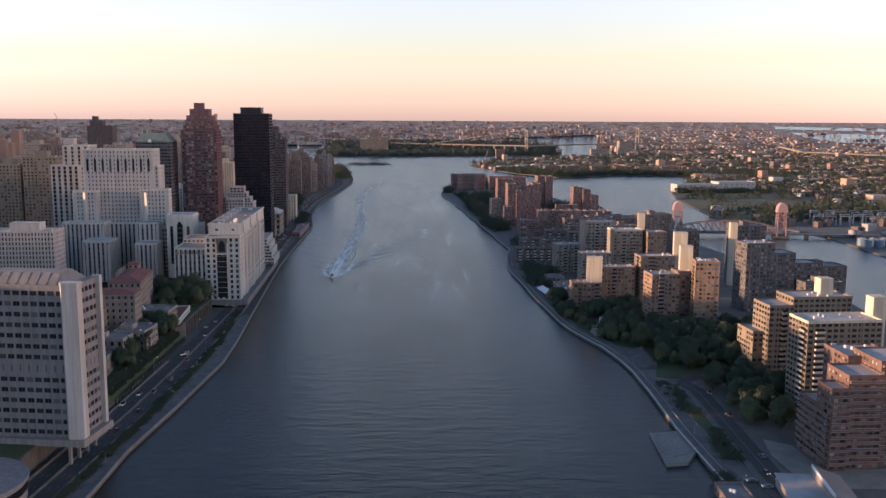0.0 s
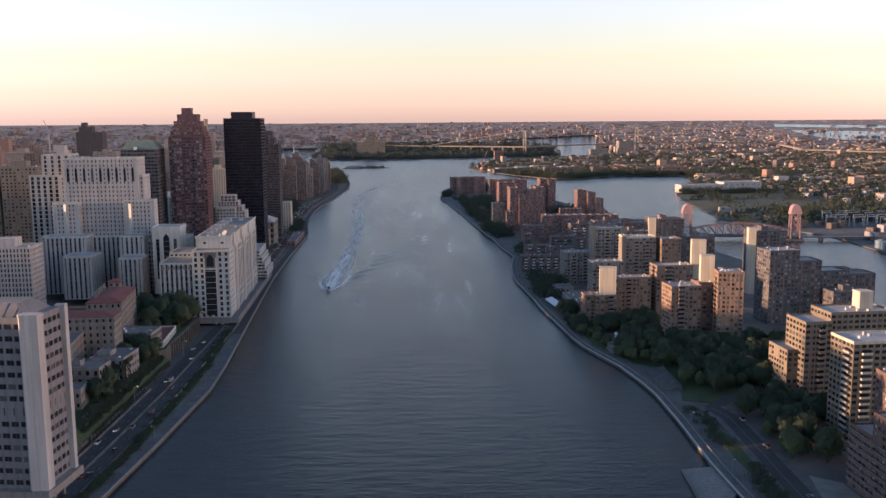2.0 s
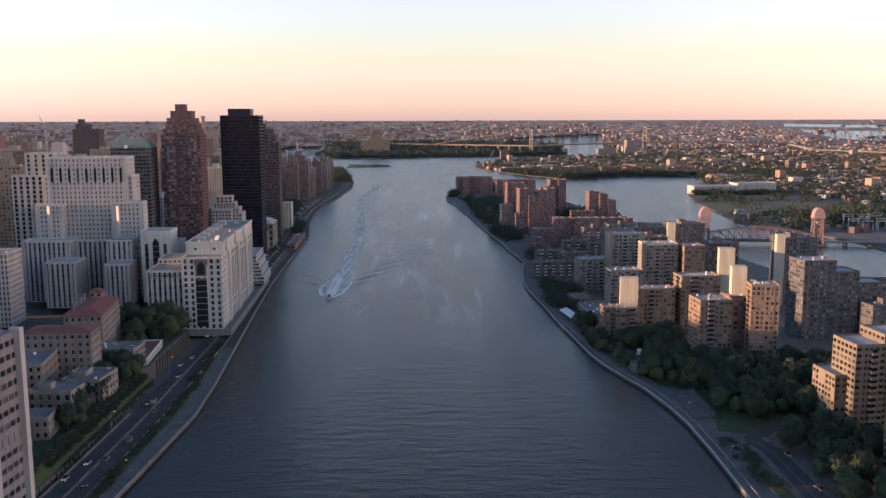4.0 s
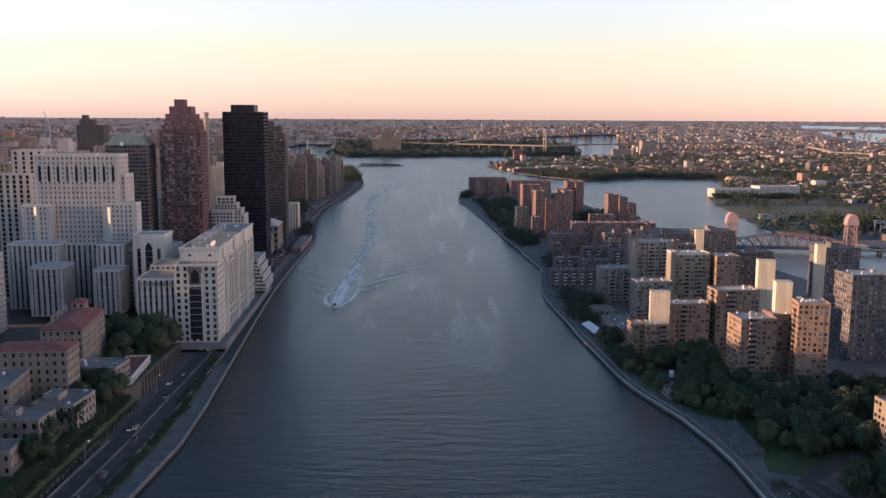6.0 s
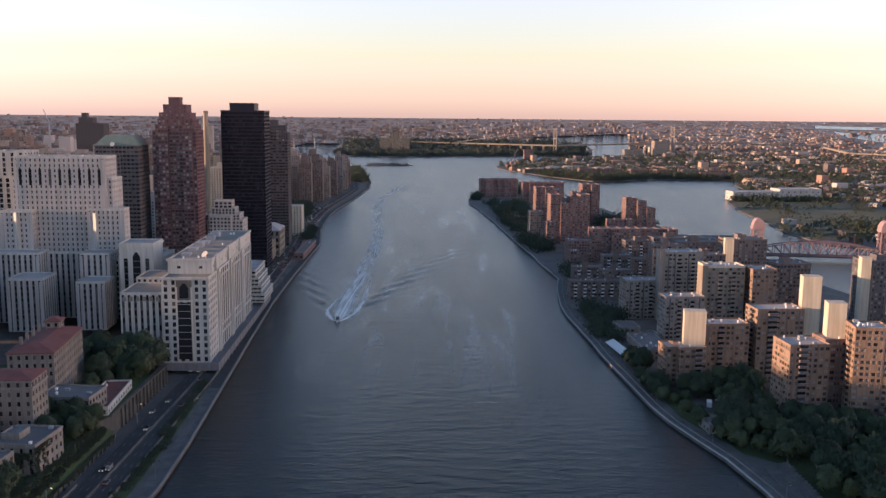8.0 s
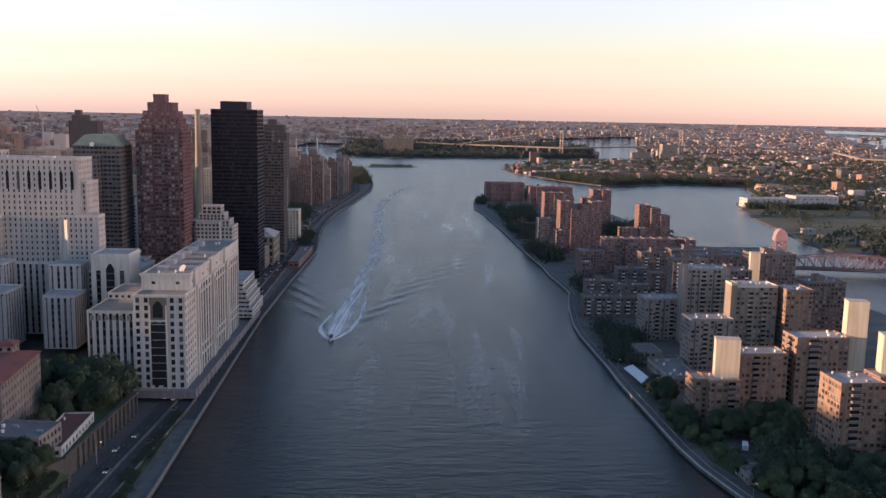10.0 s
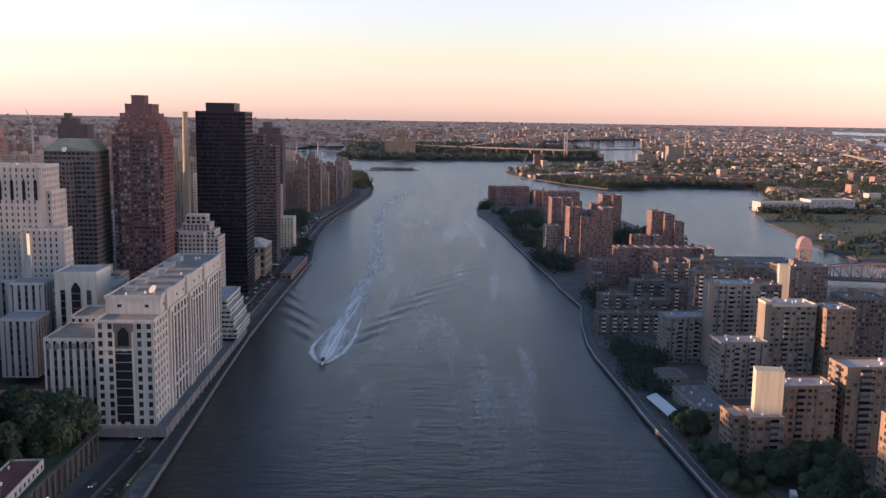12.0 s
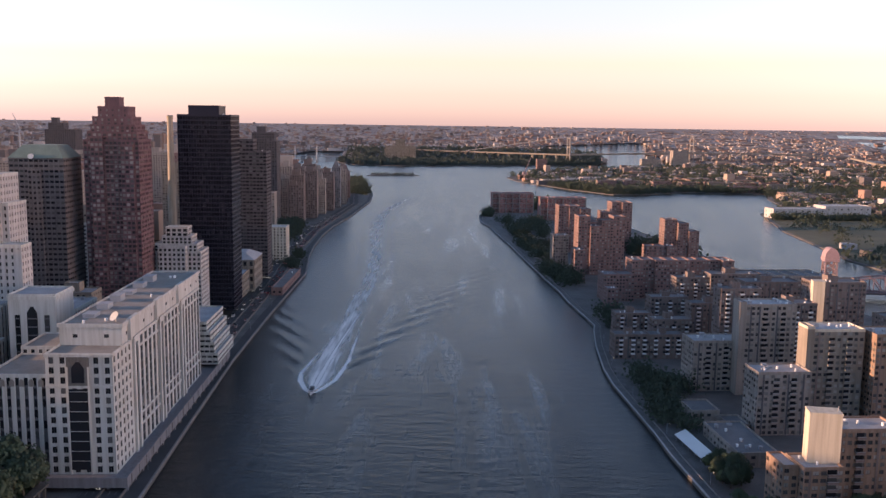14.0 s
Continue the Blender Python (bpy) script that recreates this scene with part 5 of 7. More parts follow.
# reddish towers towards the island's tip
for k, (bx, by, w, d, h, mt) in enumerate(((119, 1235, 46, 20, 47, RED_BRICK), (110, 1190, 10, 18, 30, RED_BRICK), (118, 1385, 48, 22, 44, RED_BRICK), (100, 1280, 16, 16, 32, GREY_BLOCK), (170, 1400, 34, 24, 50, RED_BRICK), (222, 1316, 14, 18, 46, RED_BRICK), (236, 1310, 22, 22, 38, RED_BRICK), (190, 1250, 30, 18, 26, RED_BRICK),
                                          (122, 1105, 26, 18, 22, RED_BRICK), (148, 1120, 50, 18, 32, RED_BRICK), (118, 1060, 9, 14, 18, RED_BRICK), (200, 1135, 40, 20, 30, RED_BRICK), (62, 1830, 68, 20, 32, TIP_RED), (130, 1725, 70, 20, 34, TIP_RED), (230, 1150, 60, 30, 14, GREY_BLOCK), (240, 1060, 50, 30, 30, GREY_BLOCK))):
    rs, parts_ = random.Random(300 + k), []
    n = max(1, round(w / 11.0))
    for q in range(n):
        lift_ = 1.0 if n == 1 or h < 36 else rs.choice((0.78, 0.9, 1.0, 1.12, 1.2))
        parts_.append((w * q / n, rs.choice((-2.5, 0, 2.0)) if n > 1 else 0, w * (q + 1) / n, d, 0, h * lift_, (2.9, 2.75, 1.7, 1.5, "loose")))
    tip = mt is TIP_RED
    tower_ = island_block("apartment_tower", bx, by, parts_, mt,
                 "long rose-red brick slab with a pale concrete frame" if tip else "red-brown brick apartment tower among trees" if mt is RED_BRICK else "grey-brown block at the island's end", deck=ROOF_DARK, vents=2, seed=100 + k, group="red island towers")
    for q in range(7 if tip else 0):  # pale frame of the long slabs
        m = Mesh()
        m.box(w * q / 6 - 0.6, -3.3, 0, w * q / 6 + 0.6, -2.4, h + 0.6)
        part("frame_post", m, CONCRETE, tower_, "pale concrete frame post")
    for q in range(4 if tip else 0):
        m = Mesh()
        m.box(0, -3.2, h * (q + 1) / 4 - 0.9, w, -2.45, h * (q + 1) / 4 + 0.1)
        part("frame_beam", m, CONCRETE, tower_, "pale concrete frame beam")
# low buildings by the seawall
island_block("school_block", 118.5, 742, [(0, 54, 14, 72, 0, 7, (3.5, 4, 2, 1.5, "punched")), (1, 0, 19, 41, 0, 6, (3.5, 4, 2, 1.5, "punched")), (14, 42, 24, 56, 0, 4, (3.5, 4, 2, 1.5, "punched"))], GREY_BLOCK, "low flat-roofed block beside the promenade", deck=ROOF_DARK, vents=8, seed=120, group="")
# southern blocks
island_block("apartment_block", 195, 507, [(-3.5, 12, 6, 32, 0, 26, ISL), (2.5, 6, 17, 26, 0, 42, BALC), (17, 8, 52, 28, 0, 46, BALC)], BUFF, "tan brick stepped apartment block with wide windows", 200, vents=4, glass=GLASS_DARK, balc=((10, 6, 2.9, 2.9, 13, 3.4, 0.8, "s", BUFF),), seed=130)
island_block("apartment_block", 194, 457, [(0, 0, 39, 19, 0, 46, BALC)], BUFF, "tall tan apartment block with cream trim and stacked bays", 220, vents=6, glass=GLASS_DARK, balc=((4.0, 0, 2.9, 2.9, 14, 4.6, 1.2, "s", CREAM_BLOCK), (0, 2, 2.9, 2.9, 14, 5.0, 1.0, "w", CREAM_BLOCK)), trim=CREAM_BLOCK, seed=131)
for sx, sy, sw, sd, sh in ((231, 527, 7.5, 7, 55), (232, 469, 7, 7, 56)):
    st = thing("stair_tower", sx, sy, 3, IR, "plain cream rendered stair tower rising above the roofs", "stair tower")
    m = Mesh()
    m.box(0, 0, 0, sw, sd, sh)
    m.box(-0.15, -0.15, sh, sw + 0.15, sd + 0.15, sh + 0.5)
    part("shaft", m, CREAM_BLOCK, st)
RB = (2.9, 3.2, 2.0, 1.5, "loose")
island_block("apartment_block", 171, 381, [(1.3, 1.3, 9, 14, 0, 35, RB), (1.3, 14, 18, 30, 0, 25, RB), (9, 3, 24, 22, 0, 40, RB), (24, 6, 44, 30, 0, 45, RB), (18, 22, 40, 44, 0, 43, RB)], DULL_RED, "red brick apartment block ringed by balconies in steps", 260, vents=5,
             balc=((1.3, 1.3, 2.9, 2.9, 11, 7.6, 1.3, "s", DULL_RED), (1.3, 1.5, 2.9, 2.9, 8, 28, 1.2, "w", DULL_RED), (9.2, 3, 2.9, 2.9, 13, 14.5, 1.3, "s", DULL_RED), (24.5, 6, 2.9, 2.9, 15, 19, 1.3, "s", DULL_RED)), rot=1.5, seed=132)
# low things by the landing
sh = thing("slant_roofed_hall", 141, 340, 3.0, -8, "low hall with a pale slanting roof and a white edge", "hall")
m = Mesh()
m.prism([(0, 0), (24, 0), (24, 28), (0, 28)], 0, 5.2)
part("wall", m, GREY_BLOCK, sh)
m = Mesh()
m.prism([(-0.6, -0.6), (14, -0.6), (14, 28.6), (-0.6, 28.6)], 5.2, 5.6, 0)
part("flat_roof", m, ROOF_PALE, sh)
m = Mesh()
m.face([(14, -0.6, 5.2), (24.6, -0.6, 5.2), (24.6, -0.6, 5.6), (14, -0.6, 9.4)])
m.face([(24.6, 28.6, 5.2), (14, 28.6, 5.2), (14, 28.6, 9.4), (24.6, 28.6, 5.6)])
m.face([(24.6, -0.6, 5.2), (24.6, 28.6, 5.2), (24.6, 28.6, 5.6), (24.6, -0.6, 5.6)])
m.face([(14, -0.6, 9.4), (24.6, -0.6, 5.6), (24.6, 28.6, 5.6), (14, 28.6, 9.4)])
part("slanting_roof", m, ROOF_DARK, sh, "dull grey roof slope")
m = Mesh()
m.box(13.6, -0.8, 8.5, 14.0, 28.8, 9.8)
part("fascia", m, WHITE_PAINT, sh, "white fascia board along the ridge")
m = Mesh()
m.box(13.7, -0.5, 5.6, 14.0, 28.5, 8.5)
part("clerestory", m, GREY_BLOCK, sh)
ht = building("service_hut", 118.5, 347, 3.0, 0, [(0, 0, 11, 16, 0, 3.2, (3.2, 4, 1.5, 1.2, "punched"))], BROWN_BRICK, "small brown service hut beside the landing", GLASS_DARK, deck=ROOF_DARK, cat="hut", vents=2, seed=133)
ph = building("pump_house", 120.5, 615.5, 3.0, 8, [(0, 0, 8.5, 12, 0, 3.6, (3.6, 4, 1.5, 1.5, "punched")), (0, 7, 8.5, 12, 3.6, 5, BLANK)], CONCRETE, "small pale concrete pump house among park trees", GLASS_DARK, cat="pump house", vents=1, seed=134)
shed = thing("promenade_shelter", 105, 747, 3.0, 8, "long open shelter with a white sloping roof", "shelter")
m = Mesh()
m.face([(0, 0, 2.4), (6.5, 3, 3.6), (6.5, 33, 3.6), (0, 30, 2.4)])
m.face([(0, 0, 2.1), (0, 30, 2.1), (6.5, 33, 3.3), (6.5, 3, 3.3)])
m.face([(0, 0, 2.1), (6.5, 3, 3.3), (6.5, 3, 3.6), (0, 0, 2.4)])
m.face([(0, 0, 2.4), (0, 30, 2.4), (0, 30, 2.1), (0, 0, 2.1)])
part("roof", m, WHITE_PAINT, shed, "white sloping roof sheet")
for k in range(5):
    m = Mesh()
    m.rod((0.6, 1.5 + k * 6.8, 0), (0.6, 1.5 + k * 6.8, 2.15), 0.12)
    part("post", m, GREY_STEEL, shed)

# western city blocks that stand between the low sun and the river
rw = random.Random(11)
for k in range(42):
    bx, by = -430 - 75 * (k % 3) - rw.uniform(0, 25), 60 + 48 * k + rw.uniform(-4, 4)
    h = (93 if k in (5, 6, 7) else 61 if k in (12, 13) else 76 if by < 700 else 82 if by < 1090 else 62) + 0.114 * (-430 - bx) + rw.uniform(-7, 7)
    w, d = rw.uniform(28, 44), rw.uniform(48, 54)
    building("street_block", bx, by, 8, MR, [(0, 0, w, d, 0, h, (3.1, 3.6, 1.6, 1.6, "punched")), (w * 0.3, d * 0.3, w * 0.6, d * 0.7, h, h + 4, BLANK)], (TAN_BRICK, RED_BRICK, GREY_BLOCK)[k % 3],
             ("tan", "red-brown", "grey-brown")[k % 3] + " brick block in the city streets behind", group="city street blocks", vents=0, deck=ROOF_DARK, seed=200 + k)

# ---- lift bridge to the east bank ----
lift = thing("lift_bridge", 326, 1145, 0, -7.5, "salmon and red steel lift bridge with two domed towers", "bridge")
SPAN = 127.0


def lift_tower(x):
    m = Mesh()
    for sx in (-5.4, 5.4):
        for sy in (-5.4, 5.4):
            m.rod((x + sx, sy, 4), (x + sx * 0.85, sy * 0.85, 36), 1.0, 0.8, 6)
    for z0, z1 in ((8, 17), (17, 26), (26, 35)):
        for sy in (-5.1, 5.1):
            m.rod((x - 5.1, sy, z0), (x + 4.9, sy, z1), 0.45)
            m.rod((x + 5.1, sy, z0), (x - 4.9, sy, z1), 0.45)
            m.rod((x - 5.0, sy, z1), (x + 5.0, sy, z1), 0.5)
        for sx in (-5.1, 5.1):
            m.rod((x + sx, -5.1, z0), (x + sx, 4.9, z1), 0.45)
            m.rod((x + sx, -5.0, z1), (x + sx, 5.0, z1), 0.5)
    return m


for x in (0.0, SPAN):
    tower = part("lift_tower", lift_tower(x), RED_STEEL, lift, "braced red steel tower")
    m = Mesh()
    prof = [(6.0 * math.cos(a), 9.5 * math.sin(a)) for a in [math.pi * i / 12 for i in range(13)]]
    for (a0, b0), (a1, b1) in zip(prof, prof[1:]):
        m.face([(x + a0, -6, 36 + b0), (x + a0, 6, 36 + b0), (x + a1, 6, 36 + b1), (x + a1, -6, 36 + b1)])
    m.face([(x + a, -6, 36 + b) for a, b in prof])
    m.face([(x + a, 6, 36 + b) for a, b in prof[::-1]])
    m.face([(x + 6, -6, 36), (x - 6, -6, 36), (x - 6, 6, 36), (x + 6, 6, 36)])
    m.box(x - 6.3, -6.3, 33.8, x + 6.3, 6.3, 35.9)
    part("machine_dome", m, PINK_STEEL, lift, "rounded salmon-painted machine house")
    m = Mesh()
    m.box(x - 9, -10, -5, x + 9, 10, 4)
    m.prism([(x - 10, -14), (x + 10, -14), (x + 10, 14), (x - 10, 14)], -5, 1.2)
    part("bridge_pier", m, SEAWALL, lift, "dark stone river pier")
for sy in (-5.5, 5.5):
    m = Mesh()
    n = 12
    step = (SPAN - 16) / n
    top = [8 + 14 * (1 - ((i - n / 2) / (n / 2)) ** 2 * 0.45) for i in range(n + 1)]
    for i in range(n + 1):
        x = 8 + i * step
        m.rod((x, sy, 7.5), (x, sy, top[i]), 0.4)
        if i < n:
            m.rod((x, sy, top[i]), (x + step, sy, top[i + 1]), 0.6)
            a, b = ((x, 7.5), (x + step, top[i + 1])) if i >= n / 2 else ((x, top[i]), (x + step, 7.5))
            m.rod((a[0], sy, a[1]), (b[0], sy, b[1]), 0.45)
    m.rod((8, sy, 7.5), (SPAN - 8, sy, 7.5), 0.7)
    part("truss", m, RED_STEEL, lift, "curved red steel truss")
m = Mesh()
m.box(-60, -5.3, 5.8, SPAN + 8, 5.3, 7.0)
m.box(SPAN + 8, -5.3, 5.6, SPAN + 240, 5.3, 7.0)
for k in range(8):
    m.box(SPAN + 30 + k * 27, -4.5, -4, SPAN + 33 + k * 27, 4.5, 5.6)
part("deck", m, DARK_METAL, lift, "dark bridge deck with approach spans")

# ---- far suspension bridge and other river crossings ----
sus = thing("suspension_bridge", 418, 3615, 0, 0, "pale steel suspension bridge across the far river bend", "bridge")
A, B = Vector((0, 0, 0)), Vector((474, 110, 10))
dirv = (B - A).normalized()
side = Vector((-dirv.y, dirv.x, 0))
DECK = 42.0
for p in (A, B):
    m = Mesh()
    for s in (-13, 13):
        q = p + side * s
        m.rod((q.x, q.y, p.z - 6), (q.x, q.y, p.z + 104), 3.0, 2.2, 6)
    for z in (36, 66, 98):
        a, b = p + side * -13, p + side * 13
        m.rod((a.x, a.y, p.z + z), (b.x, b.y, p.z + z), 2.0, 2.0, 6)
    part("pylon", m, CONCRETE, sus, "pale steel pylon")
m = Mesh()
ends = (A + Vector((-370, 200, 0)), B + dirv * 520)
for s in (-13, 13):
    for a, b in ((ends[0] + Vector((0, 0, DECK)), A + Vector((0, 0, 104))), (B + Vector((0, 0, 102)), ends[1] + Vector((0, 0, 30)))):
        m.rod(tuple(a + side * s), tuple(b + side * s), 0.5, 0.5, 5)
    pts = [A + (B - A) * (i / 14) + Vector((0, 0, 48 + 56 * ((i - 7) / 7) ** 2)) for i in range(15)]
    for a, b in zip(pts, pts[1:]):
        m.rod(tuple(a + side * s), tuple(b + side * s), 0.5, 0.5, 5)
part("cable", m, GREY_STEEL, sus)
m = Mesh()
line = [ends[0] + Vector((-260, 60, 4)), ends[0], A, B, B + dirv * 260 + Vector((20, -20, -6)), B + dirv * 560 + Vector((60, -60, -22)), Vector((1100, -40, -18)), Vector((1420, -330, -24)), Vector((1750, -700, -30))]
for a, b in zip(line, line[1:]):
    o = side * 13
    z0, z1 = Vector((0, 0, DECK - 6)), Vector((0, 0, DECK - 1))
    q = [a - o, b - o, b + o, a + o]
    n = len(m.v)
    m.v += [tuple(v + z0) for v in q] + [tuple(v + z1) for v in q]
    for f in ((0, 1, 5, 4), (1, 2, 6, 5), (2, 3, 7, 6), (3, 0, 4, 7), (4, 5, 6, 7), (3, 2, 1, 0)):
        m.f.append(tuple(n + i for i in f))
        m.m.append(0)
for k in range(9):
    p = ends[0] + (A - ends[0]) * (k / 9.0)
    m.rod((p.x, p.y, p.z - 10), (p.x, p.y, p.z + DECK - 6), 5, 5, 6)
    p = B + dirv * (50 + 55 * k)
    m.rod((p.x, p.y, p.z - 10), (p.x, p.y, p.z + DECK - 10 - k * 2), 4, 4, 6)
part("deck", m, TAN_BRICK, sus, "pale roadway with approach viaducts")
foot = thing("foot_bridge", -560, 3650, 5, 0, "slender grey footbridge over the side channel", "bridge")
m = Mesh()
m.box(-90, -2, 14, 150, 2, 16)
for x in (-20, 60):
    m.rod((x, -3, -8), (x, -3, 52), 1.8, 1.4)
    m.rod((x, 3, -8), (x, 3, 52), 1.8, 1.4)
part("frame", m, GREY_STEEL, foot)

# ---- far buildings that stand out ----
asy = building("hospital_block", -250, 3640, 8, 0, [(0, 0, 112, 30, 0, 52, (4, 6, 3, 2, "punched")), (38, 4, 74, 26, 52, 76, (4, 6, 3, 2, "punched"))], TAN_BRICK, "broad tan hospital block among park trees", vents=0, cat="hospital")
building("tower_block", 768, 3500, 3, 12, [(0, 0, 30, 26, 0, 58, SMALL), (30, 0, 58, 26, 0, 62, SMALL)], GREY_BLOCK, "grey tower block near the far bridge", vents=0)
building("tower_block", 655, 3480, 3, 4, [(0, 0, 68, 26, 0, 28, SMALL), (20, 4, 44, 20, 28, 38, SMALL)], GREY_BLOCK, "low grey slab block near the far bridge", vents=0)
building("tower_block", 250, 3040, 3, 4, [(0, 0, 30, 22, 0, 40, SMALL)], RED_BRICK, "red brick block on the far point", vents=0)
for k in range(14):
    bx, by = 330 + (k % 7) * 62, 2330 + 40 * (k // 7) + 12 * (k % 3) + max(0, 60 - 10 * k)
    building("housing_block", bx, by + 30, 3, 10 - 4 * (k % 3), [(0, 0, 44, 12, 0, 18, SMALL)], RED_BRICK if k % 2 else TAN_BRICK, "low brick housing block behind shore trees", group="housing blocks", vents=0, deck=ROOF_DARK)
building("warehouse", 512, 1800, 3, 8, [(0, 0, 90, 30, 0, 15, (9, 12, 3, 2, "punched")), (90, 2, 170, 38, 0, 19, (9, 12, 3, 2, "punched"))], WHITE_BRICK, "long white waterfront warehouse", vents=0, cat="warehouse")
building("warehouse", 612, 2345, 3, 2, [(0, 0, 84, 22, 0, 14, (7, 8, 3, 2, "punched"))], RED_BRICK, "red brick waterfront warehouse", vents=0, cat="warehouse", deck=ROOF_DARK)
crane = thing("river_crane", 187, 2720, 2, 20, "red lattice crane on the far point", "crane")
m = Mesh()
m.rod((0, 0, 0), (0, 0, 16), 2.2, 2.0, 6)
m.box(-5, -4, 14, 5, 4, 20)
part("cab", m, RED_STEEL, crane)
m = Mesh()
m.rod((0, 0, 20), (18, 0, 58), 1.2, 0.6, 4)
part("jib", m, RED_STEEL, crane)
tc2 = thing("tower_crane", -745, 1900, 8, 0, "slim tower crane above the city roofs", "crane")
m = Mesh()
m.rod((0, 0, 0), (0, 0, 118), 1.6, 1.6, 4)
part("mast", m, GREY_STEEL, tc2)
m = Mesh()
m.rod((3, 0, 116), (-10, 0, 146), 1.0, 0.6, 4)
part("jib", m, GREY_STEEL, tc2)


# ---- distant city ----
def inside(x, y, poly):
    hit = False
    for (x0, y0), (x1, y1) in zip(poly, poly[1:] + poly[:1]):
        if (y0 > y) != (y1 > y) and x < (x1 - x0) * (y - y0) / (y1 - y0) + x0:
            hit = not hit
    return hit


EAST_LAND = [(5000, -600), (5000, 3600)] + EAST_SHORE[::-1]
WEST_LAND = WEST_BANK + [(-330, 2645), (-430, 2660), (-480, 2900), (-600, 3600), (-5000, 3600), (-5000, -600)]
PARK_LAND = [(520, 3600), (-415, 3600), (-408, 3557), (-327, 3385), (-164, 3365), (183, 3460), (464, 3548)]
rc = random.Random(5)


def turned_box(m, x, y, z, w, d, h, a):
    c, s = math.cos(a), math.sin(a)
    pts = [(x + c * u - s * v, y + s * u + c * v) for u, v in ((-w / 2, -d / 2), (w / 2, -d / 2), (w / 2, d / 2), (-w / 2, d / 2))]
    m.prism(pts, z, z + h)


houses, blocks, far = Mesh(), Mesh(), Mesh()
n = 0
while n < 4000:  # east bank roofs
    y = 950 + 2650 * rc.random() ** 0.8
    x = rc.uniform(150, 0.62 * y + 420)
    if not inside(x, y, EAST_LAND) or not inside(x - 25, y, EAST_LAND) or (480 < x < 720 and 1340 < y < 1900) or (x < 640 and y < 1340 and rc.random() < 0.3) or (x < 1000 and 2230 < y < 2500) or (620 < x < 860 and 3440 < y < 3560):
        continue
    n += 1
    big = rc.random()
    if x < 820 and y < 1400:
        big = 1.0
    if big < 0.05:
        turned_box(blocks, x, y, 3, rc.uniform(30, 80), rc.uniform(18, 45), rc.uniform(6, 12), 0.25 + rc.gauss(0, 0.05))
    elif big < 0.065:
        turned_box(blocks, x, y, 3, rc.uniform(14, 30), rc.uniform(12, 20), rc.uniform(14, 26), 0.25)
    else:
        turned_box(houses, x, y, 3, rc.uniform(7, 18), rc.uniform(8, 16), rc.uniform(5, 11), 0.25 + rc.choice((0, 0, 0.3)))
n = 0
while n < 15500:  # rising land to the skyline
    y = 3610 + 1280 * rc.random()
    x = rc.uniform(-0.56 * y - 200, 0.62 * y + 100)
    if not inside(x, y, hill) or (-430 < x < 560 and y < 3990) or (1750 < x and 3880 < y < 4720 and rc.random() < 0.85):
        continue
    n += 1
    k = 1.0 - 0.75 * (y - 3610) / 1280
    big = rc.random()
    if big < 0.07 and x < 900:
        turned_box(far, x, y, up(y), rc.uniform(8, 18), rc.uniform(8, 16), rc.uniform(14, 34) * k, 0.1)
    elif big < 0.13:
        turned_box(far, x, y, up(y), rc.uniform(18, 60), rc.uniform(10, 20), rc.uniform(6, 13) * k, 0.2)
    else:
        turned_box(far, x, y, up(y), rc.uniform(5, 15), rc.uniform(5, 12), rc.uniform(4, 9) * k, 0.2)
m = Mesh()
n = 0
while n < 700:  # roofs of the city bank seen between the towers
    y = rc.uniform(1000, 3500)
    x = rc.uniform(-0.60 * y - 250, -330 - 0.02 * y)
    if not inside(x, y, WEST_LAND):
        continue
    n += 1
    tallb = rc.random()
    turned_box(m, x, y, 4, rc.uniform(16, 34), rc.uniform(14, 26), rc.uniform(55, 72 if y < 1600 else 105) if tallb < 0.16 else rc.uniform(16, 48), radians(2.5))
for ob, me, lab in (("east_bank_houses", houses, "crowded low houses of the east bank"), ("east_bank_blocks", blocks, "pale warehouses and blocks among east bank houses"),
                    ("far_city_blocks", far, "sunlit distant city blocks up to the skyline"), ("city_roofs", m, "crowded city blocks behind the river towers")):
    solo(ob, me, HOUSES if ob == "east_bank_houses" else CITY, lab, "distant buildings", "stuff")


# ---- trees ----
def tree_kind(name, h, spread, seed, mat, n=3000):
    rnd = random.Random(seed)
    top = thing(name, 0, 0, -200, 0, "leafy broad-crowned park tree in dark summer green", "tree")
    m = Mesh()
    m.rod((0, 0, 0), (rnd.uniform(-0.3, 0.3), 0, h * 0.45), h * 0.028, h * 0.016, 7)
    wood = m
    clumps = [(Vector((0, 0, h * 0.6)), spread * 0.5)]
    for k in range(15):
        a = k * 2.4 + rnd.uniform(-0.4, 0.4)
        up_ = (k + 0.5) / 15
        far_ = spread * rnd.uniform(0.42, 0.66) * math.sin(math.pi * (0.22 + 0.68 * up_))
        q = Vector((math.cos(a) * far_, math.sin(a) * far_, h * (0.30 + 0.56 * up_)))
        clumps.append((q, spread * rnd.uniform(0.30, 0.46)))
        wood.rod((0, 0, h * 0.3), tuple(q), h * 0.012, h * 0.004, 5)
    part("trunk", wood, BARK, top, "forked brown trunk")
    m = Mesh()
    for k in range(n):
        q, r = clumps[k % len(clumps)]
        d = Vector((rnd.gauss(0, 1), rnd.gauss(0, 1), rnd.gauss(0, 0.8)))
        d = d.normalized() * r * rnd.uniform(0.2, 1.05)
        leaf_card(m, q + d, 0.040 * spread + 0.24, rnd)
    part("crown", m, mat, top)
    return top


KINDS = [tree_kind("tree", 13, 6.5, 1, LEAF_DARK), tree_kind("tree", 11, 5.2, 2, LEAF), tree_kind("tree", 15, 7.2, 3, LEAF_DARK), tree_kind("tree", 8, 4.2, 4, LEAF, 2000)]


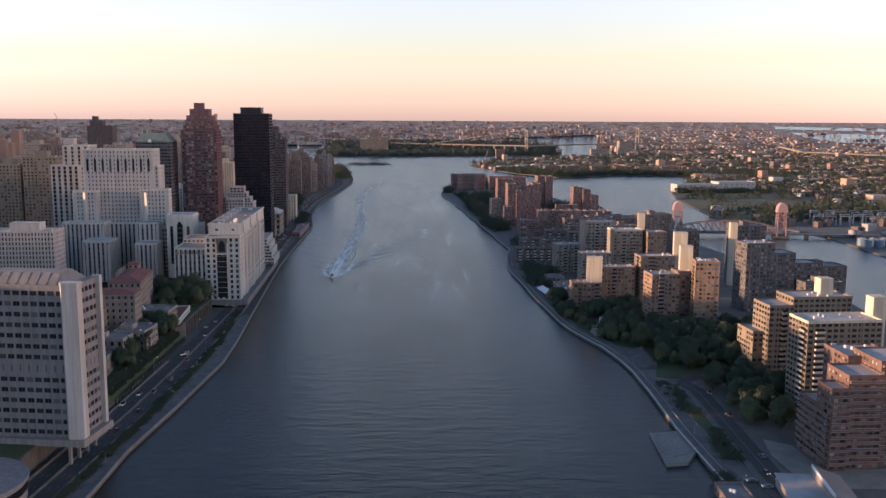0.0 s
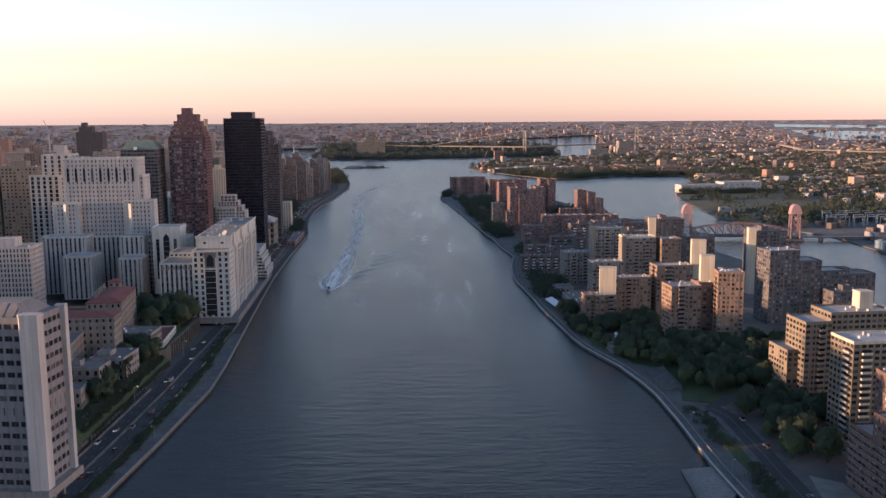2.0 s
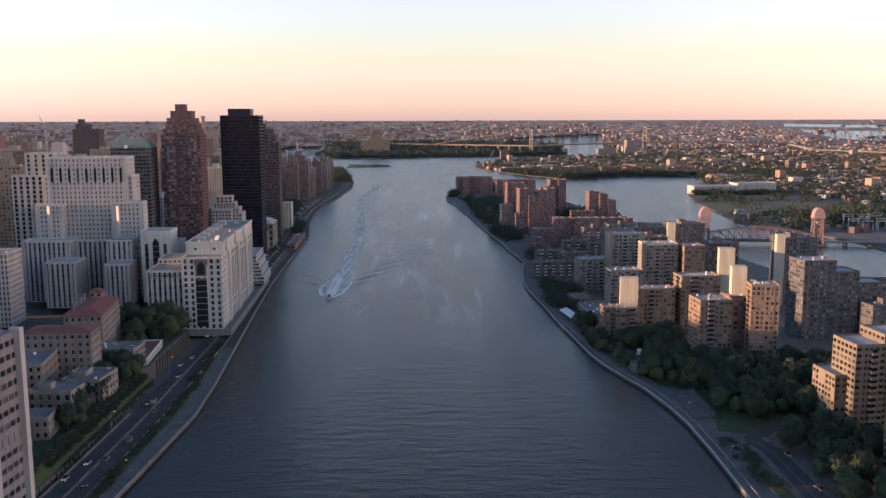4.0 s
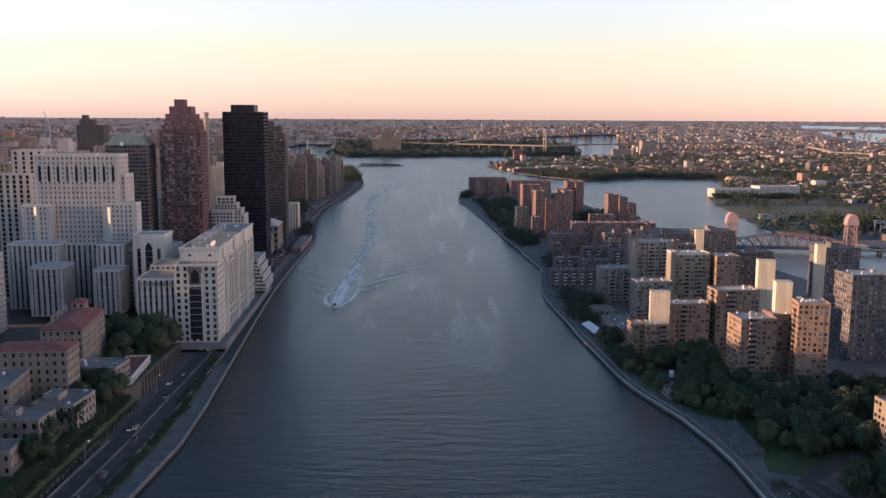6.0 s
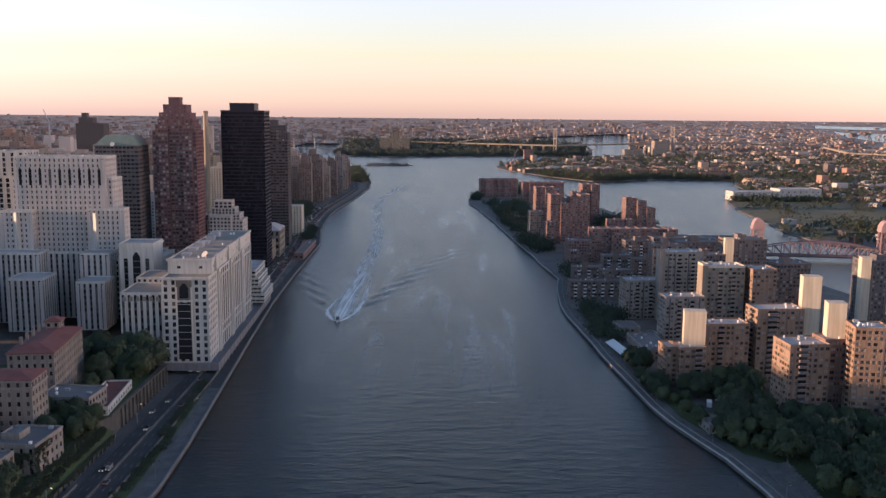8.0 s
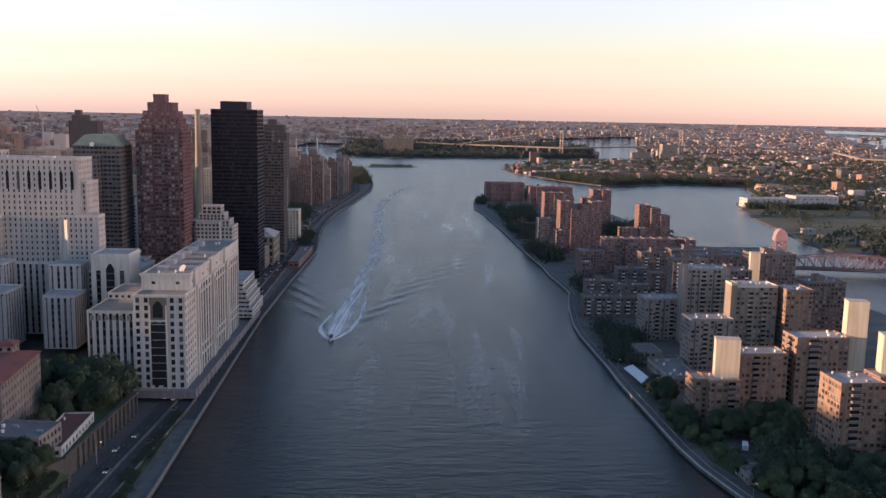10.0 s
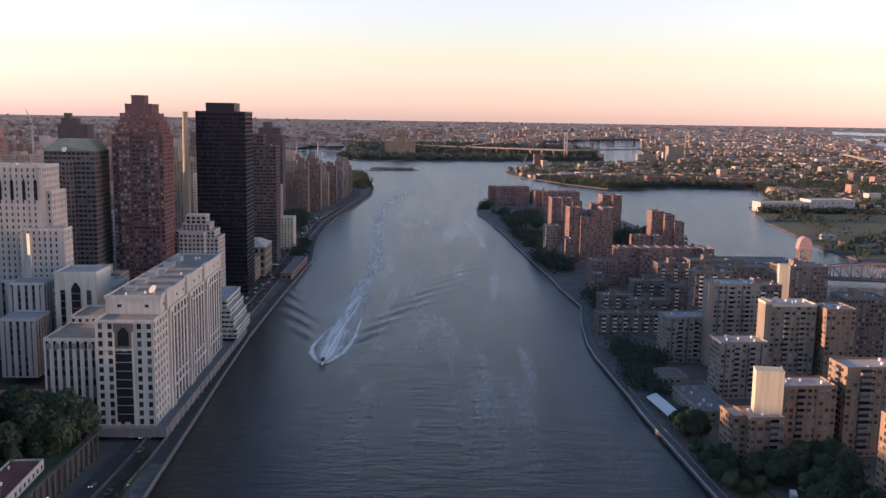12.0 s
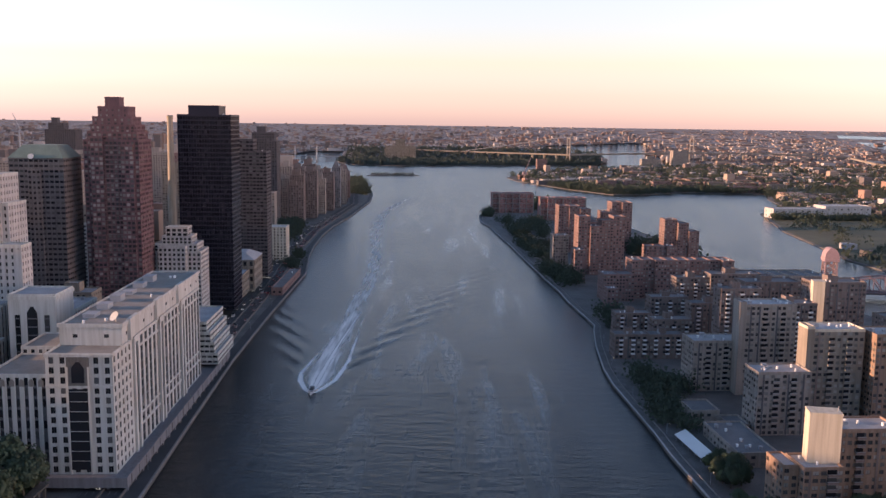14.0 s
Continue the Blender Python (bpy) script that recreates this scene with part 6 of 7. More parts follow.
def plant(x, y, z, size=1.0, kinds=(0, 1, 2, 3)):
    k = KINDS[rt.choice(kinds)]
    ob = copy_thing(k, pose(x, y, z, 0, 0, rt.uniform(0, 360)))
    s = size * rt.uniform(0.8, 1.15)
    ob.scale = (s, s, s * rt.uniform(0.9, 1.1))
    return ob


rt = random.Random(21)
made = []


def grove(poly, n, z, size=1.0, gap=5.0, kinds=(0, 1, 2, 3)):
    xs, ys = [p[0] for p in poly], [p[1] for p in poly]
    tries = count = 0
    while count < n and tries < n * 30:
        tries += 1
        x, y = rt.uniform(min(xs), max(xs)), rt.uniform(min(ys), max(ys))
        if inside(x, y, poly) and all((x - a) ** 2 + (y - b) ** 2 > gap * gap for a, b in made[-400:]):
            made.append((x, y))
            plant(x, y, z, size, kinds)
            count += 1


grove([(126, 606), (130, 598), (146, 580), (148, 548), (230, 566), (236, 618), (190, 620), (157, 624), (138, 650), (131, 640)], 92, 3.1, 1.05, 4.8)
grove([(160, 526), (182, 536), (232, 545), (232, 566), (160, 556), (152, 545)], 28, 3.1, 0.95, 4.6)
grove([(139, 683), (160, 655), (157, 627), (142, 650), (136, 662), (122, 676)], 18, 3.1, 0.9)
grove([(140, 692), (165, 690), (157, 655), (140, 664)], 10, 3.1, 1.1)
grove([(159, 500), (180, 506), (182, 432), (158, 436)], 24, 3.1, 1.0, 4.6)
grove([(170, 505), (180, 512), (200, 505), (200, 480), (170, 480)], 12, 3.1, 0.9, 4.6)
grove([(115, 640), (119, 622), (128, 632), (126, 650), (116, 682), (112, 682)], 9, 3.1, 0.7, 4.5)
grove([(121, 612), (129, 598), (132, 612), (122, 614)], 4, 3.1, 0.7, 4.0)
grove([(106, 700), (116, 690), (117, 660), (108, 660)], 8, 3.1, 0.75)
grove([(106, 745), (118, 735), (116, 722), (104, 716)], 9, 3.1, 0.8, 4.2)
# city bank: dark-leaved kinds only, the bank's shade put into the leaf colour
grove([(-190, 690), (-166, 692), (-158, 688), (-160, 652), (-172, 652), (-190, 660)], 12, 12.5, 1.25, 5.0, (0, 2))
grove([(-172, 692), (-163, 694), (-161, 668), (-170, 662)], 6, 8.0, 1.3, 5.0, (0, 2))
grove([(-222, 690), (-190, 720), (-190, 690), (-205, 676)], 12, 12.5, 1.0, 5.0, (0, 2))
grove([(-180, 598), (-160, 600), (-155, 590), (-156, 562), (-178, 564)], 14, 12.5, 0.8, 4.2, (0, 2))
grove([(-172, 535), (-160, 536), (-154, 515), (-156, 480), (-160, 484), (-160, 516)], 5, 12.5, 0.8, 3.8, (0, 2))
grove([(-186, 484), (-166, 486), (-164, 466), (-186, 466)], 6, 12.5, 0.8, 5.0, (0, 2))
grove([(-178, 620), (-170, 622), (-172, 650), (-178, 650)], 4, 12.5, 0.7, 5.0, (0, 2))
for k in KINDS:
    for o in (k, *k.children_recursive):
        bpy.data.objects.remove(o)

def shrub_bed(name, beds, label, seed):
    """Low bushes grown together, more than one could count."""
    rnd = random.Random(seed)
    m = Mesh()
    for poly, n, z, s in beds:
        xs, ys = [p[0] for p in poly], [p[1] for p in poly]
        k = 0
        while k < n * 2:
            x, y = rnd.uniform(min(xs), max(xs)), rnd.uniform(min(ys), max(ys))
            if not inside(x, y, poly):
                continue
            k += 1
            r, tall = rnd.uniform(1.1, 2.6) * s * 1.9, rnd.uniform(0.8, 3.4) * s * 1.7
            for _ in range(70):
                d = Vector((rnd.gauss(0, 0.5) * r, rnd.gauss(0, 0.5) * r, tall * rnd.random() ** 0.7))
                leaf_card(m, Vector((x, y, z)) + d, 0.36, rnd)
    return solo(name, m, LEAF_WOOD, label, "shrubs", "stuff")


shrub_bed("bank_shrubs", [([(-157.8, 470), (-153, 470), (-152.8, 598), (-157.8, 598)], 110, 8.6, 0.42),
    ([(-159, 520), (-154, 520), (-154, 588), (-157, 588)], 35, 12.5, 0.38),
    ([(-156, 516), (-153.5, 516), (-153.5, 440), (-157, 440)], 38, 12.5, 0.55),
    ([(-136, 350), (-133, 350), (-127.5, 466), (-131, 466)], 41, 3.1, 0.5),
    ([(-132, 470), (-128, 470), (-125.5, 600), (-129.5, 600)], 54, 3.1, 0.4),
    ([(-133, 604), (-127.5, 604), (-132, 690), (-136, 690)], 38, 3.1, 0.5)], "green shrubs on the verge and slope beside the expressway", 31)
shrub_bed("island_shrubs", [([(133, 455), (143, 450), (142, 500), (133, 520)], 16, 3.1, 0.55),
    ([(133, 396), (142, 392), (143, 432), (137, 432)], 22, 3.1, 0.6),
    ([(121, 366), (130, 366), (131, 378), (124, 380)], 6, 3.1, 0.6)], "low green shrubs beside the island road", 32)

# woods far away: too many to count
def woods(name, spots, label, mat=LEAF_WOOD, seed=1, cards=16, leaf=0.26):
    rnd = random.Random(seed)
    m = Mesh()
    for x, y, z, s in spots:
        for _ in range(cards):
            d = Vector((rnd.gauss(0, 0.45) * s, rnd.gauss(0, 0.45) * s, abs(rnd.gauss(0.5, 0.28)) * s * 1.25))
            leaf_card(m, Vector((x, y, z)) + d, s * leaf, rnd)
    return solo(name, m, mat, label, "woods", "stuff")


spots = []
while len(spots) < 1500:
    x, y = rt.uniform(-410, 560), rt.uniform(3370, 3980)
    if (inside(x, y, PARK_LAND) or (y > 3600 and inside(x, y, hill) and x > -412)) and not (-255 < x < -135 and 3630 < y < 3675) and rt.random() < (1.0 if y < 3640 else 0.55):
        spots.append((x, y, up(y) + 2, rt.uniform(11, 17)))
for _ in range(60):
    spots.append((rt.uniform(-225, -112), rt.uniform(2812, 2850), 3.4, rt.uniform(3, 6)))
far_spots = []


def far_grove(poly, n, size):
    xs, ys = [p[0] for p in poly], [p[1] for p in poly]
    k = 0
    while k < n:
        x, y = rt.uniform(min(xs), max(xs)), rt.uniform(min(ys), max(ys))
        if inside(x, y, poly):
            far_spots.append((x, y, 3, size * rt.uniform(0.8, 1.2)))
            k += 1


far_grove([(98, 830), (112, 826), (128, 850), (126, 862), (100, 890)], 24, 7)
far_grove([(99, 790), (112, 786), (114, 808), (112, 830), (97, 826)], 14, 6.5)
far_grove([(112, 1010), (135, 975), (118, 1050), (110, 1050)], 12, 9)
far_grove([(84, 1290), (98, 1230), (116, 1185), (98, 1170)], 24, 9)
far_grove([(74, 1500), (116, 1420), (100, 1300), (84, 1330)], 36, 8)
far_grove([(64, 1700), (130, 1700), (125, 1520), (76, 1520)], 52, 8.5)
far_grove([(48, 1780), (66, 1880), (62, 1828), (54, 1740)], 14, 8)
far_grove([(200, 1420), (262, 1420), (262, 1345), (262, 1330), (205, 1370)], 26, 13)
far_grove([(130, 2000), (205, 1890), (205, 1780), (135, 1860)], 30, 12)
woods("island_woods", far_spots, "dark park trees at the island's far end", seed=8, cards=150, leaf=0.12)
far_spots = []
far_grove([(-172, 1250), (-155, 1240), (-166, 1320), (-175, 1340)], 14, 7)
far_grove([(-215, 1300), (-194, 1250), (-198, 1340), (-215, 1400)], 24, 10)
far_grove([(-225, 1420), (-202, 1420), (-206, 1600), (-232, 1620)], 40, 11)
far_grove([(-195, 2120), (-175, 2140), (-215, 2480), (-240, 2480)], 70, 13)
woods("riverside_woods", far_spots, "dark trees along the bending city bank", seed=9, cards=130, leaf=0.12)
woods("park_woods", spots, "dense woods on the park island, paled as by haze", LEAF_HAZED, seed=3, cards=14)
spots = []
while len(spots) < 6400:
    y = 1250 + 2350 * rt.random() ** 0.85
    x = rt.uniform(140, 0.62 * y + 420)
    if inside(x, y, EAST_LAND) and not (430 < x < 690 and 1380 < y < 1850):
        spots.append((x, y, 3, rt.uniform(7, 12)))
while len(spots) < 6750:
    x, y = rt.uniform(150, 720), rt.uniform(2250, 2480)
    if inside(x, y, EAST_LAND) and not inside(x - 30, y - 60, EAST_LAND):
        spots.append((x, y, 3, rt.uniform(8, 13)))
while len(spots) < 7050:
    x, y = rt.uniform(530, 820), rt.uniform(1290, 1470)
    if inside(x, y, EAST_LAND) and y < 1400 + (x - 530) * 0.3:
        spots.append((x, y, 3, rt.uniform(8, 13)))
for _ in range(160):
    spots.append((rt.uniform(505, 690), rt.uniform(1775, 1795), 3, rt.uniform(6, 9)))
for _ in range(130):
    x, y = rt.uniform(465, 690), rt.uniform(1400, 1785)
    if inside(x - 12, y, EAST_LAND) and math.sin(x * 0.05) + math.sin(y * 0.031) > -0.2:
        spots.append((x, y, 3, rt.uniform(5, 10)))
woods("east_bank_woods", spots, "street trees and shore woods of the east bank", seed=4, cards=24, leaf=0.19)
spots = []
while len(spots) < 2600:
    y = rt.uniform(3600, 4890)
    x = rt.uniform(-0.56 * y - 200, 0.62 * y + 100)
    if inside(x, y, hill) and not (-430 < x < 560 and y < 3990) and rt.random() > (y - 3900) / 700:
        spots.append((x, y, up(y) - 1.0, rt.uniform(5, 9) * (1.15 - 0.7 * (y - 3600) / 1280)))
woods("far_woods", spots, "haze-paled trees between the distant blocks", LEAF_HAZED, seed=5, cards=8)
m = Mesh()
m.prism([(452, 1290), (442, 1357), (453, 1451), (469, 1630), (504, 1780), (690, 1790), (720, 1600), (660, 1400), (570, 1290)][::-1], 2.5, 3.3)
solo("lawn_point", m, FIELD, "open grass on the wooded point", "lawn", "structure")

# ---- boat and its wake ----
boat = thing("motor_boat", -80, 844, TIDE, 180, "white motor boat running with a foaming wake", "boat")
m = Mesh()
st = [(-6, 1.7), (-3, 1.9), (1, 1.8), (4, 1.2), (6.5, 0.1)]
for (y0, w0), (y1, w1) in zip(st, st[1:]):
    for s in (-1, 1):
        q = [(s * w0, y0, 1.3), (s * w1, y1, 1.3 + 0.04 * (y1 + 6)), (s * w1 * 0.5, y1, -0.2), (s * w0 * 0.5, y0, -0.4)]
        m.face(q if s < 0 else q[::-1])
    m.face([(-w0, y0, 1.3), (w0, y0, 1.3), (w1, y1, 1.3 + 0.04 * (y1 + 6)), (-w1, y1, 1.3 + 0.04 * (y1 + 6))])
m.face([(-1.7, -6, 1.3), (-0.85, -6, -0.4), (0.85, -6, -0.4), (1.7, -6, 1.3)])
part("hull", m, WHITE_PAINT, boat)
m = Mesh()
m.prism([(-1.3, -2.5), (1.3, -2.5), (1.2, 1.5), (-1.2, 1.5)], 1.3, 2.9, 0, [(-1.1, -2.3), (1.1, -2.3), (0.9, 0.6), (-0.9, 0.6)])
part("cabin", m, DARK_METAL, boat, "dark-windowed cabin")
small = copy_thing(boat, pose(392, 905, TIDE, 0, 0, 75))
tagged(small, "small white motor boat crossing the side channel", "boat")
# wake: diverging wave trains and a long foaming trail behind the boat
nx, ny_ = 170, 330
x0, y0, dx, dy = -165.0, 840.0, 1.35, 1.35
gx = x0 + dx * np.arange(nx)[None, :]
gy = y0 + dy * np.arange(ny_)[:, None]
rx, ry = gx + 80.0, gy - 850.0
# ship waves: plane waves that keep pace with a hull running at nine metres a second
kelvin = np.zeros((ny_, nx), np.float32)
for th in np.arange(0.80, 1.16, 0.0006):
    k0 = 0.124 / math.cos(th) ** 2
    gain = math.exp(-((th - 1.0) / 0.11) ** 2)
    ahead = (k0 * math.cos(th) * ry).astype(np.float32)
    across = (k0 * math.sin(th) * np.abs(rx)).astype(np.float32)
    kelvin += gain * np.cos(ahead - across)
far_y = np.maximum(ry, 0)
arm = np.exp(-((np.abs(rx) - 0.27 * far_y - 3.0) / (5.0 + 0.075 * far_y)) ** 2) * np.clip(ry / 14.0, 0, 1) * np.exp(-far_y / 420.0)
level = np.sqrt((kelvin ** 2 * arm).sum() / arm.sum())
env_sum = 0.42 * arm
wv = env_sum * np.clip(kelvin / (1.5 * level), -1.4, 1.4)
edge = np.minimum(1, np.minimum(np.arange(nx)[None, :], nx - 1 - np.arange(nx)[None, :]) / 8.0) * np.minimum(1, np.minimum(np.arange(ny_)[:, None], ny_ - 1 - np.arange(ny_)[:, None]) / 8.0)
bankx = np.interp(gy, [p[1] for p in WEST_BANK], [p[0] for p in WEST_BANK])
z = TIDE + 0.05 + (wv + env_sum) * np.clip((np.abs(rx) - 12.5) / 5.0, 0, 1) * edge * np.clip((gx - bankx) / 6.0, 0, 1)
z = np.where(gx < bankx + 1.5, TIDE - 0.5, z)
me = bpy.data.meshes.new("wake_waves")
me.from_pydata([(float(gx[0, i]), float(gy[j, 0]), float(z[j, i])) for j in range(ny_) for i in range(nx)], [],
               [(j * nx + i, j * nx + i + 1, (j + 1) * nx + i + 1, (j + 1) * nx + i) for j in range(ny_ - 1) for i in range(nx - 1)])
me.materials.append(WATER)
me.polygons.foreach_set("use_smooth", [True] * len(me.polygons))
tagged(new("wake_waves", me), "fan of low waves spreading behind the motor boat", "boat wake", "", "stuff")


def foam_band(name, left, right, dens, label, z=0.85):
    """A sheet of broken foam between two plan lines; dens: how closed it is from row to row."""
    m = Mesh()
    uvs = []
    cols = 8
    for (l0, r0, d0), (l1, r1, d1) in zip(zip(left, right, dens), zip(left[1:], right[1:], dens[1:])):
        for i in range(cols):
            a, b = i / cols, (i + 1) / cols
            pt = lambda l, r, k: (l[0] + (r[0] - l[0]) * k, l[1] + (r[1] - l[1]) * k, TIDE + z)  # noqa: E731
            m.face([pt(l0, r0, a), pt(l0, r0, b), pt(l1, r1, b), pt(l1, r1, a)])
            fall = lambda k, d: d * (1 - abs(2 * k - 1) ** 1.8 * 0.95)  # noqa: E731
            uvs += [fall(a, d0), fall(b, d0), fall(b, d1), fall(a, d1)]
    me = m.data(name, (FOAM,))
    layer = me.uv_layers.new(name="closed")
    flat = []
    for v in uvs:
        flat += [v, 0.0]
    layer.data.foreach_set("uv", flat)
    tagged(new(name, me), label, "boat wake", "", "stuff")


ys = [846, 852, 862, 878, 900, 935, 980, 1040, 1120, 1220, 1400, 1600, 1790, 2000, 2120]
cx = [-80, -80, -80, -80, -80, -80, -80, -80, -80, -80, -92, -108, -114, -100, -84]
hw = [2.0, 5.0, 10, 13, 13.5, 14, 14, 15, 16.5, 18, 20, 22, 22, 20, 16]
de = [1.25, 1.23, 1.15, 1.07, 1.00, 0.95, 0.90, 0.85, 0.82, 0.80, 0.77, 0.75, 0.73, 0.67, 0.54]
foam_band("wake_foam", [(c - w, y) for c, w, y in zip(cx, hw, ys)], [(c + w, y) for c, w, y in zip(cx, hw, ys)], de, "white churned foam trailing behind the motor boat", 0.10)


def streak(name, line, width, dens, label, z):
    foam_band(name, [(x - w / 2, y) for (x, y), w in zip(line, width)], [(x + w / 2, y) for (x, y), w in zip(line, width)], dens, label, z)


streak("bow_foam", [(-81.5, 842), (-84.5, 849), (-89.5, 864), (-92, 880), (-89.5, 912), (-86, 950)], (2.5, 5.0, 6.0, 5.5, 4.0, 3.0), (1.35, 1.35, 1.25, 1.1, 0.95, 0.7), "white breaking crest of the boat's bow wave", 0.14)
streak("bow_foam", [(-78.5, 842), (-75.5, 849), (-70.5, 866), (-67, 905), (-68.5, 960), (-70, 1040)], (2.5, 5.0, 5.5, 5.0, 4.0, 3.0), (1.35, 1.35, 1.25, 1.05, 0.9, 0.7), "white breaking crest of the boat's bow wave", 0.14)
streak("propeller_foam", [(-80, 850), (-80, 870), (-79.5, 905), (-78, 960), (-75.5, 1020), (-73, 1100)], (3.0, 4.5, 4.5, 4.0, 3.5, 3.0), (1.35, 1.3, 1.15, 1.0, 0.85, 0.6), "bright foam line behind the propellers", 0.18)
for sd in (-1, 1):
    streak("slick_edge", [(c + sd * w, y) for c, w, y in zip(cx[8:], hw[8:], ys[8:])], (10.0,) * 7, (0.4, 0.50, 0.57, 0.60, 0.60, 0.57, 0.45), "pale foam edge of the old wake", 0.13)

# ---- traffic and street things ----
def car_kind(van=False):
    top = thing("car", 0, 0, -300, 0, "small saloon car on the expressway" if not van else "pale delivery van on the road", "car" if not van else "van", "traffic")
    h = 0.9 if not van else 2.1
    m = Mesh()
    m.prism([(-0.9, -2.2), (0.9, -2.2), (0.9, 2.2), (-0.9, 2.2)], 0.3, h, 0, [(-0.85, -2.1), (0.85, -2.1), (0.85, 2.0), (-0.85, 2.0)])
    part("body", m, CAR_PAINT, top)
    m = Mesh()
    m.prism([(-0.8, -1.6), (0.8, -1.6), (0.8, 1.0), (-0.8, 1.0)], h, h + 0.55, 0, [(-0.65, -1.2), (0.65, -1.2), (0.65, 0.4), (-0.65, 0.4)])
    part("cabin", m, GLASS_DARK, top, "dark glazed cabin")
    for x in (-0.85, 0.85):
        for y in (-1.4, 1.4):
            m = Mesh()
            m.rod((x - 0.1, y, 0.32), (x + 0.1, y, 0.32), 0.32, 0.32, 10)
            wheel = part("wheel", m, RUBBER, top)
            m = Mesh()
            s = 1 if x > 0 else -1
            m.rod((x + s * 0.1, y, 0.32), (x + s * 0.12, y, 0.32), 0.2, 0.18, 8)
            part("rim", m, GREY_STEEL, wheel, "grey metal rim")
    for x in (-0.6, 0.6):
        m = Mesh()
        m.box(x - 0.2, 2.02, 0.58, x + 0.2, 2.2, 0.82)
        part("headlight", m, HEADLIGHT, top, "lit white headlight")
        m = Mesh()
        m.box(x - 0.2, -2.2, 0.58, x + 0.2, -2.08, 0.8)
        part("tail_light", m, TAIL_LIGHT, top, "red tail light")
    return top


def glow(name, base, light, power):
    mt, nt, bs = nodes_of(name)
    bs.inputs["Base Color"].default_value = (*base, 1)
    bs.inputs["Emission Color"].default_value = (*light, 1)
    bs.inputs["Emission Strength"].default_value = power
    return mt


HEADLIGHT = glow("headlight_glass", (0.8, 0.8, 0.75), (1.0, 0.9, 0.75), 0.16)
TAIL_LIGHT = glow("tail_light_glass", (0.4, 0.03, 0.03), (1.0, 0.05, 0.03), 0.04)
CARS = [car_kind(), car_kind(True)]
rv = random.Random(8)
for off, step, turn in ((-6.8, 34, 180), (-4.2, 41, 180), (-2.0, 47, 180), (2.0, 30, 0), (4.4, 26, 0), (6.9, 36, 0)):
    for x, y, h in along(DRIVE[2:-3], step, rv.uniform(0, 30)):
        if rv.random() < (0.72 if y < 700 else 0.15):
            continue
        c, s = math.cos(radians(h)), math.sin(radians(h))
        d = rv.uniform(-6, 6)
        copy_thing(CARS[rv.random() < 0.2], pose(x + c * off - s * d, y + s * off + c * d, 3.61, 0, 0, h + turn))
for x, y, h in ((151, 398, 10), (146, 380, 186), (155, 452, 14), (137, 372, 90), (149, 372, 90), (143, 660, 60), (140, 664, 40), (157, 488, 0), (141, 366, 90)):
    copy_thing(CARS[0], pose(x, y, 3.31 if y < 500 else 3.2, 0, 0, h))
for k in CARS:
    for o in (k, *k.children_recursive):
        bpy.data.objects.remove(o)


def lamp_post(x, y, z, h, rot, arm=1.6):
    top = thing("street_lamp", x, y, z, rot, "slim grey street lamp with a bent arm", "street lamp", "street lamps")
    part("post", LAMP[0], None, top)
    part("lamp_head", LAMP[1], None, top)
    top.scale = (h / 8.0,) * 3


m = Mesh()
m.rod((0, 0, 0), (0, 0, 8), 0.13, 0.07, 6)
m.rod((0, 0, 7.9), (1.6, 0, 8.4), 0.06, 0.05, 6)
LAMP = [m.data("post", (GREY_STEEL,))]
m = Mesh()
m.prism([(1.5, -0.12), (2.1, -0.12), (2.1, 0.12), (1.5, 0.12)], 8.3, 8.45)
LAMP.append(m.data("lamp_head", (glow("lamp_glow", (0.9, 0.8, 0.6), (1.0, 0.72, 0.4), 0.25),)))
for x, y, h in along([(p[0] - 4.5, p[1]) for p in WEST_BANK[1:16]], 84, 10):
    lamp_post(x, y, 3.15, 5.0, 180)
for x, y, h in along([(p[0] + 5.5, p[1]) for p in ISLAND_WEST[1:20]], 60, 6):
    lamp_post(x, y, 3.15, 5.0, 0)
for x, y, h in along([(p[0] - 9.3, p[1]) for p in DRIVE[1:11]], 96, 5):
    if not (690 < y < 905):
        lamp_post(x, y, 3.6, 9.0, h)

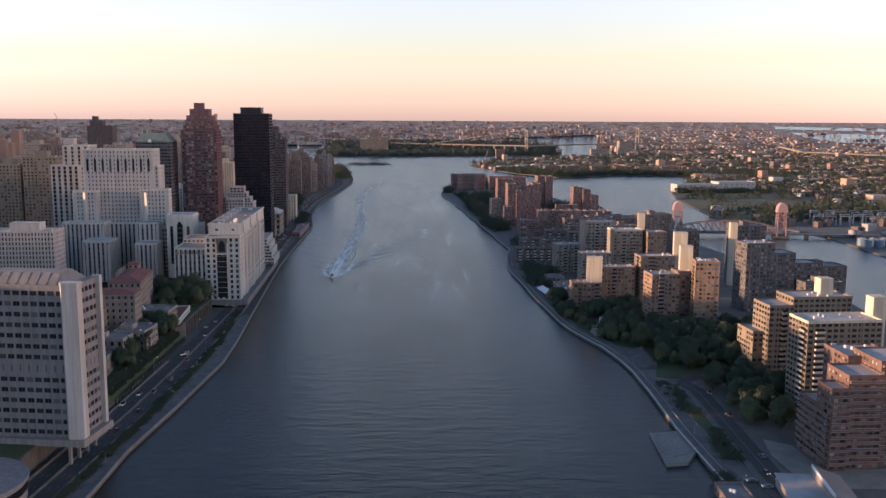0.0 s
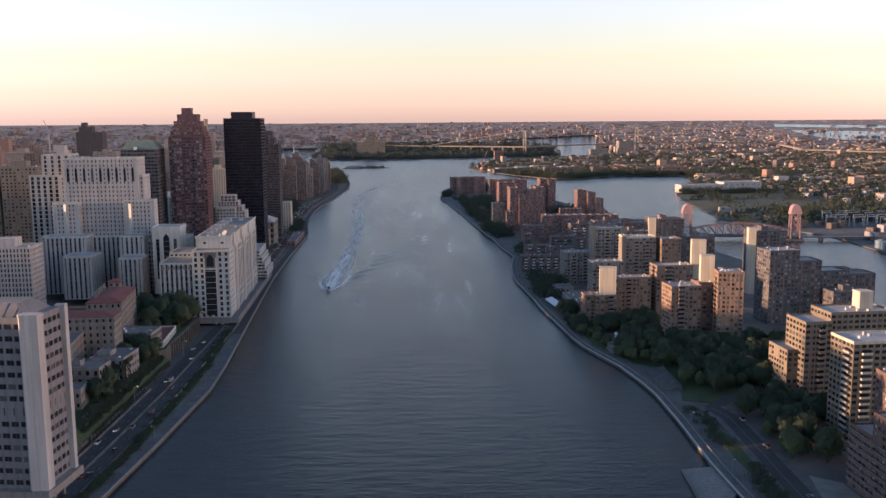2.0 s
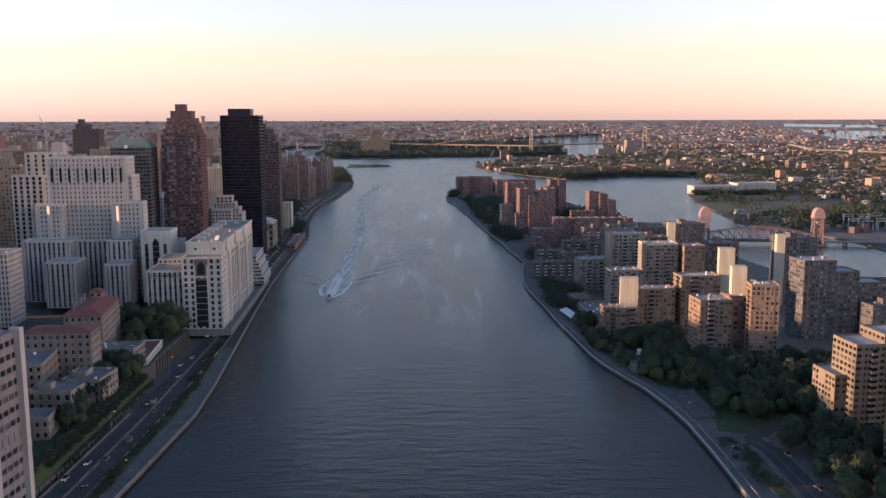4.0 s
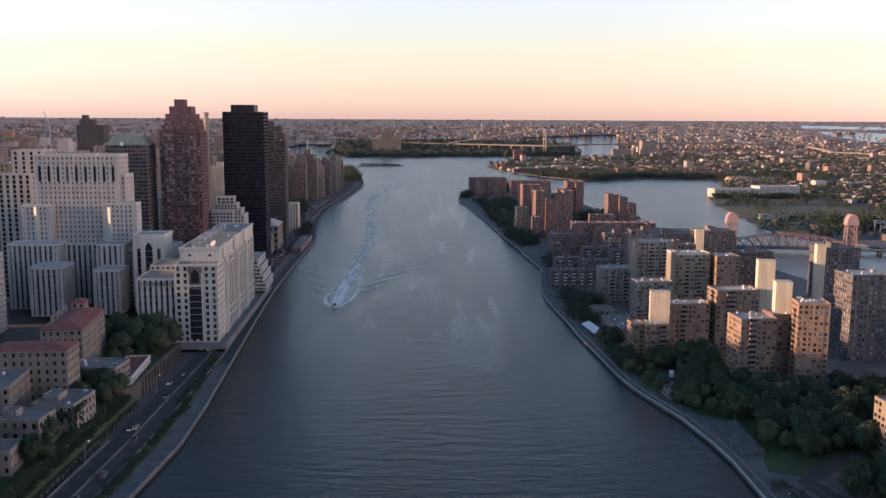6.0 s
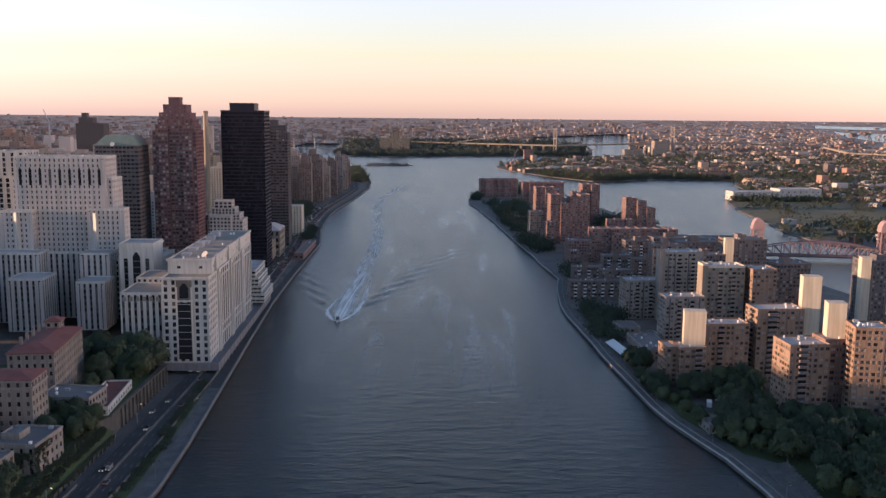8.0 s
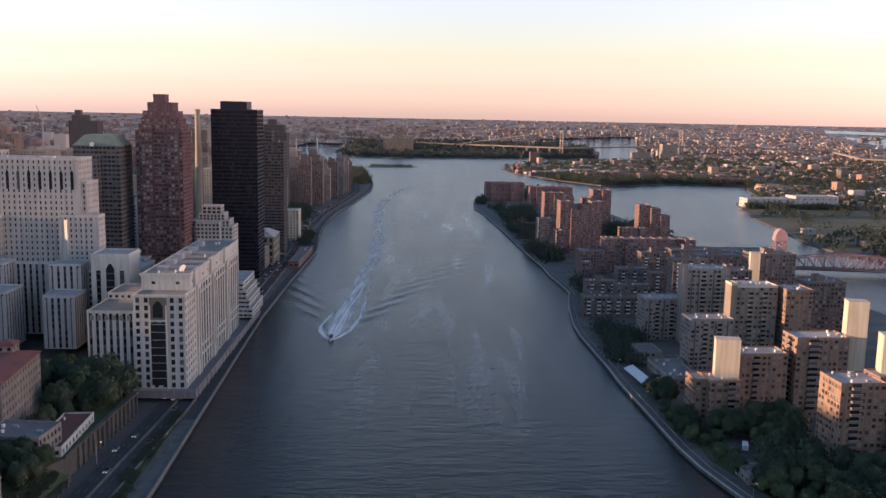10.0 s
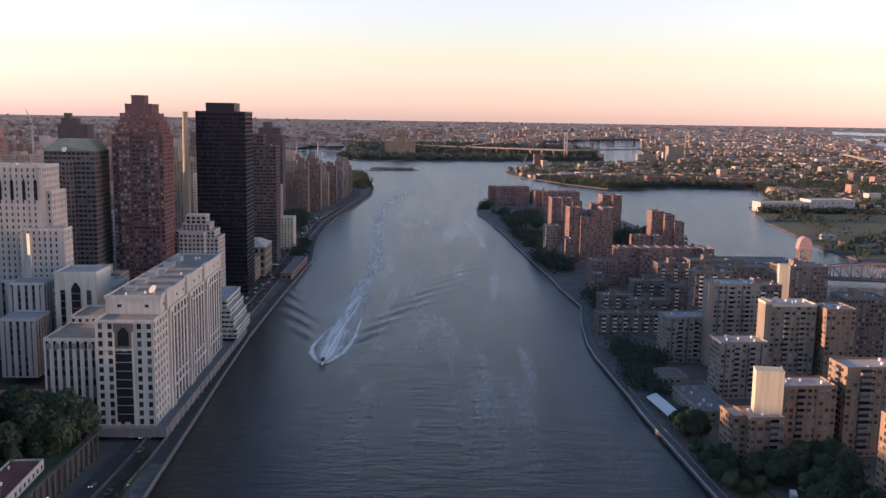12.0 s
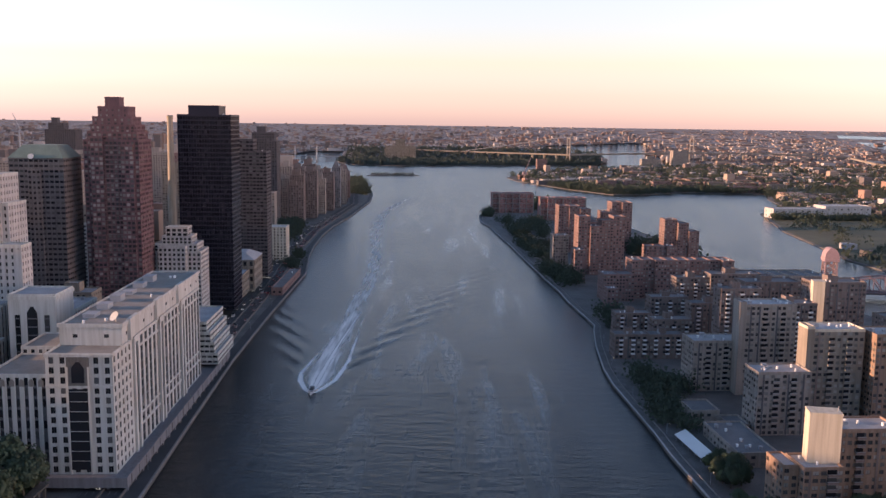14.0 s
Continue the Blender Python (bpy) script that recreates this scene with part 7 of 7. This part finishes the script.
# ---- east bank yard ----
TANK_BLUE = surf("blue_tank_paint", (0.13, 0.20, 0.27), rough=0.5, vary=0.2, big=0.3)
gm = Mesh()
for x in (-7.0, 7.0):
    gm.rod((x - 1.0, 0, 0), (x, 0, 13), 0.45, 0.3, 4)
    gm.rod((x + 1.0, 0, 0), (x, 0, 13), 0.45, 0.3, 4)
GANTRY_LEGS = gm.data("leg", (GREY_STEEL,))
gm = Mesh()
gm.box(-7.6, -0.5, 12.4, 7.6, 0.5, 13.6)
GANTRY_BEAM = gm.data("beam", (GREY_STEEL,))
ry_ = random.Random(61)
for i in range(7):
    for j in range(4):
        g = thing("switchyard_gantry", 552 + i * 19 + ry_.uniform(-3, 3) + j * 10, 1248 + j * 26 + ry_.uniform(-4, 4), 3.0, 8, "pale steel portal gantry in the electric switchyard", "gantry", "switchyard gantries")
        part("leg", GANTRY_LEGS, None, g)
        part("beam", GANTRY_BEAM, None, g)
for i in range(8):
    t = thing("storage_tank", 516 + (i % 4) * 13, 1036 + (i // 4) * 14, 3.0, 0, "round blue-grey storage tank on the wharf", "tank", "wharf tanks")
    m = Mesh()
    m.rod((0, 0, 0), (0, 0, 8.5), 5.0, 5.0, 20)
    part("shell", m, TANK_BLUE, t)
    m = Mesh()
    m.rod((0, 0, 8.5), (0, 0, 9.8), 5.1, 0.6, 20)
    part("roof", m, GREY_STEEL, t, "shallow conical roof")
streak("boat_foam", [(391, 905), (386.5, 904), (372, 900)][::-1], (7.0, 5.0, 2.0), (0.6, 0.9, 1.1), "white foam behind the small motor boat", 0.1)

# parked truck in the island park
tr = thing("truck", 132, 655, 3.2, -15, "white box truck parked beside the park trees", "truck")
m = Mesh()
m.box(-1.2, -3.6, 0.9, 1.2, 2.0, 3.4)
part("box_body", m, WHITE_PAINT, tr)
m = Mesh()
m.prism([(-1.1, 2.1), (1.1, 2.1), (1.1, 4.0), (-1.1, 4.0)], 0.6, 2.6, 0, [(-1.0, 2.1), (1.0, 2.1), (1.0, 3.4), (-1.0, 3.4)])
part("cab", m, WHITE_PAINT, tr)
for x in (-1.05, 1.05):
    for y in (-2.4, 3.0):
        m = Mesh()
        m.rod((x - 0.15, y, 0.45), (x + 0.15, y, 0.45), 0.45, 0.45, 10)
        part("wheel", m, RUBBER, tr)
